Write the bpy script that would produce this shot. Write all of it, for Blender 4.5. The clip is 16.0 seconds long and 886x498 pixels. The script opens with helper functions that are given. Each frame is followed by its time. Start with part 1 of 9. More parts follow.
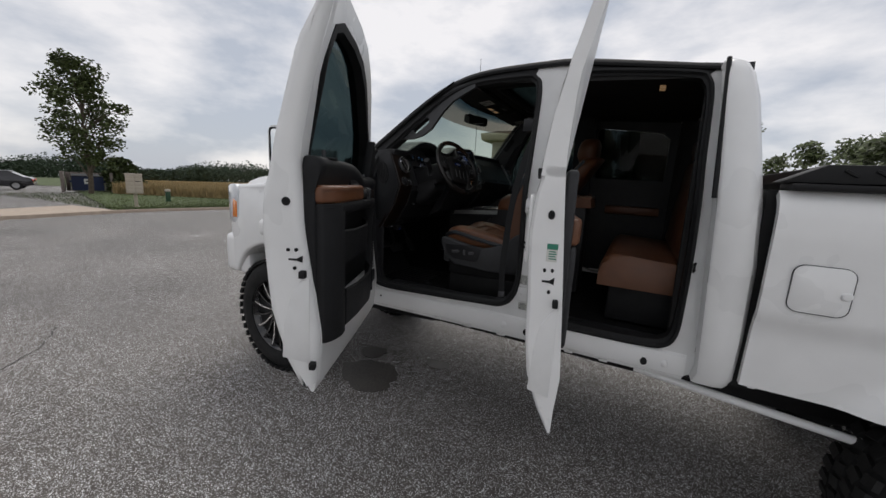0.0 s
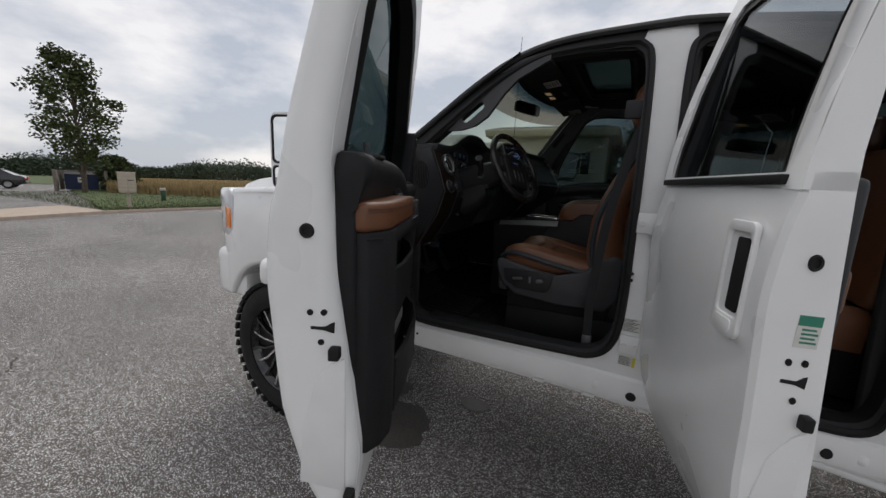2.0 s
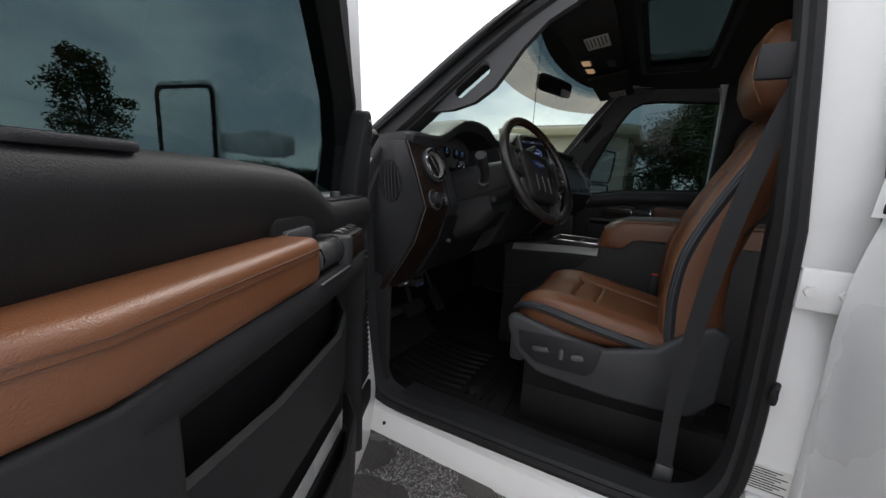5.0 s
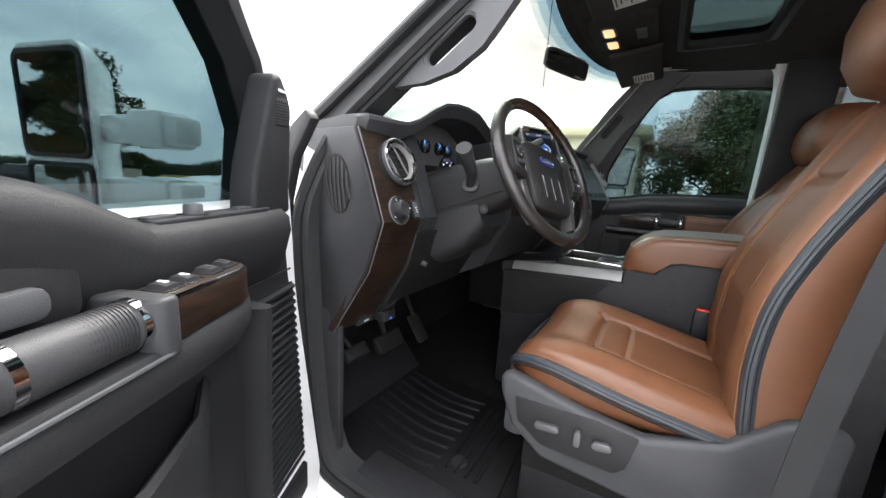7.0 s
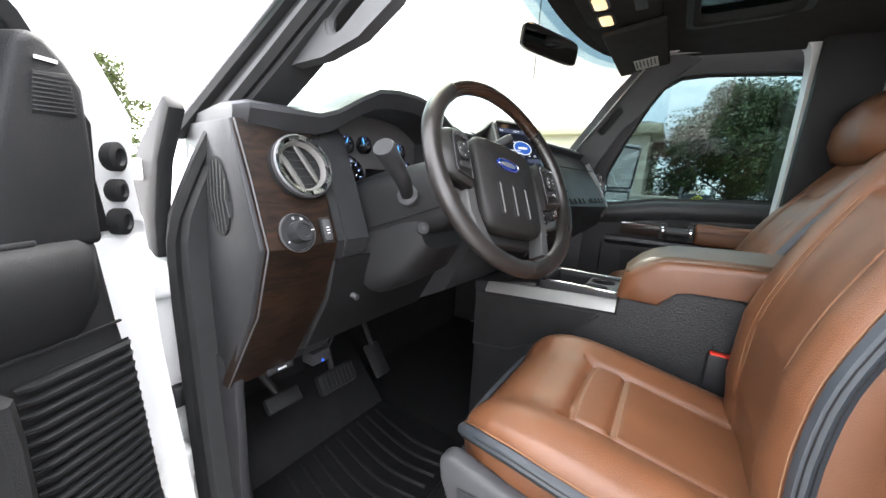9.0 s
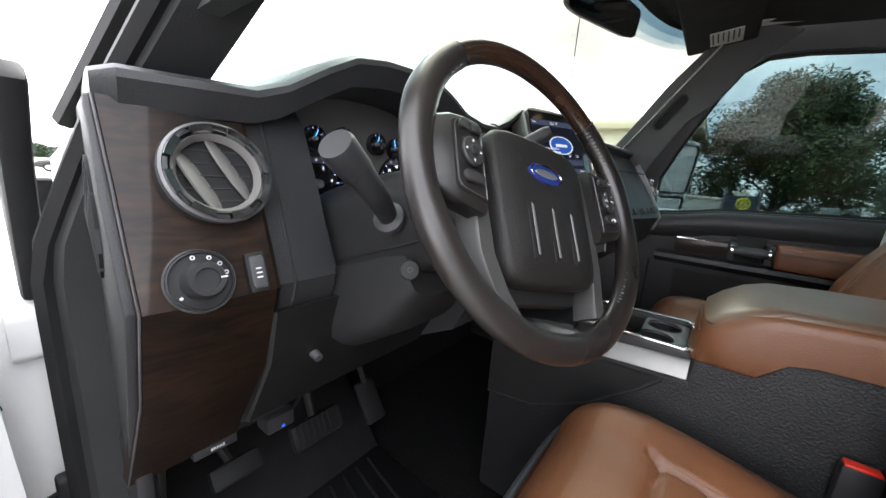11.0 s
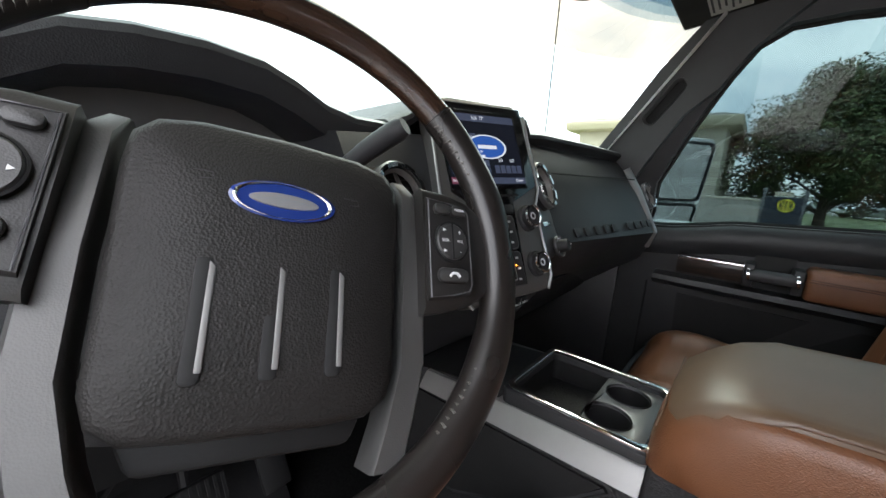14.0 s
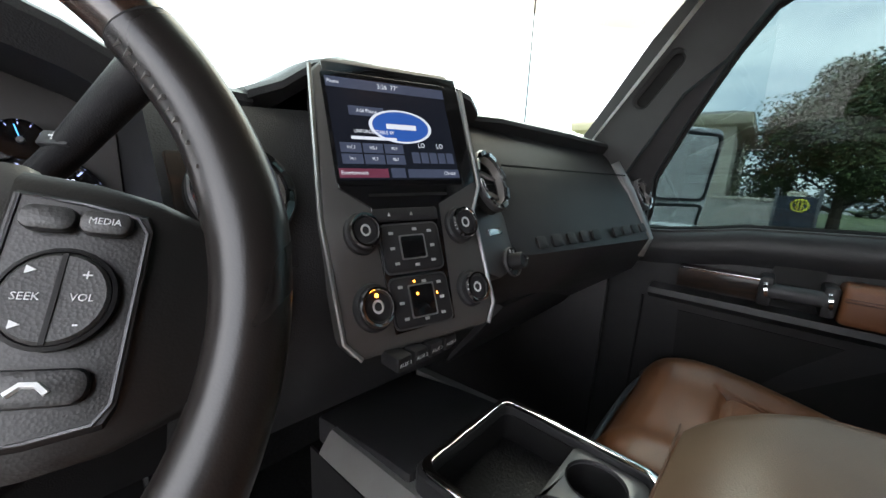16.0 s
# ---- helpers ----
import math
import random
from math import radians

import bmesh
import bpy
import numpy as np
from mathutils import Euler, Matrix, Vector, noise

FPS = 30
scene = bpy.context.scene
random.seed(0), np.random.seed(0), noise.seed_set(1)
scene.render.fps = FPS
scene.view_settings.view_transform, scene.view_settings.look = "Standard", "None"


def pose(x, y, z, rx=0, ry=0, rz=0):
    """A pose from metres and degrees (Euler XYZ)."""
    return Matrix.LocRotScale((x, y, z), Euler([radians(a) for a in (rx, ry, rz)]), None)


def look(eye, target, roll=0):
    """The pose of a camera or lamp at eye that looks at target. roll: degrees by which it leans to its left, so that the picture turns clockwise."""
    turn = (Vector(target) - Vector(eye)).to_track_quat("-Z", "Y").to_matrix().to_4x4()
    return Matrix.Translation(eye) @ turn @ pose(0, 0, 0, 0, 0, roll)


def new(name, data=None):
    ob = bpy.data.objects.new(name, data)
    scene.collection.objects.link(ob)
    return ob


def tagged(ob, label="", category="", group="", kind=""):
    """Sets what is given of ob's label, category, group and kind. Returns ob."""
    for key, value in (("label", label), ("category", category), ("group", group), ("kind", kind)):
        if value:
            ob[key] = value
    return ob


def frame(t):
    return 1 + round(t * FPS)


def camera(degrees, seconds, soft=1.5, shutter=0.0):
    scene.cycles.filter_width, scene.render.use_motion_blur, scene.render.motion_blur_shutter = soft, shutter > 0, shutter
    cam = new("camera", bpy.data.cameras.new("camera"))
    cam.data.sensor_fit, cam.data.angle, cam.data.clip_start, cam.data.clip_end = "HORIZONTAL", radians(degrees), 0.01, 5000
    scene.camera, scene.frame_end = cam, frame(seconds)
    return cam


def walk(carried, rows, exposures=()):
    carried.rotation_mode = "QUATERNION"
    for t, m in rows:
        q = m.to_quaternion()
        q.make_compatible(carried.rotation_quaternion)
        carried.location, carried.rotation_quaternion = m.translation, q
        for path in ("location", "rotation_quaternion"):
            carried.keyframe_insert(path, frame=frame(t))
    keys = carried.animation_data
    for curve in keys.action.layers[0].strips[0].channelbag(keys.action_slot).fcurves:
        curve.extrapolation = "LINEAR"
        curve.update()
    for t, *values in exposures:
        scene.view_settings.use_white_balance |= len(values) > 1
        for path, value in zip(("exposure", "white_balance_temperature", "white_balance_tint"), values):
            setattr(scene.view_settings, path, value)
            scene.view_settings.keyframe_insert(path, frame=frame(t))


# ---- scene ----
cam = camera(102.4, 16.0, soft=1.5)
ROWS = [
    (0.0, -0.0902, 0.2088, 1.5610, 79.51, -2.96, 28.72),
    (0.5, -0.2047, 0.3338, 1.5779, 79.36, -2.83, 28.81),
    (1.0, -0.3466, 0.4072, 1.5756, 79.41, -3.01, 28.70),
    (1.5, -0.5201, 0.4670, 1.5855, 79.23, -2.96, 28.57),
    (2.0, -0.6105, 0.5610, 1.5844, 79.11, -2.86, 28.53),
    (2.5, -0.6572, 0.7193, 1.6037, 79.09, -2.76, 28.56),
    (3.0, -0.7322, 0.8386, 1.5900, 79.30, -2.72, 28.18),
    (3.5, -0.8126, 0.9244, 1.6114, 79.23, -3.03, 27.93),
    (4.0, -0.8204, 0.9973, 1.6162, 78.93, -2.99, 29.21),
    (6.5, -0.9130, 1.4703, 1.6307, 79.02, -3.39, 31.18),
    (7.0, -0.9361, 1.5179, 1.6312, 78.94, -3.52, 31.61),
    (7.5, -0.9439, 1.5506, 1.6309, 78.90, -3.57, 31.91),
    (8.0, -0.9353, 1.6158, 1.6388, 78.82, -3.57, 32.21),
    (8.5, -0.9267, 1.7116, 1.6491, 79.00, -3.30, 32.57),
    (9.0, -0.9246, 1.7842, 1.6565, 78.86, -3.21, 32.94),
    (11.5, -1.0442, 2.0609, 1.6857, 77.68, -4.20, 38.51),
    (12.0, -1.0130, 2.1174, 1.6835, 77.93, -3.98, 39.70),
    (12.5, -1.0018, 2.1592, 1.6847, 77.92, -3.89, 40.16),
    (13.0, -0.9904, 2.2045, 1.6914, 77.91, -3.68, 40.66),
    (13.5, -0.9733, 2.2541, 1.6970, 78.34, -3.07, 40.96),
    (14.0, -0.9692, 2.3156, 1.7121, 77.93, -3.33, 41.13),
    (14.5, -0.9693, 2.3666, 1.7197, 78.14, -2.98, 41.49),
    (15.0, -0.9791, 2.4445, 1.7112, 78.14, -2.95, 41.44),
    (15.5, -0.9811, 2.5034, 1.7078, 78.14, -2.94, 41.79),
    (16.0, -0.9798, 2.5339, 1.7041, 78.30, -2.78, 42.10),
]
EXPOSURES = [(0.0, 0.0), (2.0, 0.03), (3.5, 0.2), (4.2, 0.55), (6.3, 2.55), (6.8, 3.05), (7.5, 4.0), (9.0, 3.9), (11.3, 3.3), (13.0, 3.2), (16.0, 3.35)]
walk(cam, [(t, pose(x, y, z, rx, ry, rz)) for t, x, y, z, rx, ry, rz in ROWS], EXPOSURES)

# ---- world and sun: bright overcast ----
world = bpy.data.worlds.new("sky")
scene.world = world
world.use_nodes = True
wn, wl = world.node_tree.nodes, world.node_tree.links
wn.clear()
w_out = wn.new("ShaderNodeOutputWorld")
w_bg = wn.new("ShaderNodeBackground")
w_sky = wn.new("ShaderNodeTexSky")
w_sky.sky_type, w_sky.sun_disc = "NISHITA", False
w_sky.sun_elevation, w_sky.sun_rotation = radians(53), radians(-22)
w_co = wn.new("ShaderNodeTexCoord")
w_map = wn.new("ShaderNodeMapping")
w_map.inputs["Scale"].default_value = (1.0, 1.0, 2.4)
w_noise = wn.new("ShaderNodeTexNoise")
w_noise.inputs["Scale"].default_value, w_noise.inputs["Detail"].default_value = 2.6, 7.0
w_noise.inputs["Roughness"].default_value = 0.55
w_ramp = wn.new("ShaderNodeValToRGB")
w_ramp.color_ramp.elements[0].position, w_ramp.color_ramp.elements[0].color = 0.4, (5.4, 5.75, 6.5, 1)
w_ramp.color_ramp.elements[1].position, w_ramp.color_ramp.elements[1].color = 0.6, (10.2, 9.9, 9.9, 1)
w_mix = wn.new("ShaderNodeMixRGB")
w_mix.inputs["Fac"].default_value = 0.88
wl.new(w_co.outputs["Generated"], w_map.inputs["Vector"])
wl.new(w_map.outputs["Vector"], w_noise.inputs["Vector"])
wl.new(w_noise.outputs["Fac"], w_ramp.inputs["Fac"])
wl.new(w_sky.outputs["Color"], w_mix.inputs["Color1"])
wl.new(w_ramp.outputs["Color"], w_mix.inputs["Color2"])
wl.new(w_mix.outputs["Color"], w_bg.inputs["Color"])
w_bg.inputs["Strength"].default_value = 0.094
wl.new(w_bg.outputs["Background"], w_out.inputs["Surface"])
sun = new("sun", bpy.data.lights.new("sun", "SUN"))
sun.data.energy, sun.data.angle, sun.data.color = 1.4, radians(45), (1.0, 0.96, 0.9)
sun.matrix_basis = look((0, 0, 40), (11.3, -28, 0))

# ---- materials ----
def mat(name, color, rough=0.5, metal=0.0, var=0.0, scale=20.0, bump=0.0, bscale=200.0, coat=0.0, color2=None, spec=None, wear=0.0, wscale=3.0):
    """A node material: two scales of colour variation and a fine relief."""
    m = bpy.data.materials.new(name)
    m.use_nodes = True
    n, l = m.node_tree.nodes, m.node_tree.links
    b = n["Principled BSDF"]
    b.inputs["Roughness"].default_value, b.inputs["Metallic"].default_value = rough, metal
    b.inputs["Coat Weight"].default_value = coat
    b.inputs["Coat Roughness"].default_value = 0.08
    if spec is not None:
        b.inputs["Specular IOR Level"].default_value = spec
    co = n.new("ShaderNodeTexCoord")
    if var or color2:
        t = n.new("ShaderNodeTexNoise")
        t.inputs["Scale"].default_value, t.inputs["Detail"].default_value = scale, 6.0
        l.new(co.outputs["Object"], t.inputs["Vector"])
        t2 = n.new("ShaderNodeTexNoise")
        t2.inputs["Scale"].default_value, t2.inputs["Detail"].default_value = wscale, 3.0
        l.new(co.outputs["Object"], t2.inputs["Vector"])
        add = n.new("ShaderNodeMath")
        add.operation = "MULTIPLY_ADD"
        add.inputs[1].default_value = 0.6
        mul = n.new("ShaderNodeMath")
        mul.operation = "MULTIPLY"
        mul.inputs[1].default_value = 0.4
        l.new(t2.outputs["Fac"], mul.inputs[0])
        l.new(t.outputs["Fac"], add.inputs[0])
        l.new(mul.outputs[0], add.inputs[2])
        r = n.new("ShaderNodeValToRGB")
        c2 = color2 or tuple(min(1.0, c * (1 + var)) for c in color)
        c1 = color if color2 else tuple(c * (1 - var) for c in color)
        r.color_ramp.elements[0].position, r.color_ramp.elements[1].position = 0.35, 0.65
        r.color_ramp.elements[0].color, r.color_ramp.elements[1].color = (*c1, 1), (*c2, 1)
        l.new(add.outputs[0], r.inputs["Fac"])
        l.new(r.outputs["Color"], b.inputs["Base Color"])
        if wear:
            rr = n.new("ShaderNodeMapRange")
            rr.inputs["From Min"].default_value, rr.inputs["From Max"].default_value = 0.3, 0.7
            rr.inputs["To Min"].default_value, rr.inputs["To Max"].default_value = max(0.02, rough - wear), min(1, rough + wear)
            l.new(t2.outputs["Fac"], rr.inputs["Value"])
            l.new(rr.outputs["Result"], b.inputs["Roughness"])
    else:
        b.inputs["Base Color"].default_value = (*color, 1)
    if bump:
        v = n.new("ShaderNodeTexVoronoi" if bscale > 250 else "ShaderNodeTexNoise")
        v.inputs["Scale"].default_value = bscale
        l.new(co.outputs["Object"], v.inputs["Vector"])
        bp = n.new("ShaderNodeBump")
        bp.inputs["Strength"].default_value, bp.inputs["Distance"].default_value = bump, 0.0008 if bscale > 250 else 0.002
        l.new(v.outputs[0], bp.inputs["Height"])
        l.new(bp.outputs["Normal"], b.inputs["Normal"])
    return m


def glow(name, color, strength):
    m = bpy.data.materials.new(name)
    m.use_nodes = True
    b = m.node_tree.nodes["Principled BSDF"]
    b.inputs["Base Color"].default_value = (*[0.2 * c for c in color], 1)
    b.inputs["Emission Color"].default_value = (*color, 1)
    b.inputs["Emission Strength"].default_value = strength
    b.inputs["Roughness"].default_value = 0.25
    return m


def glass(name, tint, gloss=0.8):
    """Thin glass: tinted see-through with a mirror sheen that grows at grazing angles."""
    m = bpy.data.materials.new(name)
    m.use_nodes = True
    n, l = m.node_tree.nodes, m.node_tree.links
    n.clear()
    out, mix = n.new("ShaderNodeOutputMaterial"), n.new("ShaderNodeMixShader")
    tr, gl, lw = n.new("ShaderNodeBsdfTransparent"), n.new("ShaderNodeBsdfGlossy"), n.new("ShaderNodeLayerWeight")
    tr.inputs["Color"].default_value = (*tint, 1)
    gl.inputs["Roughness"].default_value = 0.01
    lw.inputs["Blend"].default_value = 0.5
    pw, ma = n.new("ShaderNodeMath"), n.new("ShaderNodeMath")
    pw.operation, ma.operation = "POWER", "MULTIPLY_ADD"
    pw.inputs[1].default_value = 5.0
    ma.inputs[1].default_value, ma.inputs[2].default_value = gloss, 0.035
    l.new(lw.outputs["Facing"], pw.inputs[0])
    l.new(pw.outputs[0], ma.inputs[0])
    l.new(ma.outputs[0], mix.inputs[0])
    l.new(tr.outputs[0], mix.inputs[1])
    l.new(gl.outputs[0], mix.inputs[2])
    l.new(mix.outputs[0], out.inputs["Surface"])
    return m


def wood_mat():
    m = bpy.data.materials.new("dark_wood")
    m.use_nodes = True
    n, l = m.node_tree.nodes, m.node_tree.links
    b = n["Principled BSDF"]
    b.inputs["Roughness"].default_value, b.inputs["Coat Weight"].default_value = 0.5, 0.26
    b.inputs["Specular IOR Level"].default_value = 0.2
    b.inputs["Coat Roughness"].default_value = 0.06
    co, mp = n.new("ShaderNodeTexCoord"), n.new("ShaderNodeMapping")
    mp.inputs["Scale"].default_value = (8, 8, 38)
    w = n.new("ShaderNodeTexNoise")
    w.inputs["Scale"].default_value, w.inputs["Detail"].default_value, w.inputs["Distortion"].default_value = 1.6, 8.0, 1.6
    r = n.new("ShaderNodeValToRGB")
    r.color_ramp.elements[0].position, r.color_ramp.elements[1].position = 0.35, 0.72
    r.color_ramp.elements[0].color, r.color_ramp.elements[1].color = (0.005, 0.0034, 0.0026, 1), (0.028, 0.0138, 0.008, 1)
    l.new(co.outputs["Object"], mp.inputs["Vector"])
    l.new(mp.outputs["Vector"], w.inputs["Vector"])
    l.new(w.outputs["Fac"], r.inputs["Fac"])
    l.new(r.outputs["Color"], b.inputs["Base Color"])
    return m


def asphalt_mat():
    """Worn asphalt: pale and dark stones in a binder, with broad stains and patches."""
    m = bpy.data.materials.new("asphalt")
    m.use_nodes = True
    n, l = m.node_tree.nodes, m.node_tree.links
    b = n["Principled BSDF"]
    b.inputs["Roughness"].default_value = 0.85
    co = n.new("ShaderNodeTexCoord")
    v = n.new("ShaderNodeTexVoronoi")
    v.inputs["Scale"].default_value = 270
    big = n.new("ShaderNodeTexNoise")
    big.inputs["Scale"].default_value, big.inputs["Detail"].default_value = 0.45, 8.0
    mid = n.new("ShaderNodeTexNoise")
    mid.inputs["Scale"].default_value, mid.inputs["Detail"].default_value = 14.0, 8.0
    for t in (v, big, mid):
        l.new(co.outputs["Object"], t.inputs["Vector"])
    sep = n.new("ShaderNodeSeparateColor")
    l.new(v.outputs["Color"], sep.inputs["Color"])
    stone = n.new("ShaderNodeValToRGB")
    for p, c in ((0.0, (0.061, 0.053, 0.0465)), (0.45, (0.074, 0.0645, 0.0565)), (0.78, (0.088, 0.0775, 0.0685)), (1.0, (0.116, 0.103, 0.092))):
        e = stone.color_ramp.elements.new(p) if p not in (0.0, 1.0) else stone.color_ramp.elements[int(p)]
        e.color = (*c, 1)
    l.new(sep.outputs["Red"], stone.inputs["Fac"])
    mx = n.new("ShaderNodeMixRGB")
    mx.blend_type = "MULTIPLY"
    mx.inputs["Fac"].default_value = 1.0
    tone = n.new("ShaderNodeMapRange")
    tone.inputs["From Min"].default_value, tone.inputs["From Max"].default_value = 0.3, 0.7
    tone.inputs["To Min"].default_value, tone.inputs["To Max"].default_value = 0.8, 1.2
    l.new(big.outputs["Fac"], tone.inputs["Value"])
    tone2 = n.new("ShaderNodeMapRange")
    tone2.inputs["From Min"].default_value, tone2.inputs["From Max"].default_value = 0.3, 0.7
    tone2.inputs["To Min"].default_value, tone2.inputs["To Max"].default_value = 0.84, 1.18
    l.new(mid.outputs["Fac"], tone2.inputs["Value"])
    mul = n.new("ShaderNodeMath")
    mul.operation = "MULTIPLY"
    l.new(tone.outputs["Result"], mul.inputs[0])
    l.new(tone2.outputs["Result"], mul.inputs[1])
    l.new(stone.outputs["Color"], mx.inputs["Color1"])
    l.new(mul.outputs[0], mx.inputs["Color2"])
    l.new(mx.outputs["Color"], b.inputs["Base Color"])
    bp = n.new("ShaderNodeBump")
    bp.inputs["Strength"].default_value, bp.inputs["Distance"].default_value = 0.16, 0.003
    l.new(sep.outputs["Green"], bp.inputs["Height"])
    l.new(bp.outputs["Normal"], b.inputs["Normal"])
    return m


WHITE = mat("white_paint", (0.82, 0.82, 0.81), 0.32, var=0.03, scale=6, coat=0.5, wear=0.1)
JAMB = mat("jamb_paint", (0.74, 0.74, 0.73), 0.42, var=0.05, scale=9, coat=0.2, wear=0.12)
# Rubber parts, and the dark sheets that paint shade into recesses.
RUBBER = mat("black_rubber_and_shade", (0.012, 0.012, 0.0125), 0.6, var=0.2, bump=0.1, spec=0.25)
BLACK = mat("black_plastic", (0.022, 0.022, 0.024), 0.5, var=0.15, bump=0.25, bscale=900, wear=0.08, spec=0.3)
SOFT = mat("charcoal_soft_plastic", (0.026, 0.0265, 0.0285), 0.42, var=0.12, bump=0.38, bscale=560, wear=0.08, spec=0.32)
GREY = mat("grey_plastic", (0.05, 0.051, 0.054), 0.46, var=0.1, bump=0.25, bscale=900, spec=0.3)
TRIM = mat("grained_trim_vinyl", (0.0145, 0.0147, 0.0157), 0.6, var=0.14, bump=0.35, bscale=640, wear=0.06, spec=0.22)
HEAD = mat("headliner_cloth", (0.032, 0.031, 0.0305), 0.9, var=0.15, bump=0.2, bscale=500, spec=0.1)
PILLAR = mat("pillar_plastic", (0.05, 0.0505, 0.052), 0.55, var=0.08, bump=0.4, bscale=520, spec=0.3)
CARPET = mat("black_carpet", (0.012, 0.012, 0.012), 0.95, var=0.4, scale=120, bump=0.6, bscale=600, spec=0.05)
MATRUB = mat("mat_rubber", (0.0085, 0.0085, 0.009), 0.5, var=0.35, bump=0.2, wear=0.15, spec=0.2)
LEATHER = mat("brown_leather", (0.146, 0.058, 0.026), 0.4, var=0.12, scale=14, bump=0.4, bscale=650, wear=0.07)
LEATHER_DK = mat("dark_brown_leather", (0.075, 0.03, 0.016), 0.4, var=0.15, scale=14, bump=0.2, bscale=800)
PIPING = mat("slate_leather", (0.036, 0.042, 0.049), 0.45, var=0.1, bump=0.3, bscale=800)
CHROME = mat("chrome", (0.75, 0.75, 0.76), 0.08, 1.0)
SILVER = mat("satin_silver", (0.36, 0.36, 0.36), 0.36, 0.75, var=0.06)
DARKSIL = mat("dark_satin_metal", (0.11, 0.11, 0.115), 0.4, 0.5, var=0.06)
GLOSSBLK = mat("gloss_black", (0.008, 0.008, 0.009), 0.12, coat=0.5)
WOOD = wood_mat()
TYRE = mat("tyre_rubber", (0.016, 0.016, 0.016), 0.75, var=0.3, bump=0.3, spec=0.2)
ASPHALT = asphalt_mat()
CONCRETE = mat("concrete", (0.42, 0.34, 0.27), 0.85, var=0.15, scale=8, bump=0.3)
GRASS = mat("grass_ground", (0.07, 0.094, 0.03), 0.95, var=0.35, scale=3)
STRAW = mat("dry_grass", (0.33, 0.245, 0.12), 0.95, var=0.3, scale=2.5)
LEAF = mat("leaves", (0.07, 0.09, 0.032), 0.6, var=0.6, scale=1.5, spec=0.3)
# Leaves of the far wood; distance haze is mixed into their colour.
FARLEAF = mat("hazed_far_leaves", (0.045, 0.068, 0.04), 0.8, var=0.4, scale=0.4)
BARK = mat("bark", (0.09, 0.07, 0.05), 0.9, var=0.3, scale=12)
STAIN = mat("oil_stain", (0.035, 0.033, 0.032), 0.5, var=0.3, scale=30)
TINT = glass("tinted_glass", (0.2, 0.25, 0.256), 0.6)
DOORGLASS = glass("door_glass", (0.24, 0.296, 0.302))
SUNGLASS = glass("sunroof_glass", (0.085, 0.108, 0.105), 0.3)
PRIVACY = glass("privacy_glass", (0.13, 0.15, 0.15))
REARGLASS = glass("rear_door_glass", (0.56, 0.6, 0.62), 1.0)
CLEAR = glass("clear_glass", (0.42, 0.49, 0.45))
SHADEBAND = [glass("shade_band_glass", c) for c in ((0.1, 0.112, 0.1), (0.055, 0.075, 0.074), (0.026, 0.044, 0.05))]
FILM = glass("visor_film", (0.17, 0.165, 0.135))
MIRROR = mat("mirror_glass", (0.8, 0.82, 0.83), 0.02, 1.0)
AMBER = mat("amber_lens", (0.8, 0.22, 0.02), 0.15, coat=0.6)
LENS = mat("clear_lamp_lens", (0.6, 0.62, 0.64), 0.1, coat=1.0)
LAMP = glow("lamp_glow", (1.0, 0.62, 0.32), 0.12)
RED = mat("red_plastic", (0.6, 0.03, 0.015), 0.4)
PAPER = mat("label_paper", (0.62, 0.62, 0.58), 0.6, var=0.06, scale=60)
INK = mat("ink", (0.03, 0.03, 0.03), 0.7)
GREENINK = mat("green_ink", (0.03, 0.2, 0.13), 0.6)
YELLOW = mat("yellow_paint", (0.65, 0.55, 0.05), 0.5)
LEGEND = mat("white_legend", (0.62, 0.63, 0.64), 0.5)
BLUEOVAL = mat("blue_enamel", (0.012, 0.03, 0.16), 0.2, coat=0.8)

# ---- mesh helpers ----


def thing(name, loc=(0, 0, 0), label="", category="", group="", kind=""):
    ob = new(name)
    ob.location = loc
    ob.empty_display_size = 0.1
    return tagged(ob, label, category, group, kind)


def finish(me, mats, smooth):
    for m in mats if isinstance(mats, (list, tuple)) else [mats]:
        me.materials.append(m)
    if smooth:
        me.shade_smooth()
        me.set_sharp_from_angle(angle=radians(smooth))


def part(name, bm, material, parent=None, label="", smooth=38):
    """One mesh object, built in world coordinates, under a thing or a part."""
    me = bpy.data.meshes.new(name)
    bmesh.ops.recalc_face_normals(bm, faces=bm.faces)
    bm.to_mesh(me)
    bm.free()
    finish(me, material, smooth)
    ob = new(name, me)
    if parent:
        ob.parent = parent
        ob.matrix_parent_inverse = Matrix.Translation(-parent.location) if parent.data is None else Matrix()
    return tagged(ob, label)


def solo(name, bm, material, label, category, kind="", group="", smooth=38):
    return tagged(part(name, bm, material, None, "", smooth), label, category, group, kind)


def add_bevel(bm, edges, w, seg=2):
    if w:
        bmesh.ops.bevel(bm, geom=edges, offset=w, segments=seg, affect="EDGES", profile=0.5, clamp_overlap=True)


def box(x0, x1, y0, y1, z0, z1, bev=0.0, seg=2, bm=None, m=None):
    b = bmesh.new()
    bmesh.ops.create_cube(b, size=1.0, matrix=Matrix.LocRotScale(((x0 + x1) / 2, (y0 + y1) / 2, (z0 + z1) / 2), None, (abs(x1 - x0), abs(y1 - y0), abs(z1 - z0))))
    add_bevel(b, b.edges[:], bev, seg)
    return into(b, bm, m)


def into(b, bm, m=None):
    if m is not None:
        bmesh.ops.transform(b, matrix=m, verts=b.verts)
    if bm is None:
        return b
    me = bpy.data.meshes.new("tmp")
    b.to_mesh(me)
    b.free()
    bm.from_mesh(me)
    bpy.data.meshes.remove(me)
    return bm


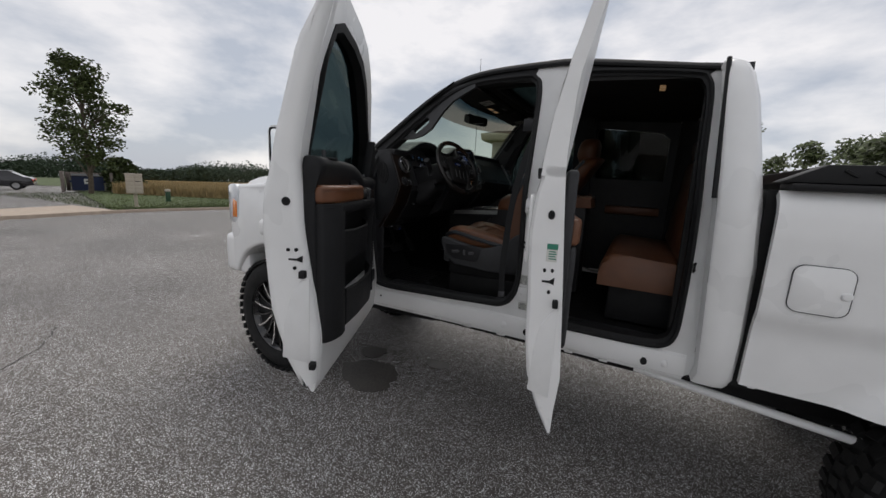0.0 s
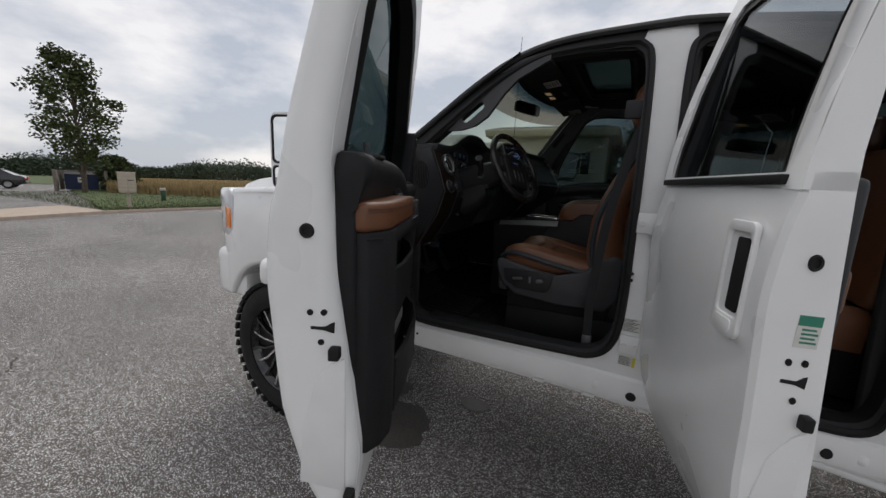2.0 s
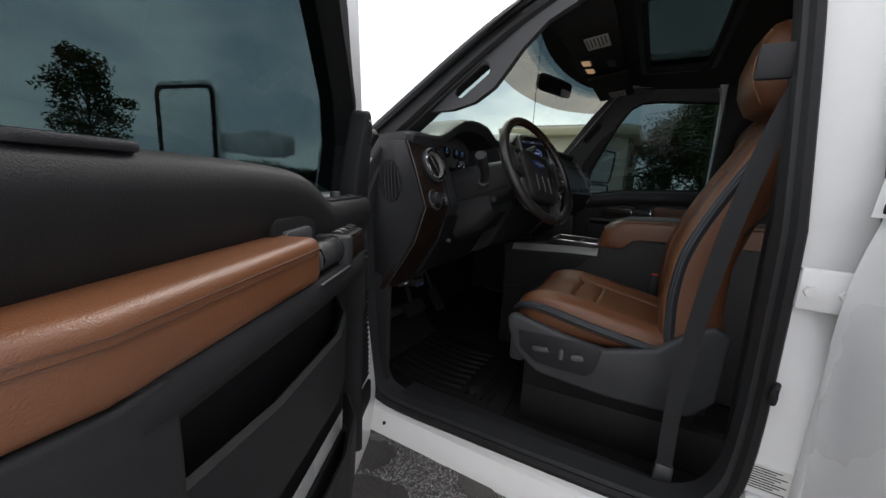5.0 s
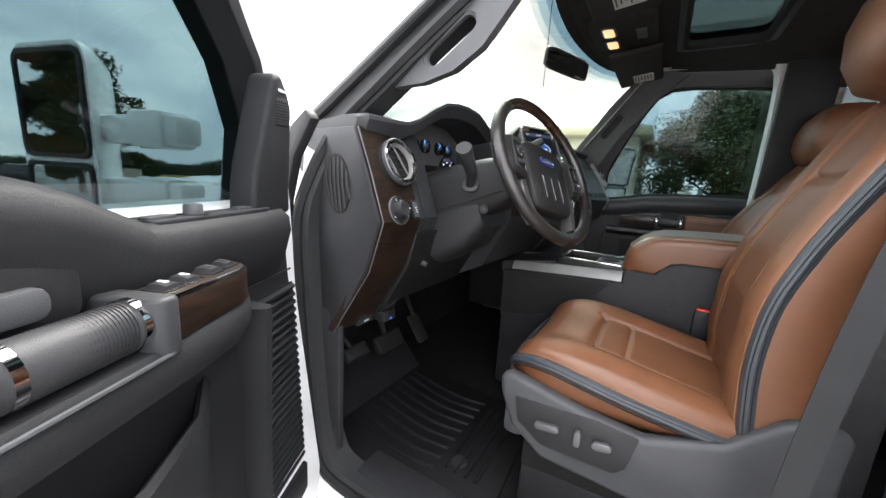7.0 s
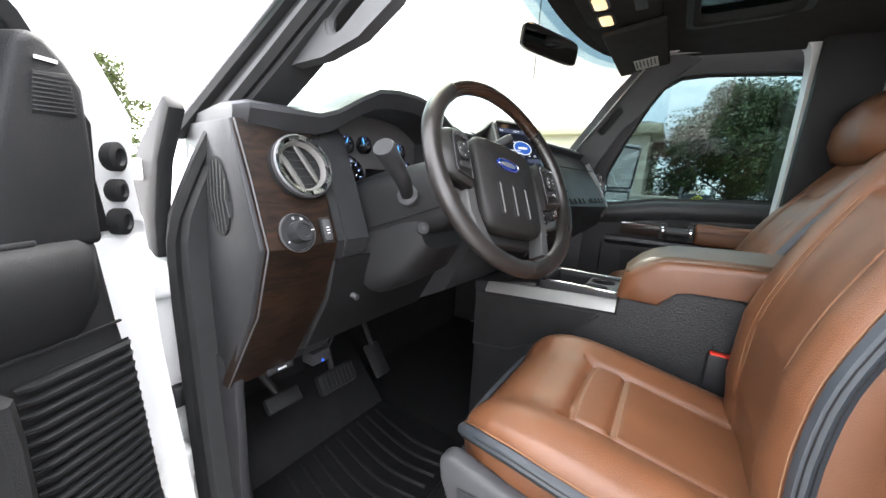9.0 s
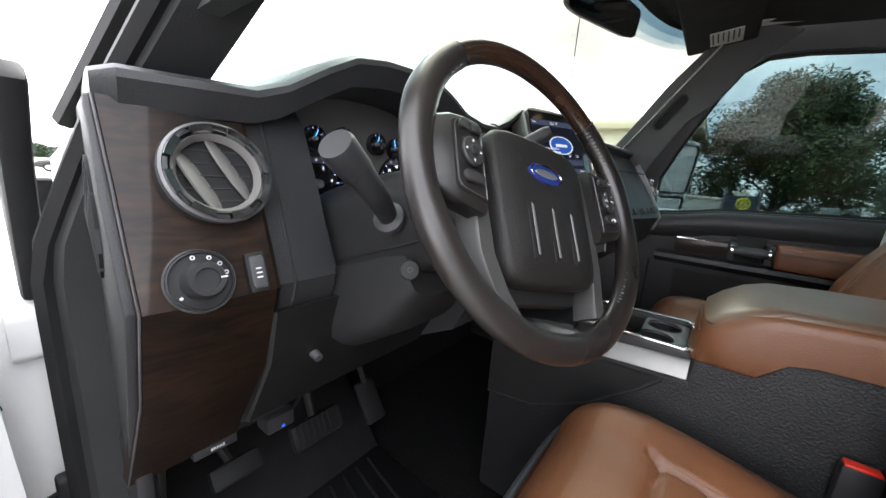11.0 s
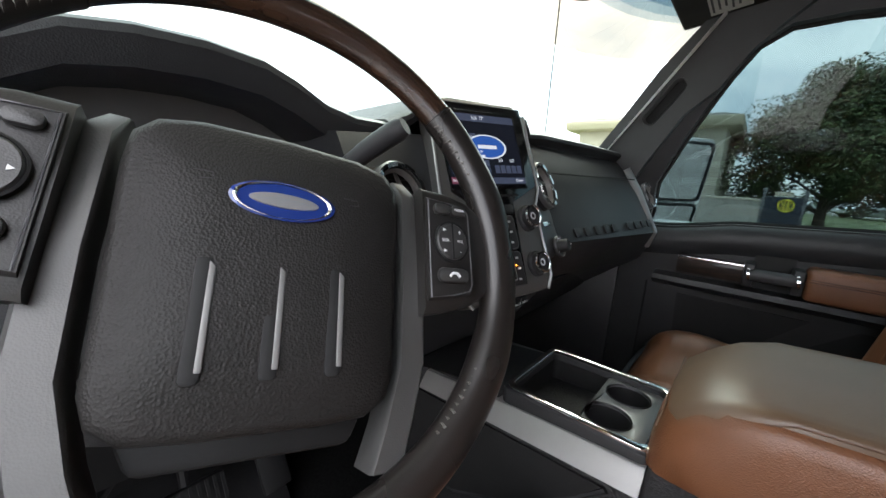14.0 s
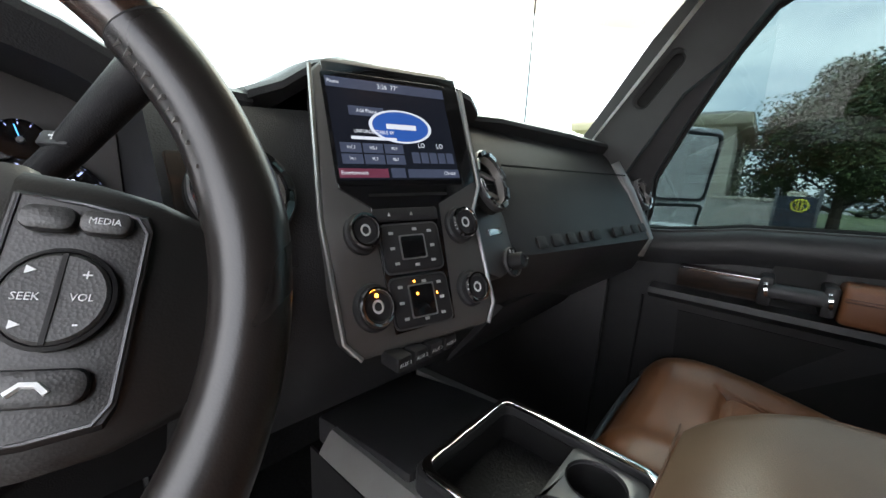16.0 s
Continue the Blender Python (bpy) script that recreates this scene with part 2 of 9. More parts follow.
AX = {"x": lambda p, a: (a, p[0], p[1]), "y": lambda p, a: (p[0], a, p[1]), "z": lambda p, a: (p[0], p[1], a)}


def prism(pts, axis, a0, a1, bev=0.0, seg=2, bm=None, m=None, holes=()):
    """A polygon, with holes if any, pushed along an axis. axis x: points are (y, z); y: (x, z); z: (x, y)."""
    b = bmesh.new()
    f = AX[axis]
    if holes:
        edges = []
        for loop in (pts, *holes):
            vs = [b.verts.new(f(p, a0)) for p in loop]
            edges += [b.edges.new((vs[i], vs[(i + 1) % len(vs)])) for i in range(len(vs))]
        bmesh.ops.triangle_fill(b, use_beauty=True, use_dissolve=True, edges=edges)
    else:
        b.faces.new([b.verts.new(f(p, a0)) for p in pts])
    r = bmesh.ops.extrude_face_region(b, geom=b.faces[:])
    d = Vector(f((0, 0), a1)) - Vector(f((0, 0), a0))
    bmesh.ops.translate(b, vec=d, verts=[v for v in r["geom"] if isinstance(v, bmesh.types.BMVert)])
    if bev:
        b.normal_update()
        bmesh.ops.recalc_face_normals(b, faces=b.faces)
        es = [e for e in b.edges if len(e.link_faces) == 2 and e.calc_face_angle(0) > 0.6]
        add_bevel(b, es, bev, seg)
    return into(b, bm, m)


def loft(rings, cap=True, close=True, bm=None, m=None):
    b = bmesh.new()
    vs = [[b.verts.new(p) for p in r] for r in rings]
    n = len(vs[0])
    for i in range(len(vs) - 1):
        for j in range(n if close else n - 1):
            k = (j + 1) % n
            b.faces.new((vs[i][j], vs[i][k], vs[i + 1][k], vs[i + 1][j]))
    if cap and close:
        b.faces.new(vs[0][::-1])
        b.faces.new(vs[-1])
    return into(b, bm, m)


def spline(pts, n=6, closed=False):
    """A smooth curve through points."""
    p = [Vector(q) for q in pts]
    out = []
    c = len(p)
    for i in range(c if closed else c - 1):
        a, b, d, e = p[(i - 1) % c if closed else max(i - 1, 0)], p[i], p[(i + 1) % c], p[(i + 2) % c if closed else min(i + 2, c - 1)]
        for k in range(n):
            t = k / n
            out.append(0.5 * ((2 * b) + (d - a) * t + (2 * a - 5 * b + 4 * d - e) * t * t + (3 * b - a - 3 * d + e) * t ** 3))
    if not closed:
        out.append(p[-1])
    return out


def tube(path, r, n=8, closed=False, flat=1.0, up=None, bm=None, m=None):
    """A tube along a path; r a number or a list; flat squashes it along the second axis."""
    p = [Vector(q) for q in path]
    rings = []
    prev = Vector(up) if up else None
    for i, q in enumerate(p):
        d = (p[(i + 1) % len(p)] - p[i - 1]) if closed else (p[min(i + 1, len(p) - 1)] - p[max(i - 1, 0)])
        d.normalize()
        if prev is None:
            prev = d.orthogonal()
        a = (prev - d * prev.dot(d)).normalized()
        c = d.cross(a)
        if not up:
            prev = a
        rad = r[i] if isinstance(r, (list, tuple)) else r
        rings.append([q + a * math.cos(2 * math.pi * k / n) * rad + c * math.sin(2 * math.pi * k / n) * rad * flat for k in range(n)])
    if closed:
        rings.append(rings[0])
        b = loft(rings, cap=False)
        bmesh.ops.remove_doubles(b, verts=b.verts, dist=1e-6)
        return into(b, bm, m)
    return loft(rings, bm=bm, m=m)


def lathe(profile, centre, axis, n=32, bm=None, a0=0.0, a1=2 * math.pi):
    """Turns (radius, height) pairs round an axis through centre."""
    m = Matrix.Translation(centre) @ Vector(axis).to_track_quat("Z", "Y").to_matrix().to_4x4()
    full = abs(a1 - a0 - 2 * math.pi) < 1e-6
    k = n if full else n + 1
    rings = [[Vector((r * math.cos(a0 + (a1 - a0) * j / n), r * math.sin(a0 + (a1 - a0) * j / n), h)) for j in range(k)] for r, h in profile]
    b = loft(rings, cap=False, close=full)
    bmesh.ops.remove_doubles(b, verts=b.verts, dist=1e-6)
    return into(b, bm, m)


def rbox2d(cx, cy, w, h, r, n=4):
    """The outline of a rectangle with rounded corners."""
    out = []
    for sx, sy, a in ((1, 1, 0), (-1, 1, 90), (-1, -1, 180), (1, -1, 270)):
        for k in range(n + 1):
            t = radians(a + 90 * k / n)
            out.append((cx + sx * (w / 2 - r) + r * math.cos(t), cy + sy * (h / 2 - r) + r * math.sin(t)))
    return out


def lerp_table(tab, z):
    """Linear value at z from pairs (z, value) in rising z."""
    if z <= tab[0][0]:
        return tab[0][1]
    for (a, va), (b, vb) in zip(tab, tab[1:]):
        if z <= b:
            return va + (vb - va) * (z - a) / (b - a)
    return tab[-1][1]


def warp(bm, fn):
    for v in bm.verts:
        v.co = Vector(fn(v.co))
    return bm


def reshape(ob, fn):
    """Moves every vertex of a thing or part, and of the parts under it."""
    for o in (ob, *ob.children_recursive):
        if o.data:
            for v in o.data.vertices:
                v.co = Vector(fn(v.co))


def words(text, size, m, material, name, parent, depth=0.0004, align="CENTER"):
    """Raised lettering in the built-in font, as a mesh."""
    cu = bpy.data.curves.new("tmp_text", "FONT")
    cu.body, cu.size, cu.extrude, cu.align_x, cu.align_y, cu.resolution_u = text, size, depth, align, "CENTER", 2
    ob = bpy.data.objects.new("tmp_text", cu)
    me = bpy.data.meshes.new_from_object(ob)
    bpy.data.objects.remove(ob)
    bpy.data.curves.remove(cu)
    me.transform(m)
    me.materials.append(material)
    o = new(name, me)
    o.parent = parent
    o.matrix_parent_inverse = Matrix.Translation(-parent.location) if parent.data is None else Matrix()
    return o


def facing(p, normal, up=(0, 0, 1)):
    """A frame at p whose z is the normal and whose y is nearest to up."""
    z = Vector(normal).normalized()
    x = Vector(up).cross(z).normalized()
    y = z.cross(x)
    return Matrix(((x.x, y.x, z.x, p[0]), (x.y, y.y, z.y, p[1]), (x.z, y.z, z.z, p[2]), (0, 0, 0, 1)))


YC = 2.84  # the truck's centreline


def flip(bm):
    """Mirrors a mesh to the passenger's side."""
    for v in bm.verts:
        v.co.y = 2 * YC - v.co.y
    bmesh.ops.reverse_faces(bm, faces=bm.faces)
    return bm

# ---- the setting: lot, kerb, field, trees ----
def ground_z(x, y):
    """The lot is level by the truck and falls gently away beyond the kerb."""
    return -0.024 * max(0.0, -x - 14.0)


def ground_sheet():
    b = bmesh.new()
    xs = [-900, -500, -300, -180, -110, -70, -45, -30, -22, -18, -14] + [-10 + 2 * i for i in range(13)] + [22, 40, 80, 160, 300, 600]
    ys = [-500, -200, -80, -30, -12] + [-6 + 2 * i for i in range(12)] + [22, 32, 50, 90, 160, 300, 600]
    vs = [[b.verts.new((x, y, ground_z(x, y))) for y in ys] for x in xs]
    for i in range(len(xs) - 1):
        for j in range(len(ys) - 1):
            b.faces.new((vs[i][j], vs[i + 1][j], vs[i + 1][j + 1], vs[i][j + 1]))
    return b


def strip(line_a, line_b, lift, thick=0.0):
    """A band of surface between two lines on the ground."""
    b = bmesh.new()
    rows = []
    for (ax, ay), (bx, by) in zip(line_a, line_b):
        rows.append([b.verts.new((ax, ay, ground_z(ax, ay) + lift)), b.verts.new((bx, by, ground_z(bx, by) + lift))])
    for p, q in zip(rows, rows[1:]):
        b.faces.new((p[0], p[1], q[1], q[0]))
    if thick:
        r = bmesh.ops.extrude_face_region(b, geom=b.faces[:])
        bmesh.ops.translate(b, vec=(0, 0, -thick), verts=[v for v in r["geom"] if isinstance(v, bmesh.types.BMVert)])
    return b


solo("ground", ground_sheet(), ASPHALT, "worn grey asphalt parking lot with light aggregate", "ground", "structure", smooth=0)
KERB = [(-13.9, -30), (-14.2, -6), (-14.7, 1.2), (-15.1, 3.4), (-15.6, 4.8), (-15.9, 5.9), (-15.95, 7.2), (-15.7, 8.6), (-15.2, 10.2), (-14.0, 13.0), (-11, 17), (-4, 21), (10, 24), (60, 27)]
solo("kerb", strip(KERB, [(x - 0.16 * (1 if x < -9 else 0.4), y + (0 if x < -13 else 0.15)) for x, y in KERB], 0.1, 0.2), CONCRETE, "pale concrete kerb along the lot", "kerb", "structure", smooth=0)
APRON = [(-14.25, -4), (-14.85, 1.2), (-15.25, 3.4), (-15.75, 4.7), (-16.1, 5.6)]
solo("apron", strip(APRON, [(-18.5, -4), (-18.3, 1.2), (-18.4, 3.6), (-19.6, 5.6), (-16.6, 5.7)], 0.085), CONCRETE, "tan concrete drive apron by the kerb", "pavement", "structure", smooth=0)
GR = [(-16.15, 5.7), (-16.1, 6.6), (-16.1, 7.2), (-15.87, 8.6), (-15.36, 10.2), (-14.15, 13.1), (-11, 17.2), (-4, 21.2), (10, 24.2), (60, 27.2)]
solo("grass_verge", strip(GR, [(-46, 13), (-46, 18), (-46, 22), (-40, 26), (-34, 30), (-26, 34), (-18, 38), (-6, 44), (12, 50), (60, 60)], 0.07), GRASS, "mown green grass behind the kerb", "grass", "structure", smooth=0)
solo("meadow", strip([(-60, 5.0), (-60, 14), (-50, 20), (-40, 26), (-20, 40)], [(-700, 20), (-700, 150), (-600, 300), (-400, 420), (-150, 500)], 0.05), GRASS, "green meadow reaching to the far trees", "grass", "structure", smooth=0)
solo("dry_field", strip([(-33, 11.5), (-27, 12.2), (-22, 13.2), (-18, 15.0)], [(-260, 92), (-240, 130), (-200, 190), (-130, 240)], 0.06), STRAW, "field of tall dry straw-coloured grass", "field", "structure", smooth=0)


def blades(name, material, label, area, count, h0, h1, seed):
    """Many single blades over a patch of ground."""
    rnd = random.Random(seed)
    vs, fs = [], []
    for i in range(count):
        x, y = area(rnd)
        h, a = rnd.uniform(h0, h1), rnd.uniform(0, math.pi)
        w = 0.05 * h + 0.012
        dx, dy, lx, ly = math.cos(a) * w, math.sin(a) * w, rnd.uniform(-0.25, 0.25) * h, rnd.uniform(-0.25, 0.25) * h
        z = ground_z(x, y) + 0.05
        k = len(vs)
        vs += [(x - dx, y - dy, z), (x + dx, y + dy, z), (x + lx, y + ly, z + h)]
        fs.append((k, k + 1, k + 2))
    me = bpy.data.meshes.new(name)
    me.from_pydata(vs, [], fs)
    me.materials.append(material)
    return tagged(new(name, me), label, "grass", "", "stuff")


def straw_area(r):
    t = r.random() ** 1.8
    s = r.random()
    x0, y0 = -33 + 15 * s, 11.5 + 3.5 * s
    return x0 - t * 70, y0 + t * (30 + 40 * s)


blades("straw", STRAW, "tall dry straw stalks standing in the field", straw_area, 26000, 0.5, 0.95, 3)


def verge_area(r):
    s = r.random()
    return -16.3 - s * s * 20 + r.uniform(0, 1.5) * s, 5.9 + r.random() * (4 + 12 * s)


blades("turf", GRASS, "short green turf blades on the verge", verge_area, 20000, 0.03, 0.09, 4)


def leaf_cloud(verts, faces, centre, radii, count, size, rnd, hollow=0.45):
    """Leaf quads in an uneven clump round a centre."""
    for i in range(count):
        while True:
            p = Vector((rnd.uniform(-1, 1), rnd.uniform(-1, 1), rnd.uniform(-1, 1)))
            if hollow < p.length < 1:
                break
        q = Vector(centre) + Vector((p.x * radii[0], p.y * radii[1], p.z * radii[2]))
        a = Vector((rnd.uniform(-1, 1), rnd.uniform(-1, 1), rnd.uniform(-0.6, 0.6))).normalized() * size * rnd.uniform(0.6, 1.3)
        b = a.orthogonal().normalized() * size * rnd.uniform(0.4, 0.8)
        k = len(verts)
        verts += [q - a, q + b * 0.9, q + a, q - b]
        faces.append((k, k + 1, k + 2, k + 3))


def cloud_mesh(name, verts, faces, material):
    me = bpy.data.meshes.new(name)
    me.from_pydata([tuple(v) for v in verts], [], faces)
    me.materials.append(material)
    return me


def tree(name, base, height, spread, label, seed, trunk_r=0.16, clumps=60, per=130, leaf=0.14, crown_from=0.18, shape=None, material=LEAF):
    rnd = random.Random(seed)
    t = thing(name, base, label, "tree")
    z0 = base[2]
    b = bmesh.new()
    top = Vector((base[0] + rnd.uniform(-0.2, 0.2), base[1] + rnd.uniform(-0.2, 0.2), z0 + height * 0.86))
    path = [Vector(base) - Vector((0, 0, 0.3)), Vector(base).lerp(top, 0.3) + Vector((rnd.uniform(-.1, .1), rnd.uniform(-.1, .1), 0)), Vector(base).lerp(top, 0.65), top]
    tube(spline(path, 4), [trunk_r * (1 - 0.9 * i / 12) for i in range(13)], 8, bm=b)
    verts, faces = [], []
    for i in range(clumps):
        f = crown_from + (1 - crown_from) * rnd.random()
        w = (shape or (lambda s: math.sin(math.pi * min(1, (0.12 + 0.88 * s)) ** 0.8) ** 0.6))((f - crown_from) / (1 - crown_from))
        a = rnd.uniform(0, 2 * math.pi)
        rr = spread * w * math.sqrt(rnd.uniform(0.05, 1.0))
        c = Vector((base[0] + rr * math.cos(a), base[1] + rr * math.sin(a), z0 + height * f))
        k = spread * rnd.uniform(0.2, 0.42)
        leaf_cloud(verts, faces, c, (k, k, k * 0.75), per, leaf, rnd, 0.2)
        if i % 3 == 0:
            s = Vector(base).lerp(top, max(0.15, (f - 0.14)))
            tube(spline([s, s.lerp(c, 0.5) + Vector((0, 0, 0.03 * height)), c], 3), [trunk_r * q for q in (0.34, 0.3, 0.24, 0.2, 0.16, 0.12, 0.08)], 5, bm=b)
    part("trunk", b, BARK, t)
    o = new("crown", cloud_mesh("crown", verts, faces, material))
    o.parent, o.matrix_parent_inverse = t, Matrix.Translation(-t.location)
    return t


tree("tree", (-33.0, 10.3, ground_z(-33, 0)), 8.3, 2.0, "tall broad green shade tree standing in grass behind the dumpster pen", 14, 0.17, 96, 72, 0.115, 0.27, lambda s: (0.3 + 0.78 * math.sin(math.pi * (0.1 + 0.74 * s))) * (1 - 0.25 * s ** 4))
tree("bush", (-36.0, 13.2, ground_z(-36, 0)), 2.6, 1.3, "dense rounded dark green bush behind the pen", 12, 0.06, 34, 110, 0.12, 0.05)
tree("tree", (1.4, 26.0, 0.0), 6.7, 3.4, "broad spreading green tree with forked trunk by the building", 21, 0.24, 130, 300, 0.095, 0.24, lambda s: (0.75 + 0.4 * math.sin(math.pi * min(1, 0.1 + s))) * (1 - 0.45 * s ** 2))
for i, (x, y, h, s) in enumerate(((13.5, 34, 5.6, 3.0), (17.5, 36, 5.2, 3.2), (21.5, 37, 6.0, 3.4), (15.3, 42, 6.4, 3.6), (25, 36, 7.5, 3.4), (28.5, 35, 8.2, 3.6), (33, 34, 8.8, 3.8), (11.2, 40, 5.8, 3.0))):
    tree("tree", (x, y, 0.0), h, s, "leafy green tree in a row behind the lot", 40 + i, 0.14, 42, 110, 0.2, 0.06)

for x, y, h, w in ((-20.7, -14.8, 8.6, 2.2),):
    tree("tree", (x, y, ground_z(x, y)), h, w, "tall leafy green tree across the lot", int(60 - x), 0.15, 80, 120, 0.2, 0.12)

# the far wood round the horizon
rnd_w = random.Random(7)
wv, wf = [], []
for i in range(520):
    az = radians(rnd_w.uniform(-96, -48))
    d = rnd_w.uniform(235, 290)
    x, y = math.sin(az) * d, math.cos(az) * d
    h = (6.5 + 2.5 * math.sin(az * 23) + 3.2 * (math.degrees(az) + 96) / 48) * rnd_w.uniform(0.75, 1.15)
    leaf_cloud(wv, wf, (x, y, ground_z(x, y) + h * 0.5), (h * 0.75, h * 0.75, h * 0.55), 150, 0.55, rnd_w, 0.4)
tagged(new("far_wood", cloud_mesh("far_wood", wv, wf, FARLEAF)), "low dark green woods along the far horizon", "woods", "", "stuff")

# ---- the truck: body ----
truck = thing("pickup_truck", (-0.5, YC, 0.0), "white lifted crew-cab pickup truck with two doors open", "pickup truck")
FRONT_OPEN = [(-1.655, 1.52), (-1.65, 1.35), (-1.625, 1.08), (-1.595, 0.93), (-1.52, 0.872), (-1.2, 0.88), (-0.82, 0.9), (-0.69, 0.915), (-0.625, 0.985), (-0.605, 1.13), (-0.61, 1.46), (-0.622, 1.89), (-0.635, 2.09), (-0.665, 2.145), (-0.72, 2.162), (-0.96, 2.155), (-1.08, 2.132), (-1.2, 2.075), (-1.323, 1.985), (-1.495, 1.828), (-1.61, 1.705)]
REAR_OPEN = [(-0.5, 1.5), (-0.495, 1.1), (-0.475, 0.93), (-0.41, 0.868), (-0.2, 0.862), (0.1, 0.866), (0.235, 0.88), (0.29, 0.94), (0.3, 1.1), (0.298, 1.35), (0.285, 1.7), (0.285, 2.05), (0.262, 2.15), (0.2, 2.178), (-0.1, 2.18), (-0.4, 2.168), (-0.485, 2.14), (-0.505, 2.06), (-0.505, 1.8)]


def tumble(v, y0=2.05, z0=1.55, s=0.33):
    """Leans the upper body inwards above the belt line."""
    return (v.x, v.y + s * max(0.0, v.z - z0), v.z)


def smooth2(pts, n=4):
    return [(p.x, p.y) for p in spline([(a, b, 0) for a, b in pts], n, True)]


def clear_glass_edge(x, z):
    """Keeps the passenger side behind the wrapped corner of the windshield."""
    return max(x, -1.35 + (z - 1.79) * 0.8) if z > 1.655 else x


def side_frame(lean=0.33):
    outer = [(-1.86, 0.76), (-1.5, 0.745), (0.345, 0.75), (0.4, 0.78), (0.36, 1.6), (0.345, 2.2), (-0.3, 2.215), (-0.72, 2.21), (-0.97, 2.2), (-1.12, 2.165), (-1.24, 2.105), (-1.36, 2.02), (-1.53, 1.87), (-1.7, 1.715), (-1.86, 1.66)]
    b = prism(outer, "y", 2.055, 2.13, 0.0, holes=[smooth2(FRONT_OPEN), smooth2(REAR_OPEN)])
    return warp(b, lambda v: tumble(v, s=lean))


part("door_frame", side_frame(), JAMB, truck, "white painted pillars and sills round the door openings", 30)
part("door_frame", flip(warp(side_frame(0.27), lambda v: (clear_glass_edge(v.x, v.z), v.y, v.z))), JAMB, truck, "", 30)


def rocker():
    """The sill below the doors: a rounded white beam with a flange."""
    prof = [(2.06, 0.865), (2.045, 0.85), (2.035, 0.8), (2.045, 0.757), (2.075, 0.742), (2.08, 0.725), (2.1, 0.725), (2.1, 0.86)]
    return loft([[(x, y, z + dz) for y, z in prof] for x, dz in ((-1.8, -0.02), (-1.4, -0.012), (-0.7, 0.0), (0.0, 0.0), (0.36, 0.0))])


part("rocker", rocker(), WHITE, truck, "white sill panel under the doors", 30)
part("rocker", flip(rocker()), WHITE, truck, "", 30)
for k in range(9):
    x = -1.55 + 0.21 * k
    part("flange_clip", box(x, x + 0.05, 2.068, 2.082, 0.72, 0.734, 0.003), JAMB, truck)
for x, z, r in ((-0.532, 0.79, 0.019), (0.158, 0.79, 0.019), (-1.52, 0.8, 0.006)):
    part("rubber_plug", lathe([(0, 0.004), (r * 0.8, 0.004), (r, 0.0), (r, -0.01)], (x, 2.036, z), (0, -1, 0), 16), RUBBER, truck)
for x in (-0.66, 0.26):
    part("round_plug", lathe([(0, 0.003), (0.014, 0.003), (0.018, 0.0), (0.018, -0.01)], (x, 2.037, 0.8), (0, -1, 0), 16), WHITE, truck)


def seal(opening, y, r):
    pts = [tumble(Vector((x, y, z))) for x, z in smooth2(opening, 4)]
    return tube(pts, r, 6, True)


def seal_step(opening, grow, y0, y1):
    """A flat rubber lip inside an opening."""
    o = smooth2(opening, 4)
    cx, cz = sum(p[0] for p in o) / len(o), sum(p[1] for p in o) / len(o)
    i = [(cx + (x - cx) * (1 - grow), cz + (z - cz) * (1 - grow * 0.75)) for x, z in o]
    rings = [[tumble(Vector((x, y0, z))) for x, z in o], [tumble(Vector((x, y1, z))) for x, z in o], [tumble(Vector((x, y1 + 0.01, z))) for x, z in i], [tumble(Vector((x, y0 + 0.012, z))) for x, z in i]]
    return loft([list(c) for c in zip(*rings)] + [[r[0] for r in rings]], cap=False)


part("door_seal", seal(FRONT_OPEN, 2.05, 0.013), RUBBER, truck, "black rubber weatherstrip round the front door opening")
SEALGREY = mat("seal_grey", (0.024, 0.0245, 0.0255), 0.6, var=0.1, spec=0.3, bump=0.2, bscale=500)
part("door_seal", seal_step(FRONT_OPEN, 0.04, 2.05, 2.115), SEALGREY, truck)
part("door_seal", seal(REAR_OPEN, 2.05, 0.013), RUBBER, truck, "black rubber weatherstrip round the rear door opening")
part("door_seal", seal_step(REAR_OPEN, 0.05, 2.05, 2.115), RUBBER, truck)

def dense(pts, step=0.06):
    """Adds points along a closed outline so that it can bend."""
    out = []
    for i, a in enumerate(pts):
        b = pts[(i + 1) % len(pts)]
        n = max(1, int(math.hypot(b[0] - a[0], b[1] - a[1]) / step))
        out += [(a[0] + (b[0] - a[0]) * k / n, a[1] + (b[1] - a[1]) * k / n) for k in range(n)]
    return out


def roof_band(low, high):
    """Black finish strip between an opening and the drip moulding."""
    b = prism(dense(low + high), "y", 2.0485, 2.056)
    return warp(b, lambda v: tumble(v))


part("roof_band", roof_band([(-1.615, 1.7), (-1.495, 1.828), (-1.323, 1.985), (-1.2, 2.075), (-1.08, 2.132), (-0.96, 2.155), (-0.72, 2.162), (-0.675, 2.15)], [(-0.66, 2.2), (-0.95, 2.19), (-1.1, 2.16), (-1.24, 2.097), (-1.38, 1.997), (-1.55, 1.852), (-1.7, 1.715)]), RUBBER, truck, "black trim band along the roof edge")
part("roof_band", roof_band([(-0.49, 2.15), (-0.4, 2.168), (-0.1, 2.18), (0.2, 2.178), (0.255, 2.16)], [(0.3, 2.198), (-0.3, 2.205), (-0.5, 2.202)]), RUBBER, truck)

ROOF_LINE = [(0.33, 2.205), (-0.3, 2.215), (-0.72, 2.212), (-0.95, 2.2), (-1.1, 2.17), (-1.24, 2.105), (-1.38, 2.005), (-1.55, 1.86), (-1.72, 1.715)]


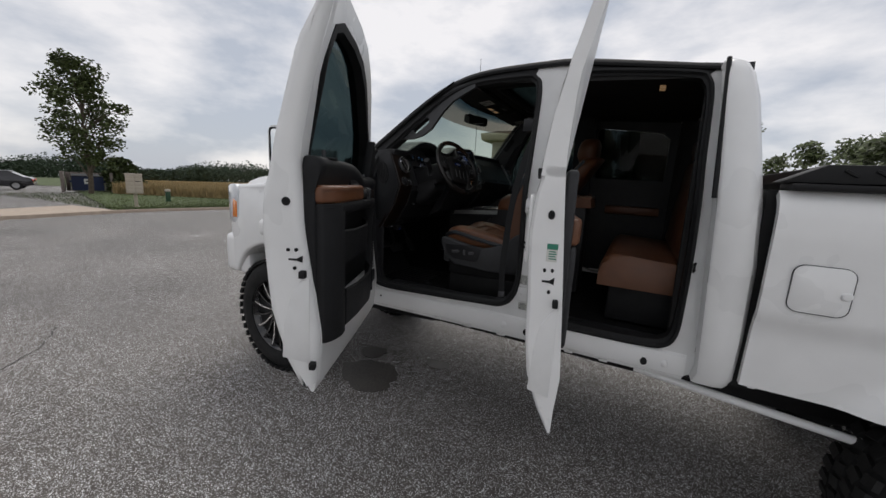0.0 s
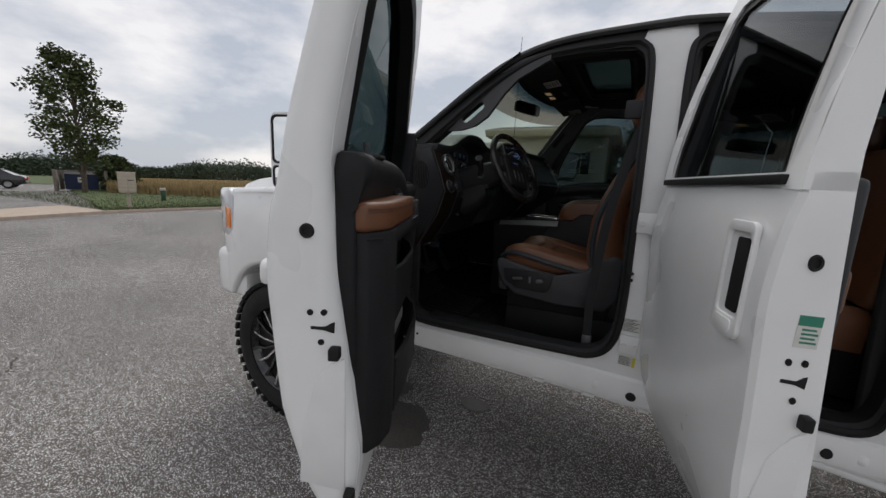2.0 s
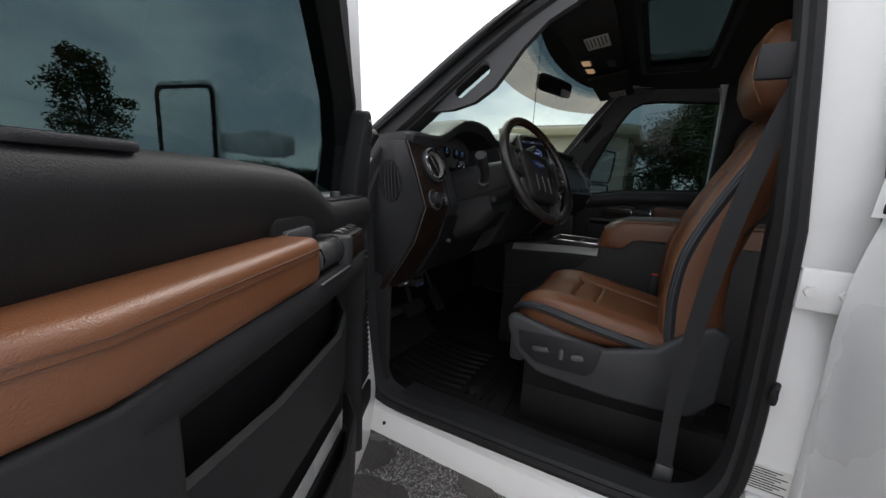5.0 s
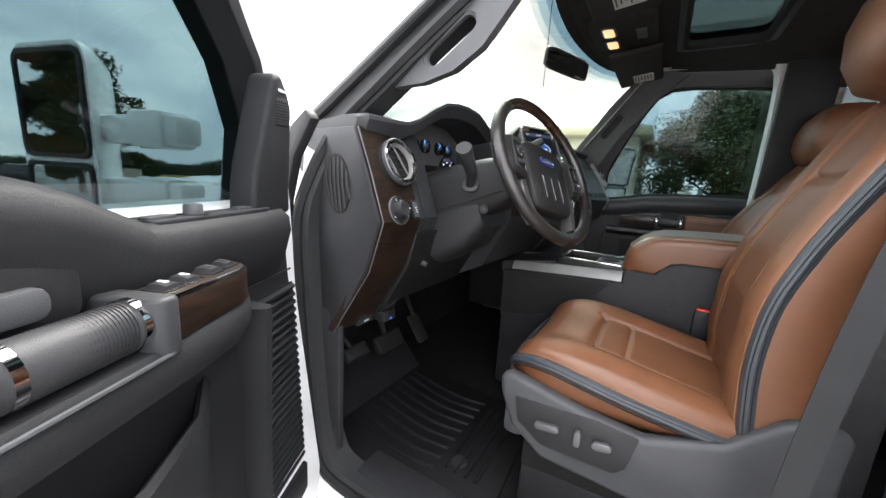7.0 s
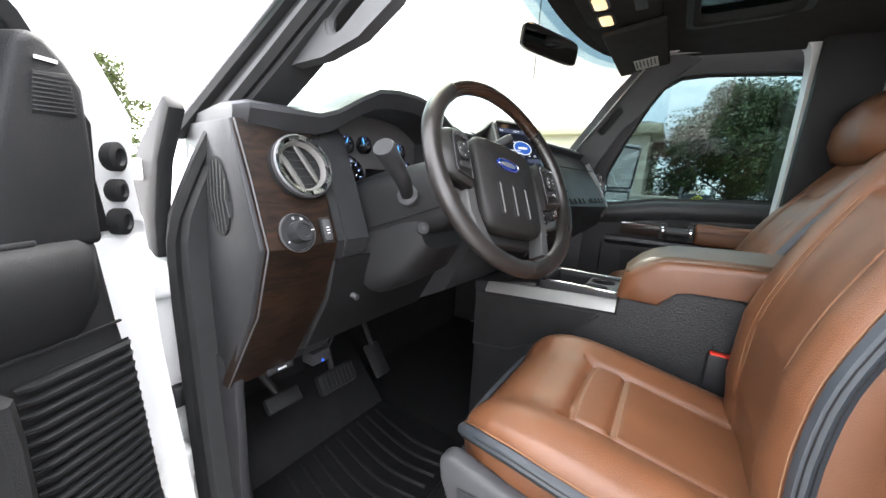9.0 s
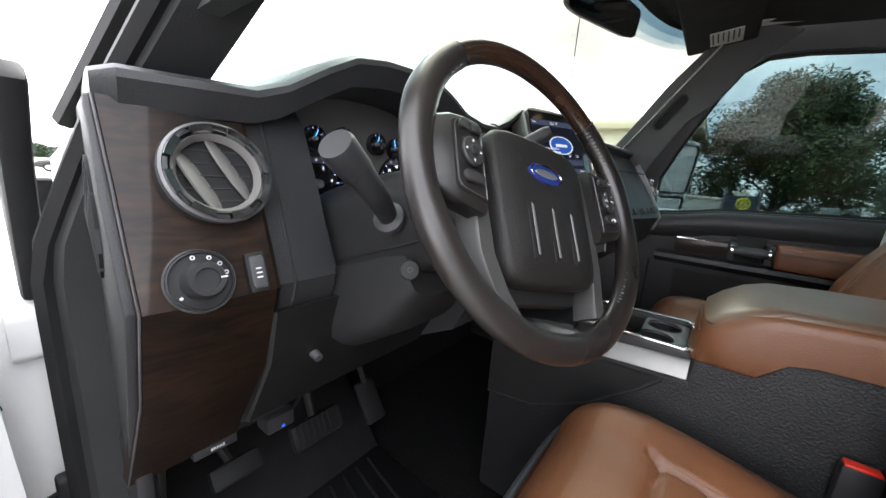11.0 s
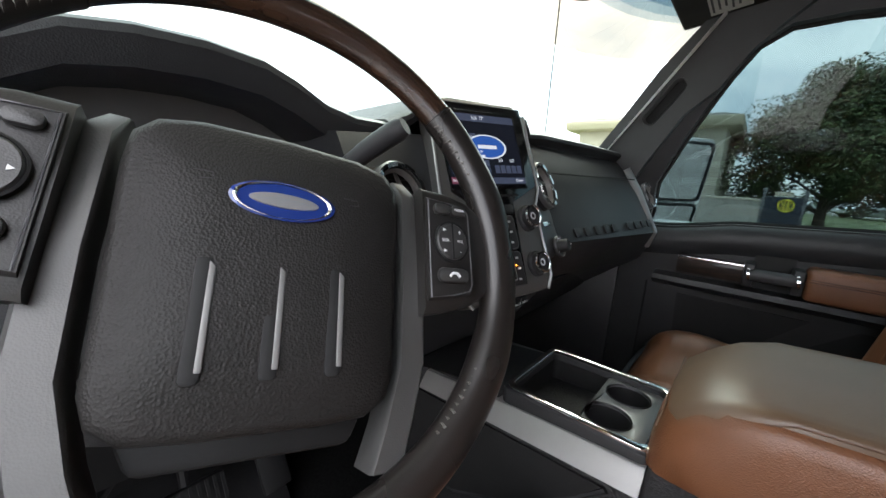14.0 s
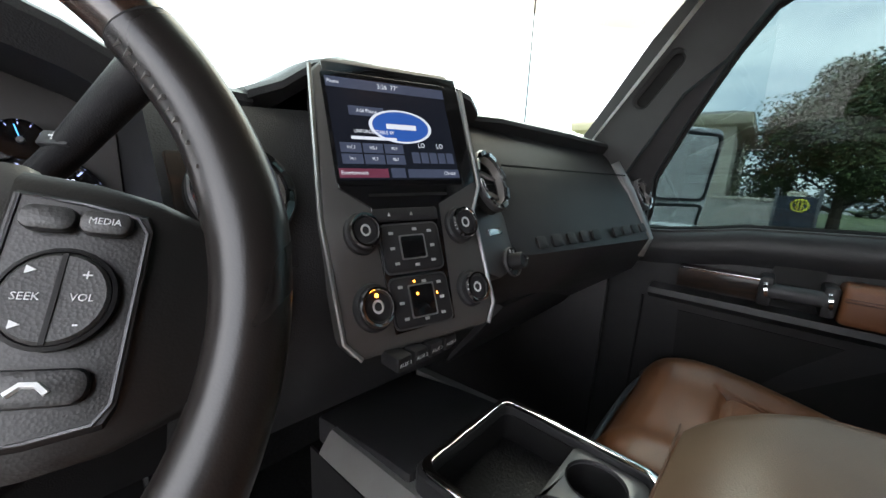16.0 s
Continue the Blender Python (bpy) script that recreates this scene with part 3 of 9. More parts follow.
def drip(lean=0.33):
    pts = [tumble(Vector((x, 2.045, z)), s=lean) for x, z in [(p.x, p.y) for p in spline([(a, b, 0) for a, b in ROOF_LINE], 4)]]
    b = tube(pts, 0.021, 8, flat=0.7)
    return tube([Vector(p) + Vector((0, 0.03, 0.014)) for p in pts], 0.013, 6, bm=b)


part("roof_moulding", drip(), RUBBER, truck, "black rubber roof drip moulding")
part("roof_moulding", flip(warp(drip(0.27), lambda v: (clear_glass_edge(v.x, v.z) + (0.02 if v.z > 1.655 and v.x < -0.9 else 0.0), v.y, v.z))), RUBBER, truck)


SUNROOF = (-0.955, -0.715, 2.46, 3.21)


def holed_slab(x0, x1, y0, y1, z0, z1, hole):
    return prism([(x0, y0), (x1, y0), (x1, y1), (x0, y1)], "z", z0, z1, holes=[rbox2d((hole[0] + hole[1]) / 2, (hole[2] + hole[3]) / 2, hole[1] - hole[0], hole[3] - hole[2], 0.03)])


def roof_skin():
    b = holed_slab(-1.17, 0.37, YC - 0.555, YC + 0.575, 2.2, 2.225, SUNROOF)
    return warp(b, lambda v: (v.x, v.y, v.z + 0.025 * (1 - ((v.y - YC) / 0.58) ** 2) - (0.05 if v.x < -1.1 else 0)))


part("roof", roof_skin(), WHITE, truck, "white roof panel with a sunroof", 30)
part("sunroof_glass", box(SUNROOF[0] - 0.01, SUNROOF[1] + 0.01, SUNROOF[2] - 0.01, SUNROOF[3] + 0.01, 2.186, 2.19), SUNGLASS, truck, "dark tinted sunroof glass")
part("headliner", warp(holed_slab(-1.1, 0.37, YC - 0.57, YC + 0.6, 2.15, 2.175, (SUNROOF[0] + 0.01, SUNROOF[1] - 0.01, SUNROOF[2] + 0.01, SUNROOF[3] - 0.01)), lambda v: (v.x, v.y, v.z + 0.02 * (1 - ((v.y - YC) / 0.63) ** 2))), HEAD, truck, "dark grey cloth headliner")
part("sunroof_frame", prism(rbox2d((SUNROOF[0] + SUNROOF[1]) / 2, YC, 0.285, 0.79, 0.035), "z", 2.16, 2.2, holes=[rbox2d((SUNROOF[0] + SUNROOF[1]) / 2, YC, 0.25, 0.755, 0.03)]), BLACK, truck)


def quarter():
    """The cab's rear corner behind the rear door."""
    rings = []
    for z, y, xf, xb in ((0.77, 1.985, 0.385, 0.5), (0.82, 1.955, 0.395, 0.512), (1.0, 1.945, 0.385, 0.512), (1.3, 1.94, 0.365, 0.505), (1.5, 1.945, 0.352, 0.49), (1.56, 1.95, 0.348, 0.485), (1.75, 1.985, 0.335, 0.465), (2.0, 2.035, 0.32, 0.44), (2.12, 2.066, 0.312, 0.418), (2.175, 2.095, 0.31, 0.4), (2.205, 2.15, 0.31, 0.375)):
        rings.append([(xf, y + 0.12, z), (xf, y + 0.01, z), (xf + 0.012, y, z), (xb - 0.05, y, z), (xb - 0.02, y + 0.012, z), (xb, y + 0.05, z), (xb, y + 0.2, z)])
    return loft(rings)


part("cab_corner", quarter(), WHITE, truck, "white rear cab corner", 40)
part("cab_corner", flip(quarter()), WHITE, truck, "", 40)
part("door_cut_seal", tube([(0.333 - 0.03 * (z - 1.56), 1.958 + 0.215 * (z - 1.56), z) for z in (1.56, 1.75, 1.95, 2.12, 2.19)], 0.011, 6), RUBBER, truck)


def back_wall():
    b = prism([(2.06, 0.8), (3.62, 0.8), (3.62, 1.55), (3.47, 2.2), (2.21, 2.2), (2.06, 1.55)], "x", 0.39, 0.425, holes=[rbox2d(YC, 1.85, 1.1, 0.42, 0.06)])
    return b


part("cab_back", back_wall(), BLACK, truck, "rear cab wall with window opening", 30)
part("rear_window", box(0.405, 0.411, YC - 0.56, YC + 0.56, 1.63, 2.07), PRIVACY, truck, "dark privacy rear window glass")
part("cab_floor", box(-1.95, 0.45, 2.09, 3.59, 0.82, 0.85), CARPET, truck, "black carpeted cab floor")
part("firewall", prism([(2.07, 0.8), (3.61, 0.8), (3.61, 1.62), (2.07, 1.62)], "x", -1.98, -1.92), CARPET, truck)


def windshield(s0, s1, n):
    """Rows of the bowed glass between two heights, 0 at the cowl and 1 at the roof."""
    rows = []
    for i in range(n + 1):
        s = s0 + (s1 - s0) * i / n
        half = 0.76 - 0.13 * s
        rows.append([(-1.79 - 0.26 * (1 - u * u) * (1 - 0.6 * s) + s * 0.64 + (0.3 - 0.18 * s) * max(0, u) ** 7, YC + half * u, 1.66 + 0.5 * s) for u in [-1 + 2 * k / 20 for k in range(21)]])
    return rows


part("windshield", loft(windshield(0, 0.75, 6), cap=False, close=False), CLEAR, truck, "clear windshield glass")
part("visor_film", loft(windshield(0.75, 0.885, 2), cap=False, close=False), FILM, truck, "tan visor film along the top of the windshield")
for g, s in zip(SHADEBAND, (0.885, 0.905, 0.93)):
    part("shade_band", loft(windshield(s, s + (0.02 if s < 0.9 else 0.025), 2), cap=False, close=False), g, truck, "blue-green shade band of the windshield")
part("header_band", loft(windshield(0.955, 1.0, 2), cap=False, close=False), HEAD, truck, "dark cloth header above the windshield")


def hood():
    rings = []
    for x, zt, half, zs in ((-1.78, 1.6, 0.76, 1.5), (-2.1, 1.6, 0.78, 1.48), (-2.5, 1.585, 0.78, 1.47), (-2.9, 1.55, 0.75, 1.45), (-3.08, 1.51, 0.72, 1.42), (-3.16, 1.45, 0.7, 1.38)):
        ring = [(x, YC - half, zs - 0.12), (x, YC - half - 0.01, zs), (x, YC - half + 0.05, zt - 0.02), (x, YC - half + 0.16, zt), (x, YC, zt + 0.03), (x, YC + half - 0.16, zt), (x, YC + half - 0.05, zt - 0.02), (x, YC + half + 0.01, zs), (x, YC + half, zs - 0.12)]
        rings.append(ring)
    return loft(rings)


part("hood", hood(), WHITE, truck, "white bonnet", 30)


def arch2d(cx, cz, r, x0, x1, z0, ztop):
    """A wing outline with a round wheel arch cut into its lower edge."""
    pts = [(x0, z0)]
    a0 = math.asin(max(-1, min(1, (z0 - cz) / r)))
    for k in range(17):
        t = math.pi - a0 - (math.pi - 2 * a0) * k / 16
        pts.append((cx + r * math.cos(t), cz + r * math.sin(t)))
    pts += [(x1, z0)]
    return pts


FW, RW, WR = (-2.5, 0.455), (1.36, 0.455), 0.455


def fender():
    o = arch2d(FW[0], 0.5, 0.53, -3.1, -1.7, 0.74, 1.5) + [(-1.68, 1.0), (-1.68, 1.5), (-1.9, 1.52), (-2.5, 1.5), (-2.95, 1.47), (-3.08, 1.42), (-3.12, 1.1)]
    b = prism(o, "y", 1.945, 2.12, 0.03, 3)
    return warp(b, lambda v: (v.x, v.y + 0.16 * max(0, (-2.75 - v.x)) + (0.05 * max(0, v.z - 1.3)) - (0.03 if abs(math.hypot(v.x - FW[0], v.z - 0.5) - 0.53) < 0.06 and v.y < 2 else 0), v.z))


part("fender", fender(), WHITE, truck, "white front wing with flared wheel arch", 40)
part("fender", flip(fender()), WHITE, truck, "", 40)
part("arch_liner", prism(arch2d(FW[0], 0.5, 0.54, -3.05, -1.85, 0.6, 1.3) + [(-1.85, 1.35), (-3.05, 1.35)], "y", 2.1, 2.45), RUBBER, truck)
part("arch_liner", box(-3.05, -1.9, 2.12, 2.5, 1.0, 1.3), RUBBER, truck)


def headlamp():
    b = prism([(-3.16, 1.15), (-3.02, 1.13), (-2.93, 1.2), (-2.93, 1.42), (-2.99, 1.47), (-3.16, 1.46)], "y", 1.965, 2.2, 0.02)
    return warp(b, lambda v: (v.x, v.y + 0.25 * max(0, (-2.95 - v.x)), v.z))


lamp = part("headlight", headlamp(), LENS, truck, "chrome and clear headlamp")
part("turn_signal", warp(prism([(-3.06, 1.19), (-2.96, 1.2), (-2.95, 1.33), (-3.04, 1.35)], "y", 1.958, 1.99, 0.01), lambda v: (v.x, v.y + 0.25 * max(0, (-2.95 - v.x)), v.z)), AMBER, lamp, "amber turn signal lens")
part("headlight", flip(headlamp()), LENS, truck)
part("front_bumper", warp(box(-3.3, -2.95, 1.98, 3.7, 0.72, 1.05, 0.05, 3), lambda v: (v.x + 0.12 * abs((v.y - YC) / 0.86) ** 3, v.y, v.z)), WHITE, truck, "white front bumper")
part("grille", box(-3.2, -3.1, 2.22, 3.46, 1.08, 1.44, 0.03), CHROME, truck, "chrome grille")
part("frame_rail", box(-2.9, 2.4, 2.36, 2.46, 0.58, 0.72, 0.01), RUBBER, truck)
part("frame_rail", box(-2.9, 2.4, 3.22, 3.32, 0.58, 0.72, 0.01), RUBBER, truck)
part("traction_bar", tube([(0.12, 2.12, 0.71), (0.98, 2.13, 0.63)], 0.019, 10), WHITE, truck, "white traction bar under the sill")


BED_PROF = [(0.78, 1.945), (0.95, 1.935), (1.06, 1.93), (1.1, 1.922), (1.135, 1.907), (1.2, 1.904), (1.45, 1.91), (1.53, 1.918), (1.57, 1.935), (1.6, 1.965)]


def bed_side():
    """The outer panel of the bed: a creased sheet with a flared wheel arch."""
    b = bmesh.new()
    cols = []
    for i in range(75):
        x = 0.512 + 2.238 * i / 74
        dx = x - RW[0]
        low = 0.83 if abs(dx) > 0.56 else max(0.83, 0.5 + math.sqrt(0.56 ** 2 - dx * dx))
        col_ = []
        for k in range(31):
            z = low + (1.6 - low) * (k / 30)
            r = math.hypot(dx, z - 0.5)
            flare = 0.05 * math.exp(-((r - 0.57) / 0.06) ** 2) if z > 0.7 else 0.0
            col_.append(b.verts.new((x, lerp_table(BED_PROF, z) - flare, z)))
        cols.append(col_)
    fs = [b.faces.new((p[k], q[k], q[k + 1], p[k + 1])) for p, q in zip(cols, cols[1:]) for k in range(30)]
    bmesh.ops.recalc_face_normals(b, faces=fs)
    bmesh.ops.solidify(b, geom=fs, thickness=-0.03)
    return b


part("bed_side", bed_side(), WHITE, truck, "white pickup bed side", 40)
part("bed_side", flip(bed_side()), WHITE, truck, "", 40)
part("bed_front", box(0.53, 0.58, 2.0, 3.68, 0.8, 1.6), WHITE, truck)
part("bed_floor", box(0.55, 2.75, 2.0, 3.68, 0.95, 1.0), RUBBER, truck)
part("bed_gap", box(0.49, 0.55, 1.985, 2.1, 0.8, 1.6), RUBBER, truck)
part("bed_rail_cap", box(0.53, 2.75, 1.915, 2.05, 1.6, 1.628, 0.008), RUBBER, truck, "black plastic bed rail cap")
toolbox = thing("bed_cover", (0.9, YC, 1.63), "black ribbed tonneau cover folded on the bed rails", "bed cover")
part("cover_frame", prism([(0.5, 1.632), (0.62, 1.705), (2.7, 1.705), (2.75, 1.632)], "y", 1.94, 2.04, 0.006), RUBBER, toolbox)
for k in range(26):
    x = 0.68 + 0.075 * k
    part("rib", box(-0.022, 0.022, -0.004, 0.004, -0.006, 0.006, 0.002, 1, m=Matrix.Translation((x, 1.938, 1.672)) @ Matrix.Rotation(radians(35), 4, "Y")), RUBBER, toolbox)
part("cover_panel", box(0.6, 2.7, 2.04, 3.64, 1.64, 1.7, 0.01), RUBBER, toolbox)

fd = part("fuel_door", prism(rbox2d(0.662, 1.258, 0.16, 0.17, 0.032, 5), "y", 1.8985, 1.912, 0.002), WHITE, truck, "white fuel filler door")
part("fuel_gap", prism(rbox2d(0.662, 1.258, 0.1645, 0.1745, 0.034, 5), "y", 1.8995, 1.915, holes=[rbox2d(0.662, 1.258, 0.16, 0.17, 0.032, 5)]), GREY, truck)
part("push_tab", lathe([(0, 0.008), (0.012, 0.006), (0.016, 0)], (0.729, 1.898, 1.25), (0, -1, 0), 12), WHITE, fd)


def wheel(cx, cz, y0, side):
    """A mud tyre on a black directional rim; y0 is the outer face."""
    w = part("wheel", lathe([(0.06, 0.0), (0.3, 0.02), (0.3, 0.24), (0.06, 0.24)], (cx, y0 + 0.05, cz), (0, 1, 0), 24), RUBBER, truck, "black alloy wheel with a mud tyre")
    prof = [(0.285, 0.02), (0.33, 0.0), (0.39, 0.005), (0.425, 0.03), (0.438, 0.07), (0.442, 0.15), (0.438, 0.25), (0.425, 0.29), (0.39, 0.315), (0.3, 0.31)]
    part("tyre", lathe(prof, (cx, y0, cz), (0, 1, 0), 64), TYRE, w, "black mud-terrain tyre")
    b = bmesh.new()
    for k in range(44):
        a = 2 * math.pi * k / 44
        for j, (ya, yb, tw) in enumerate(((0.015, 0.075, 0.9), (0.085, 0.15, -1.0), (0.16, 0.225, 1.0), (0.235, 0.3, -0.9))):
            aa = a + (0.07 if j % 2 else 0)
            m = Matrix.Translation((cx, y0, cz)) @ Matrix.Rotation(aa, 4, "Y") @ Matrix.Translation((0, (ya + yb) / 2, 0.447)) @ Matrix.Rotation(0.25 * tw, 4, "Z")
            box(-0.021, 0.021, -(yb - ya) / 2, (yb - ya) / 2, -0.012, 0.01, 0.0, bm=b, m=m)
    tagged(part("tread", b, TYRE, w, "", 0), kind="stuff")
    part("rim", lathe([(0.285, 0.0), (0.292, 0.012), (0.28, 0.03), (0.262, 0.05), (0.25, 0.12), (0.07, 0.09), (0.06, 0.02), (0.0, 0.015)], (cx, y0 + 0.012, cz), (0, 1, 0), 48), GLOSSBLK, w, "gloss black rim")
    for k in range(16):
        m = Matrix.Translation((cx, y0 + 0.045, cz)) @ Matrix.Rotation(2 * math.pi * k / 16, 4, "Y")
        part("spoke", loft([[(0.02 + 0.008, -0.006, 0.05), (0.02 - 0.008, -0.006, 0.05), (0.02 - 0.008, 0.02, 0.05), (0.02 + 0.008, 0.02, 0.05)], [(-0.022, -0.012, 0.17), (-0.036, -0.012, 0.17), (-0.036, 0.012, 0.17), (-0.022, 0.012, 0.17)], [(-0.035, -0.018, 0.275), (-0.047, -0.018, 0.275), (-0.047, 0.012, 0.275), (-0.035, 0.012, 0.275)]], m=m), CHROME if k % 2 else GLOSSBLK, w)
    return w


wheel(FW[0], WR, 1.93, 1)
wheel(RW[0], WR, 1.9, 1)
wheel(FW[0], WR, 2 * YC - 1.93 - 0.31, 1)
wheel(RW[0], WR, 2 * YC - 1.9 - 0.31, 1)
# Unseen underside parts, added to keep daylight off the ground below.
for y in (2.42, 3.2):
    part("frame_rail", prism([(-3.0, 0.62), (-1.6, 0.55), (1.0, 0.55), (1.4, 0.68), (2.7, 0.68), (2.7, 0.8), (-3.0, 0.8)], "y", y, y + 0.07, 0.01), RUBBER, truck, "black chassis rail")
part("gearbox", loft([[(x, YC + a * w, 0.58 + b_ * h) for a, b_ in rbox2d(0, 0, 1, 1, 0.3, 4)] for x, w, h in ((-2.2, 0.5, 0.4), (-1.5, 0.42, 0.36), (-1.1, 0.26, 0.24), (-0.3, 0.24, 0.22), (0.0, 0.12, 0.12))]), RUBBER, truck, "unseen dark gearbox blocking light under the cab", 40)
part("fuel_tank", box(-0.2, 0.9, 2.5, 2.8, 0.5, 0.78, 0.04, 3), RUBBER, truck, "unseen black fuel tank blocking light under the cab")
part("underbody", box(-1.9, 0.5, 2.09, 3.59, 0.74, 0.8), RUBBER, truck, "unseen black underbody blocking light under the cab")
part("axle", tube([(FW[0], 2.1, 0.44), (FW[0], 3.58, 0.44)], 0.05, 10), RUBBER, truck)
part("axle", tube([(RW[0], 2.1, 0.44), (RW[0], 3.58, 0.44)], 0.06, 10), RUBBER, truck)

def shorten(v):
    """Length of the cab behind the centre pillar, and of what follows it."""
    back = max(0.0, min(1.0, (v.x + 0.5) / 0.8))
    z = v.z if v.z < 1.6 else 1.6 + (v.z - 1.6) * (1 - 0.13 * back)
    x = v.x if v.x < -0.5 else -0.5 + (v.x + 0.5) * 0.8 if v.x < 0.38 else 0.204 + (v.x - 0.38) * 1.15 if v.x < 0.52 else v.x - 0.155
    return (x, v.y, z)


# ---- the two open doors ----
def door_matrix(x, y, degrees):
    return Matrix.Translation((x, y, 0)) @ Matrix.Rotation(radians(-degrees), 4, "Z")


F_OUT = [(0.70, 0.024), (0.853, -0.052), (1.046, -0.105), (1.14, -0.114), (1.367, -0.13), (1.5, -0.119), (1.56, -0.1), (1.694, -0.074), (2.011, 0.015), (2.213, 0.128)]
F_IN = [(0.7, 0.05), (0.736, 0.06), (0.921, 0.079), (1.092, 0.058), (1.369, 0.024), (1.635, 0.012), (1.852, 0.055), (2.112, 0.13), (2.213, 0.16)]
R_OUT = [(0.705, 0.078), (0.79, 0.02), (0.91, -0.04), (1.031, -0.06), (1.169, -0.068), (1.407, -0.09), (1.53, -0.079), (1.58, -0.062), (1.706, -0.05), (1.893, -0.005), (2.134, 0.083), (2.2, 0.11)]
R_IN = [(0.705, 0.098), (0.786, 0.1), (0.922, 0.114), (1.199, 0.085), (1.453, 0.056), (1.644, 0.036), (1.885, 0.05), (2.112, 0.125), (2.2, 0.15)]


def door_shell(length, z_low, outer, inner, m, front_thin=0.045, top=1.63, u0=0.0):
    """The pressed lower half of a door."""
    zs_o = [z_low + (top - z_low) * k / 22 for k in range(23)]
    rings = []
    for u, cut, rise in ((u0, front_thin, 0.05), (u0 + 0.012, 0.012, 0.03), (u0 + 0.05, 0.0, 0.015), (length * 0.3, 0, 0.0), (length * 0.6, 0, 0), (length - 0.06, 0.0, 0.0), (length - 0.012, 0.004, 0.0), (length, 0.016, 0.0)):
        ring = []
        for z in zs_o:
            zz = z + rise * (1 - (z - z_low) / (top - z_low))
            ring.append((u, min(lerp_table(outer, zz) + cut, lerp_table(inner, zz) - 0.012), zz))
        for z in reversed(zs_o[:]):
            zz = z + rise * (1 - (z - z_low) / (top - z_low))
            ring.append((u, lerp_table(inner, zz), zz))
        rings.append(ring)
    return loft(rings, m=m)


def door_ring(outline, hole, outer, inner, m, inset_o=0.0, inset_i=0.0):
    """The window frame: a plate with a hole that follows the lean of the door."""
    b = prism(outline, "y", 0.0, 1.0, holes=[hole])
    warp(b, lambda v: (v.x, (lerp_table(outer, v.z) + inset_o) * (1 - v.y) + (lerp_table(inner, v.z) - inset_i) * v.y, v.z))
    return into(b, None, m)


def pane(outline, outer, inner, m, s=0.5):
    b = prism(outline, "y", 0.0, 1.0)
    warp(b, lambda v: (v.x, lerp_table(outer, v.z) * (1 - s) + lerp_table(inner, v.z) * s + 0.004 * v.y, v.z))
    return into(b, None, m)


def latch_set(door, m, u, spots, screw_r=0.0068):
    for w, z in spots["screws"]:
        part("screw", into(lathe([(0, 0.003), (screw_r * 0.5, 0.003), (screw_r * 0.55, 0.001), (screw_r, 0.003), (screw_r, -0.004)], (0, 0, 0), (1, 0, 0), 12), None, m @ Matrix.Translation((u, w, z))), RUBBER, door)
    w, z = spots["latch"]
    part("latch", into(prism([(w - 0.022, z - 0.004), (w + 0.008, z - 0.005), (w + 0.03, z - 0.011), (w + 0.031, z + 0.014), (w + 0.023, z + 0.011), (w + 0.01, z + 0.003), (w - 0.022, z + 0.003)], "x", u - 0.004, u + 0.002, 0.001), None, m), RUBBER, door, "black door latch slot")
    w, z, r = spots["plug"]
    part("plug", into(lathe([(0, 0.002), (r * 0.45, 0.002), (r * 0.5, 0.005), (r * 0.85, 0.006), (r, 0.001), (r, -0.004)], (0, 0, 0), (1, 0, 0), 20), None, m @ Matrix.Translation((u, w, z))), RUBBER, door, "black rubber plug")
    for w, z in spots["bumpers"]:
        part("bumper", into(box(-0.006, 0.02, -0.012, 0.012, -0.014, 0.014, 0.004), None, m @ Matrix.Translation((u, w, z))), RUBBER, door, "black rubber bump stop")


DF = door_matrix(-1.632, 2.015, 64)
fdoor = thing("front_door", (-1.64, 1.99, 0.72), "open white front door of the truck with a black trim panel", "truck door")
part("door_shell", door_shell(1.004, 0.70, F_OUT, F_IN, DF, top=1.57, u0=0.03), WHITE, fdoor, "white pressed steel door shell", 35)
F_FRAME = [(0.03, 1.55), (0.045, 1.715), (0.145, 1.845), (0.317, 2.0), (0.44, 2.085), (0.56, 2.145), (0.7, 2.178), (0.9, 2.2), (0.985, 2.205), (1.004, 2.19), (1.004, 1.55)]
F_HOLE = [(0.085, 1.56), (0.1, 1.70), (0.172, 1.80), (0.33, 1.935), (0.45, 2.02), (0.58, 2.08), (0.72, 2.11), (0.88, 2.12), (0.945, 2.09), (0.965, 1.98), (0.97, 1.56)]
part("window_frame", door_ring(dense(F_FRAME), dense(F_HOLE), F_OUT, F_IN, DF), WHITE, fdoor, "white window frame", 30)
F_HOLE2 = [(0.1, 1.565), (0.114, 1.695), (0.188, 1.79), (0.35, 1.915), (0.46, 1.995), (0.585, 2.052), (0.72, 2.082), (0.87, 2.092), (0.92, 2.07), (0.935, 1.98), (0.94, 1.565)]
part("window_seal", door_ring(dense(F_HOLE, 0.05), dense(F_HOLE2, 0.05), [(z, w + 0.012) for z, w in F_OUT], [(z, w + 0.004) for z, w in F_IN], DF), RUBBER, fdoor, "black rubber window channel", 30)
part("window_glass", pane([(0.092, 1.55), (0.107, 1.7), (0.18, 1.795), (0.34, 1.93), (0.46, 2.01), (0.6, 2.07), (0.74, 2.095), (0.9, 2.1), (0.95, 1.98), (0.955, 1.55)], F_OUT, F_IN, DF, 0.45), TINT, fdoor, "tinted window glass")
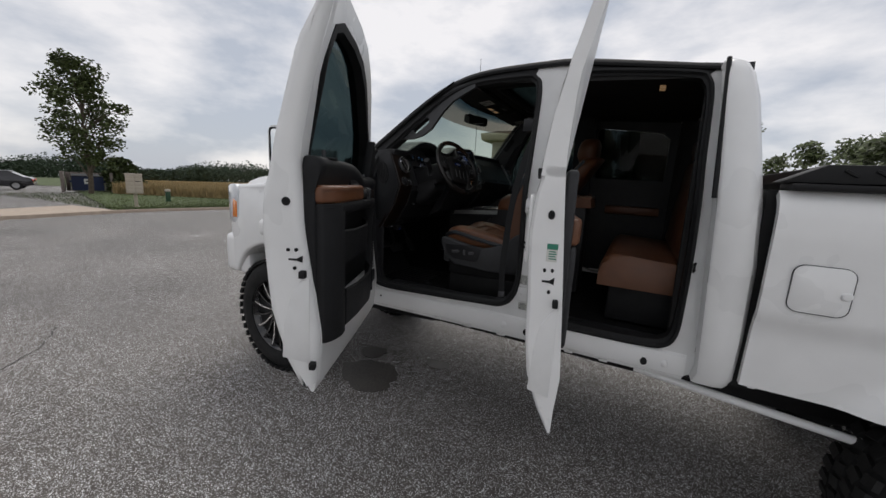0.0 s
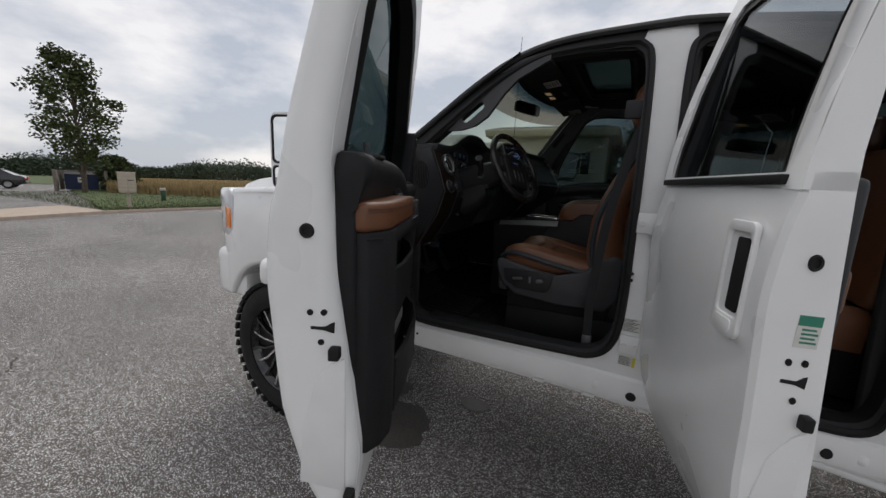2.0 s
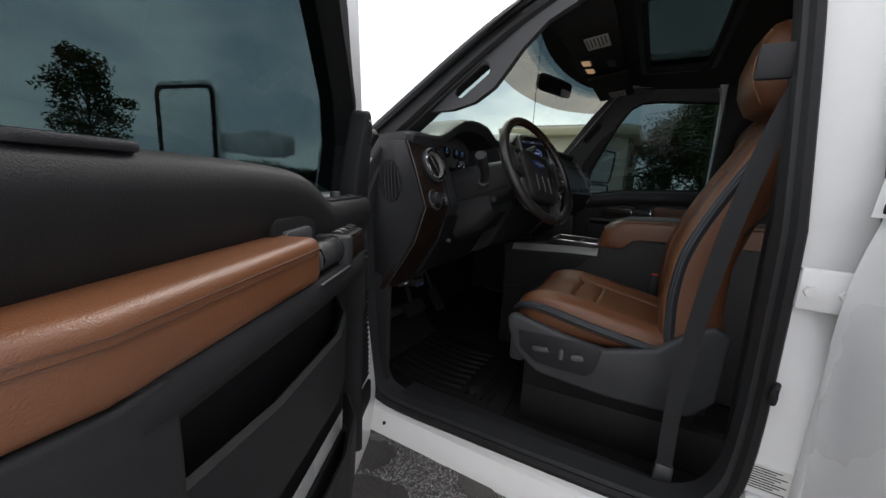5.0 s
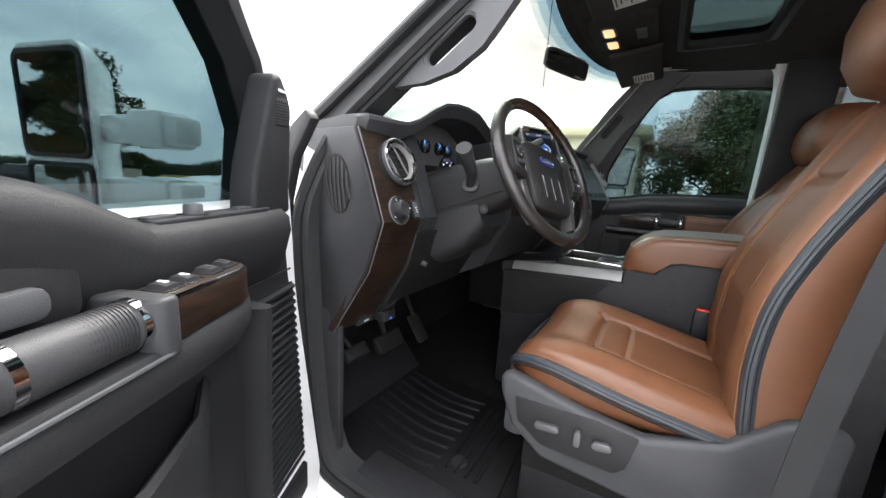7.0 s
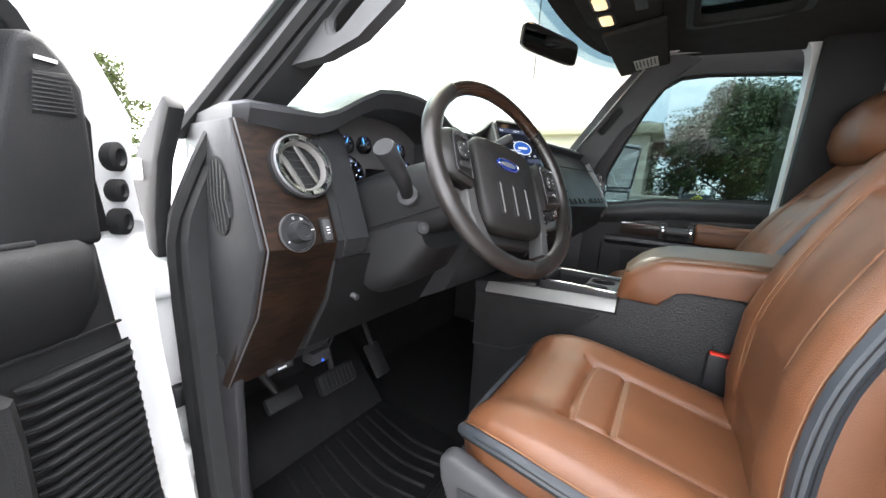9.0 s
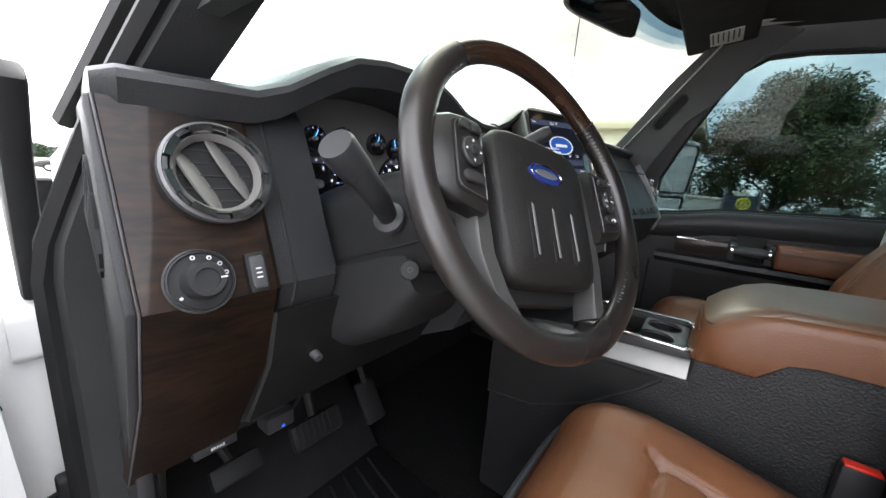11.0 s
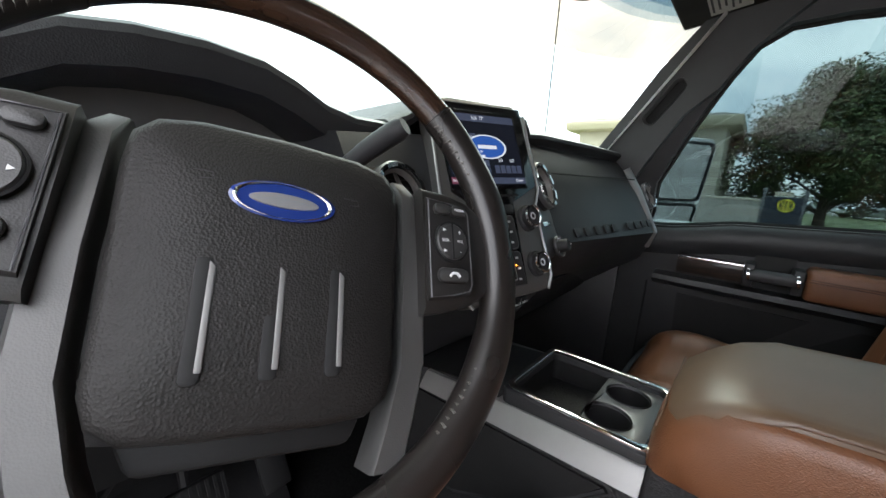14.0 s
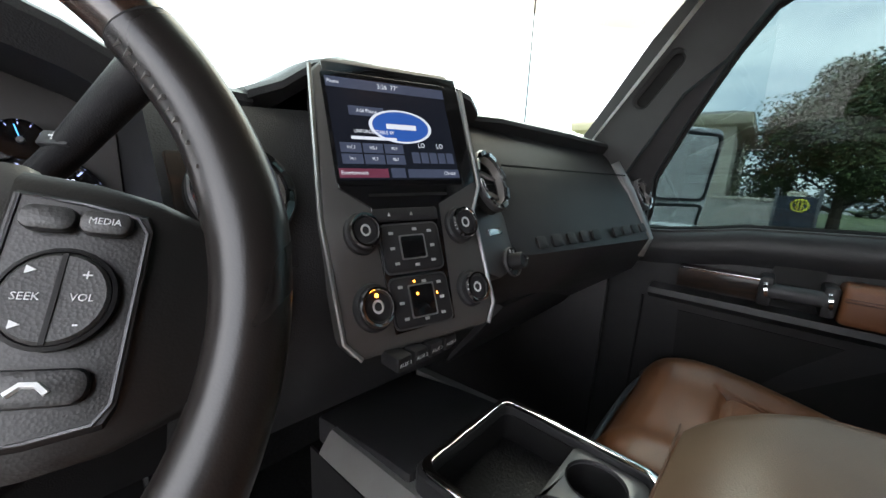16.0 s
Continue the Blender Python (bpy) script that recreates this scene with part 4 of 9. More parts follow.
part("door_edge", into(loft([[(0.96, o + 0.002, z), (1.018, o + 0.002, z), (1.029, o + 0.009, z), (1.034, o + 0.03, z), (1.034, i_ - 0.04, z), (1.031, i_ - 0.022, z), (1.022, i_ - 0.009, z), (1.005, i_ - 0.001, z), (0.976, i_ + 0.003, z)] for z, o, i_ in [(q, lerp_table(F_OUT, q), lerp_table(F_IN, q)) for q in [0.74 + 0.0515 * k for k in range(29)]]]), None, DF), WHITE, fdoor, "white door end face", 70)
latch_set(fdoor, DF, 1.034, {"screws": [(-0.025, 1.29), (0.005, 1.291), (-0.002, 1.222)], "latch": (-0.003, 1.255), "plug": (-0.029, 1.468, 0.016), "bumpers": [(0.03, 1.2), (0.062, 0.835)]})
part("edge_step", into(prism([(-0.06, 0.86), (0.05, 0.84), (0.052, 1.185), (0.015, 1.17), (-0.02, 1.12), (-0.05, 1.0)], "x", 1.028, 1.036, 0.004), None, DF), JAMB, fdoor)
for w, z, r in ((-0.01, 1.661, 0.02), (-0.01, 1.615, 0.016), (-0.01, 1.571, 0.019)):
    part("grommet", into(lathe([(0, 0.002), (r * 0.5, 0.003), (r * 0.6, 0.007), (r, 0.004), (r, -0.01)], (0, 0, 0), (-0.35, 0.94, 0), 18), None, DF @ Matrix.Translation((0.068, 0.022, z))), RUBBER, fdoor, "black rubber grommet")

# trim panel: base, then the raised parts on it
TOP = [(0.135, 1.562), (0.17, 1.565), (0.4, 1.567), (0.43, 1.572), (0.46, 1.586), (0.49, 1.602), (0.54, 1.617), (0.62, 1.626), (0.75, 1.631), (0.99, 1.634)]
base_pts = TOP + [(1.0, 1.4), (0.992, 1.15), (0.965, 0.95), (0.93, 0.9), (0.82, 0.89), (0.3, 0.93), (0.1, 0.96), (0.06, 1.0), (0.085, 1.15), (0.11, 1.38), (0.122, 1.45)]
fp = part("trim_panel", into(prism(base_pts, "y", 0.008, 0.062, 0.012, 3), None, DF), TRIM, fdoor, "black moulded door trim panel")



roll_ = [(p.x, p.y) for p in spline([(a, b, 0) for a, b in TOP[1:]], 4)]
part("upper_roll", into(loft([[(0.142, 0.05, 1.47), (0.142, 0.06, 1.48), (0.142, 0.064, 1.51), (0.142, 0.064, 1.545), (0.142, 0.062, 1.556), (0.142, 0.055, 1.562), (0.142, 0.03, 1.562), (0.142, 0.02, 1.5)]] + [[(u, 0.05, z - 0.13), (u, 0.064, z - 0.115), (u, 0.082, z - 0.075), (u, 0.093, z - 0.035), (u, 0.09, z - 0.012), (u, 0.076, z), (u, 0.03, z + 0.002), (u, 0.02, z - 0.06)] for u, z in roll_] + [[(0.999, 0.05, 1.5), (0.999, 0.066, 1.515), (0.999, 0.082, 1.575), (0.999, 0.082, 1.6), (0.999, 0.072, 1.624), (0.999, 0.056, 1.632), (0.999, 0.03, 1.632), (0.999, 0.02, 1.574)]]), None, DF), TRIM, fp, "charcoal soft-touch upper roll", 60)
part("panel_seam", into(tube([(0.122, 0.0625, 1.447), (0.2, 0.065, 1.447), (0.262, 0.067, 1.448)], 0.0022, 5), None, DF), RUBBER, fp)
# the pod with the window switches and the pull handle behind it
POD = [(0.315, 0.05), (0.315, 0.085), (0.321, 0.108), (0.334, 0.121), (0.355, 0.128), (0.462, 0.136), (0.462, 0.05)]
HANDLEGREY = mat("handle_plastic", (0.03, 0.0305, 0.032), 0.5, var=0.1, bump=0.25, bscale=900, spec=0.3)
ped = part("switch_pod", into(prism(POD, "z", 1.462, 1.508, 0.006, 3), None, DF), WOOD, fp, "glossy dark wood window switch pod")
part("pod_edge", into(tube([(0.336, 0.119, 1.5065), (0.357, 0.1255, 1.507), (0.462, 0.1335, 1.507)], 0.0024, 6), None, DF), CHROME, ped, "chrome edge strip")
part("pod_end", into(prism([(0.458, 0.05), (0.484, 0.05), (0.484, 0.128), (0.477, 0.139), (0.464, 0.1405), (0.458, 0.138)], "z", 1.452, 1.512, 0.005, 3), None, DF), HANDLEGREY, fp, "grey pod end frame")
for u, w, kind in ((0.44, 0.105, 1), (0.412, 0.103, 1), (0.374, 0.1, 0), (0.345, 0.096, 0)):
    M_ = DF @ Matrix.Translation((u, w, 1.508)) @ Matrix.Rotation(radians(-3), 4, "Z")
    part("switch_well", into(prism(rbox2d(0, 0, 0.025, 0.03, 0.004), "z", -0.002, 0.0012, 0.0004), None, M_), RUBBER, ped)
    part("well_edge", into(tube([(-0.0125, -0.014, 0.0014), (-0.011, 0.014, 0.0014), (0.0115, 0.015, 0.0014)], 0.0007, 5), None, M_), CHROME, ped)
    sw_ = part("window_switch", into(loft([[(-0.009, y, 0.0), (-0.009, y, z0), (-0.003, y, z1), (0.007, y, z1 - 0.001), (0.01, y, 0.001)] for y, z0, z1 in ((-0.0105, 0.004, 0.006), (0.0, 0.005, 0.0075), (0.0105, 0.004, 0.006))]), None, M_), BLACK, ped, "black window switch")
    part("switch_mark", into(box(-0.002, 0.002, -0.005, 0.005, 0.0068, 0.0078), None, M_), LEGEND if kind else DARKSIL, sw_)
grab = part("grab_handle", into(tube([(0.48, 0.108, 1.487), (0.49, 0.112, 1.488), (0.56, 0.114, 1.489), (0.592, 0.112, 1.489)], 0.0235, 22, flat=0.85, up=(0, 0, 1)), None, DF), HANDLEGREY, fp, "ribbed dark grey grab handle")
for k in range(24):
    u = 0.4935 + 0.0032 * k
    part("grip_rib", into(tube([(u, 0.1128, 1.4885), (u + 0.0014, 0.1128, 1.4885)], 0.0239, 20, flat=0.85, up=(0, 0, 1)), None, DF), BLACK, grab)
for u in (0.487, 0.576):
    part("handle_collar", into(tube([(u - 0.004, 0.1122, 1.4885), (u + 0.004, 0.1127, 1.4885)], 0.0252, 24, flat=0.85, up=(0, 0, 1)), None, DF), CHROME, grab, "chrome collar")
part("handle_cup", into(prism([(0.475, 0.05), (0.6, 0.05), (0.6, 0.118), (0.475, 0.124)], "z", 1.44, 1.452, 0.004), None, DF), GREY, fp)
part("ledge", into(loft([[(u, 0.05, 1.464), (u, w - 0.006, 1.463), (u, w, 1.455), (u, w + 0.001, 1.432), (u, w - 0.006, 1.417), (u, 0.06, 1.4)] for u, w in ((0.272, 0.068), (0.288, 0.09), (0.32, 0.115), (0.36, 0.132), (0.43, 0.138), (0.6, 0.138), (0.88, 0.13), (0.975, 0.09))]), None, DF), TRIM, fp, "charcoal ledge under the armrest", 50)
part("ledge_edge", into(tube([(0.47, 0.1385, 1.4575), (0.53, 0.139, 1.4575), (0.6, 0.139, 1.4575)], 0.0022, 6), None, DF), GREY, fp)
arm_top = [(u, w, 1.53) for u, w in ((0.592, 0.05), (0.99, 0.05), (0.99, 0.085), (0.95, 0.115), (0.9, 0.132), (0.592, 0.138))]
part("armrest", into(prism([p[:2] for p in arm_top], "z", 1.462, 1.53, 0.014, 4), None, DF), LEATHER, fdoor, "brown stitched leather armrest")
for dz in (1.514, 1.507):
    part("stitching", into(tube([(0.6, 0.1388, dz), (0.9, 0.1328, dz), (0.95, 0.1158, dz), (0.9905, 0.0865, dz)], 0.001, 5), None, DF), LEATHER_DK, fdoor)
# Dark sheet standing for the shade inside a scoop.
part("pull_recess", into(prism(rbox2d(0.56, 1.527, 0.13, 0.055, 0.012), "y", 0.07, 0.0845, 0.003), None, DF), RUBBER, fp, "dark sheet for the shade of a scoop round the release")
part("door_release", into(prism(rbox2d(0.565, 1.522, 0.085, 0.026, 0.01), "y", 0.08, 0.093, 0.004), None, DF), GREY, fp, "dark grey inner door release")
part("lock_knob", into(lathe([(0, 0.03), (0.006, 0.03), (0.008, 0.025), (0.006, 0.0)], (0, 0, 0), (0, 0, 1), 10), None, DF @ Matrix.Translation((0.9, 0.06, 1.632))), GREY, fp)
part("lock_plate", into(prism(rbox2d(0.86, 0.075, 0.09, 0.03, 0.01), "z", 1.628, 1.637, 0.003), None, DF), BLACK, fp)
part("mirror_switch", into(prism(rbox2d(0.31, 0.062, 0.21, 0.032, 0.006), "z", 1.564, 1.5705, 0.002), None, DF), BLACK, fp, "black mirror switch plate")
part("mirror_knob", into(lathe([(0, 0.013), (0.009, 0.013), (0.0105, 0.011), (0.011, 0.0), (0.017, 0.0)], (0, 0, 0), (0, 0, 1), 16), None, DF @ Matrix.Translation((0.345, 0.062, 1.5705))), GREY, fp, "ribbed mirror knob")
for u in (0.25, 0.395):
    part("mirror_button", into(prism(rbox2d(0, 0, 0.036, 0.014, 0.003), "z", -0.001, 0.003, 0.001), None, DF @ Matrix.Translation((u, 0.062, 1.5705))), GREY, fp)
# speaker slats on a dark sheet that shades their gaps, and the lower pockets
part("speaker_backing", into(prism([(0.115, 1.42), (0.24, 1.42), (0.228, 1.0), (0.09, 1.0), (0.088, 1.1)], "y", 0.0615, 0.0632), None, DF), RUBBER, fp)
for k in range(25):
    z = 1.413 - 0.0165 * k
    u0, u1 = 0.121 - 0.0013 * k, 0.238 - 0.0006 * k
    part("speaker_slat", into(loft([[(u, 0.062, z - 0.0055), (u, w, z - 0.003), (u, w + 0.001, z + 0.0015), (u, w - 0.002, z + 0.003), (u, 0.062, z + 0.0035)] for u, w in ((u0 - 0.008, 0.0635), (u0, 0.071), (u1 - 0.012, 0.0725), (u1, 0.0645))]), None, DF), TRIM, fp)
part("lower_panel", into(prism([(0.09, 0.93), (0.3, 0.905), (0.82, 0.875), (0.925, 0.885), (0.955, 0.95), (0.963, 1.0), (0.9, 1.0), (0.09, 1.0)], "y", 0.04, 0.08, 0.008, 2), None, DF), TRIM, fp)
# Flat dark sheet paints the shade of the open pocket.
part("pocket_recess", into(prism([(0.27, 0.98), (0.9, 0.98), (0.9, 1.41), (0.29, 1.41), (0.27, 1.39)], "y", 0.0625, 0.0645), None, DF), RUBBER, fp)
part("pocket_frame", into(loft([[(u - 0.028, 0.06, z), (u - 0.02, w - 0.01, z), (u - 0.01, w, z), (u, w - 0.003, z), (u + 0.006, w - 0.02, z), (u + 0.006, 0.06, z)] for u, w, z in ((0.285, 0.118, 1.43), (0.278, 0.112, 1.38), (0.272, 0.104, 1.25), (0.27, 0.1, 1.12), (0.275, 0.104, 1.0), (0.3, 0.112, 0.92))]), None, DF), TRIM, fp, "moulded pocket frame", 50)
part("front_block", into(prism([(0.84, 0.055), (0.985, 0.055), (0.982, 0.088), (0.95, 0.114), (0.9, 0.13), (0.85, 0.13), (0.842, 0.12)], "z", 0.9, 1.462, 0.01, 3), None, DF), TRIM, fp, "moulded block under the armrest")
part("block_seam", into(tube([(0.985, 0.086, 1.447), (0.952, 0.1155, 1.447)], 0.002, 5), None, DF), RUBBER, fp)
for z0, z1, w0, u0 in ((1.2, 1.33, 0.128, 0.35), (0.93, 1.08, 0.145, 0.33)):
    part("map_pocket", into(loft([[(u, w - 0.012, z0), (u, w, z0), (u, w + 0.004, z1 + r), (u, w - 0.003, z1 + 0.006 + r), (u, w - 0.01, z1 + r), (u, w - 0.014, z0 + 0.012)] for u, w, r in ((u0, w0 - 0.06, 0.02), (u0 + 0.06, w0 - 0.02, 0.008), (0.5, w0, 0.0), (0.7, w0 - 0.002, 0.0), (0.845, w0 - 0.014, 0.01))]), None, DF), TRIM, fp, "moulded black map pocket", 50)
    part("pocket_floor", into(prism([(u0 + 0.02, 0.062), (0.845, 0.062), (0.845, w0 - 0.016), (0.5, w0 - 0.006), (u0 + 0.06, w0 - 0.03)], "z", z0, z0 + 0.006), None, DF), RUBBER, fp)
lean_ = lambda v: (v.x - 0.02, v.y + 0.1 * max(0, v.z - 1.6), v.z)
tw = part("tweeter", into(warp(prism(dense([(0.158, 1.556), (0.262, 1.56), (0.255, 1.64), (0.24, 1.71), (0.228, 1.765), (0.216, 1.776), (0.204, 1.772), (0.184, 1.752), (0.17, 1.73), (0.161, 1.64)], 0.03), "y", 0.03, 0.075, 0.01, 3), lean_), None, DF), TRIM, fdoor, "triangular black tweeter cover")
part("tweeter_grille", into(warp(prism([(0.18, 1.7), (0.22, 1.697), (0.217, 1.738), (0.186, 1.742)], "y", 0.0745, 0.0765, 0.001), lean_), None, DF), RUBBER, tw, "fine mesh tweeter grille")
for k in range(9):
    z = 1.7035 + 0.0042 * k
    part("grille_wire", into(warp(tube([(0.182 + 0.0005 * k, 0.0768, z), (0.2195 - 0.0002 * k, 0.0768, z - 0.002)], 0.0008, 4), lean_), None, DF), GREY, tw)
part("badge_bar", into(box(0.176, 0.195, 0.0885, 0.0918, 1.749, 1.7525), None, DF), LEGEND, tw)


def hinge(x, z):
    """A pressed hinge bracket between pillar and door: a rimmed cup with a bolt."""
    o = rbox2d(x, z, 0.105, 0.068, 0.014)
    h = part("hinge", prism(o, "y", 2.012, 2.042, 0.004, holes=[rbox2d(x, z, 0.082, 0.046, 0.01)]), JAMB, truck, "white pressed door hinge")
    part("hinge_plate", prism(rbox2d(x, z, 0.09, 0.054, 0.008), "y", 2.035, 2.05), JAMB, h)
    part("bolt", lathe([(0, 0.022), (0.007, 0.022), (0.0075, 0.012), (0.012, 0.01), (0.012, 0.0)], (x + 0.012, 2.036, z), (0, -1, 0), 6), SILVER, h)
    part("hinge_arm", tube([(x - 0.03, 2.02, z), (x - 0.02, 1.985, z)], 0.012, 8), JAMB, h)


hinge(-1.712, 1.45)
hinge(-1.68, 1.09)
part("wiring_boot", tube(spline([(-1.73, 2.045, 1.385), (-1.72, 2.0, 1.375), (-1.66, 1.975, 1.35), (-1.6, 1.955, 1.34)], 8), [0.014 + 0.0025 * (k % 2) for k in range(25)], 10), RUBBER, fdoor, "ribbed black wiring boot")
part("boot_socket", prism(rbox2d(-1.725, 1.375, 0.032, 0.075, 0.01), "y", 2.03, 2.052, 0.004), BLACK, truck)
part("check_strap", tube([(-1.662, 2.045, 1.222), (-1.66, 2.01, 1.214), (-1.62, 1.96, 1.205)], 0.006, 8), RUBBER, fdoor)
part("strap_bracket", prism(rbox2d(-1.664, 1.222, 0.024, 0.045, 0.009), "y", 2.028, 2.052, 0.004), BLACK, truck)
part("cowl_corner", prism([(-1.76, 1.62), (-1.73, 1.56), (-1.715, 1.49), (-1.675, 1.49), (-1.672, 1.56), (-1.64, 1.66), (-1.58, 1.74), (-1.6, 1.76), (-1.72, 1.68)], "y", 2.03, 2.056, 0.006), RUBBER, truck, "black plastic corner moulding below the pillar")
part("corner_bracket", box(-1.735, -1.7, 2.024, 2.034, 1.625, 1.662, 0.004), JAMB, truck)
part("outer_handle", into(prism(rbox2d(0.9, 1.36, 0.2, 0.06, 0.02), "y", -0.155, -0.135, 0.006), None, DF), WHITE, fdoor)


def tow_mirror(m, parent_name, label):
    """A telescoping towing mirror with two glasses; local x is across, y backwards, z up."""
    t = thing(parent_name, m.translation, label, "side mirror")
    part("housing", into(loft([[(x0 + (x1 - x0) * (p[0] + 0.5), y, z0 + (z1 - z0) * (p[1] + 0.5)) for p in rbox2d(0, 0, 1, 1, 0.14, 4)] for y, x0, x1, z0, z1 in ((-0.1, -0.085, 0.02, -0.14, 0.12), (-0.085, -0.11, 0.055, -0.17, 0.15), (-0.04, -0.123, 0.095, -0.187, 0.172), (-0.012, -0.126, 0.118, -0.191, 0.177), (0.0, -0.124, 0.122, -0.189, 0.175))]), None, m), WHITE, t, "white mirror housing", 50)
    part("glass_frame", into(prism(rbox2d(0, 0.05, 0.226, 0.226, 0.025), "y", -0.002, 0.006, holes=[rbox2d(0, 0.05, 0.206, 0.206, 0.02)]), None, m), RUBBER, t)
    part("glass_frame", into(prism(rbox2d(0, -0.125, 0.226, 0.105, 0.02), "y", -0.002, 0.006, holes=[rbox2d(0, -0.125, 0.206, 0.086, 0.016)]), None, m), RUBBER, t)
    part("mirror_glass", into(prism(rbox2d(0, 0.05, 0.21, 0.21, 0.02), "y", 0.001, 0.003), None, m), MIRROR, t, "large flat mirror glass")
    part("spotter_glass", into(prism(rbox2d(0, -0.125, 0.21, 0.09, 0.016), "y", 0.001, 0.003), None, m), MIRROR, t, "small convex mirror glass")
    for z in (0.005, -0.13):
        part("arm", into(box(0.06, 0.33, -0.08, -0.02, z - 0.03, z + 0.03, 0.012), None, m), WHITE, t, "white telescoping arm")
        part("arm_sleeve", into(box(0.2, 0.3, -0.09, -0.01, z - 0.038, z + 0.038, 0.012), None, m), WHITE, t)
    return t


# left mirror on the open door: its glass faces back and inwards
# local axes: x towards the door, y backwards (glass side), z up
inner_p, outer_p = DF @ Vector((0.04, -0.43, 1.69)), DF @ Vector((0.0, -0.618, 1.69))
ax = (inner_p - outer_p).normalized()
ml = Matrix(((ax.x, ax.y, 0, 0), (ax.y, -ax.x, 0, 0), (0, 0, 1, 0), (0, 0, 0, 1)))
tow_mirror(Matrix.Translation((inner_p + outer_p) / 2) @ ml, "side_mirror", "white towing side mirror on the open front door")
mr = Matrix(((-0.55, 0.835, 0, 0), (-0.835, -0.55, 0, 0), (0, 0, 1, 0), (0, 0, 0, 1)))
tow_mirror(Matrix.Translation((-1.2, 3.98, 1.72)) @ mr @ Matrix.Rotation(radians(-7), 4, "X"), "side_mirror", "white towing side mirror beyond the passenger window")

DR = door_matrix(-0.495, 2.045, 76) @ Matrix.Diagonal((0.82, 0.74, 1, 1))
rdoor = thing("rear_door", (-0.43, 2.03, 0.72), "open white rear door of the truck with a dark window", "truck door")
part("door_shell", door_shell(0.83, 0.705, R_OUT, R_IN, DR), WHITE, rdoor, "white pressed steel door shell", 35)
R_FRAME = [(0.0, 1.6), (0.0, 2.12), (0.02, 2.18), (0.5, 2.19), (0.8, 2.185), (0.83, 2.16), (0.83, 1.6)]
R_HOLE = [(0.075, 1.62), (0.085, 2.09), (0.12, 2.12), (0.5, 2.125), (0.7, 2.11), (0.75, 2.06), (0.765, 1.62)]
R_HOLE2 = [(0.1, 1.62), (0.11, 2.07), (0.14, 2.095), (0.5, 2.1), (0.68, 2.088), (0.723, 2.045), (0.738, 1.62)]
part("window_frame", door_ring(dense(R_FRAME), dense(R_HOLE), R_OUT, R_IN, DR), WHITE, rdoor, "white window frame", 30)
part("window_seal", door_ring(dense(R_HOLE, 0.05), dense(R_HOLE2, 0.05), [(z, w + 0.01) for z, w in R_OUT], [(z, w - 0.006) for z, w in R_IN], DR), RUBBER, rdoor, "black rubber window channel", 30)
part("window_glass", pane([(0.09, 1.6), (0.1, 2.08), (0.5, 2.11), (0.7, 2.1), (0.735, 2.05), (0.75, 1.6)], R_OUT, R_IN, DR, 0.4), REARGLASS, rdoor, "dark tinted window glass")
part("belt_strip", into(prism([(0.04, 1.606), (0.78, 1.608), (0.78, 1.626), (0.04, 1.624)], "y", -0.075, -0.05, 0.004), None, DR), RUBBER, rdoor, "black belt strip under the window")
latch_set(rdoor, DR, 0.83, {"screws": [(-0.005, 1.295), (0.028, 1.296), (0.022, 1.222)], "latch": (0.01, 1.258), "plug": (0.0, 1.478, 0.015), "bumpers": [(0.055, 1.185)]})
hb = part("outer_handle", into(prism(rbox2d(0.715, 1.42, 0.12, 0.235, 0.02, 5), "y", -0.098, -0.082, 0.004, holes=[rbox2d(0.718, 1.43, 0.096, 0.17, 0.014, 4)]), None, DR), WHITE, rdoor, "white recessed door handle")
part("handle_slot", into(prism(rbox2d(0.73, 1.43, 0.05, 0.15, 0.008, 4), "y", -0.094, -0.088, 0.001), None, DR), RUBBER, hb)
part("handle_cup", into(prism(rbox2d(0.718, 1.43, 0.1, 0.175, 0.014, 4), "y", -0.09, -0.086), None, DR), JAMB, hb)
part("lock_cap", into(prism(rbox2d(0.715, 1.325, 0.08, 0.03, 0.012, 4), "y", -0.101, -0.094, 0.002), None, DR), WHITE, hb)
lab = part("child_label", into(box(0.8305, 0.8315, -0.005, 0.042, 1.325, 1.385), None, DR), PAPER, rdoor, "green and white child safety label")
part("label_band", into(box(0.8316, 0.832, -0.005, 0.042, 1.366, 1.385), None, DR), GREENINK, lab)
for k in range(4):
    part("print_bar", into(box(0.8316, 0.832, 0.005, 0.038 - 0.004 * (k % 2), 1.333 + 0.008 * k, 1.337 + 0.008 * k), None, DR), GREENINK, lab)
part("edge_step", into(prism([(-0.03, 0.86), (0.07, 0.84), (0.075, 1.17), (0.04, 1.15), (0.0, 1.1), (-0.02, 1.0)], "x", 0.828, 0.836, 0.004), None, DR), JAMB, rdoor)
rp = part("trim_panel", into(prism([(0.04, 1.6), (0.79, 1.625), (0.8, 1.4), (0.79, 1.0), (0.74, 0.9), (0.1, 0.92), (0.04, 1.1)], "y", 0.05, 0.1, 0.015, 3), None, DR), SOFT, rdoor, "black moulded door trim panel")
part("armrest", into(prism([(0.35, 0.09), (0.77, 0.09), (0.77, 0.125), (0.7, 0.145), (0.35, 0.142)], "z", 1.375, 1.465, 0.014, 3), None, DR), LEATHER, rdoor, "brown leather armrest")
part("armrest_base", into(prism([(0.3, 0.09), (0.77, 0.09), (0.76, 0.13), (0.3, 0.13)], "z", 1.0, 1.375, 0.02, 3), None, DR), SOFT, rp)

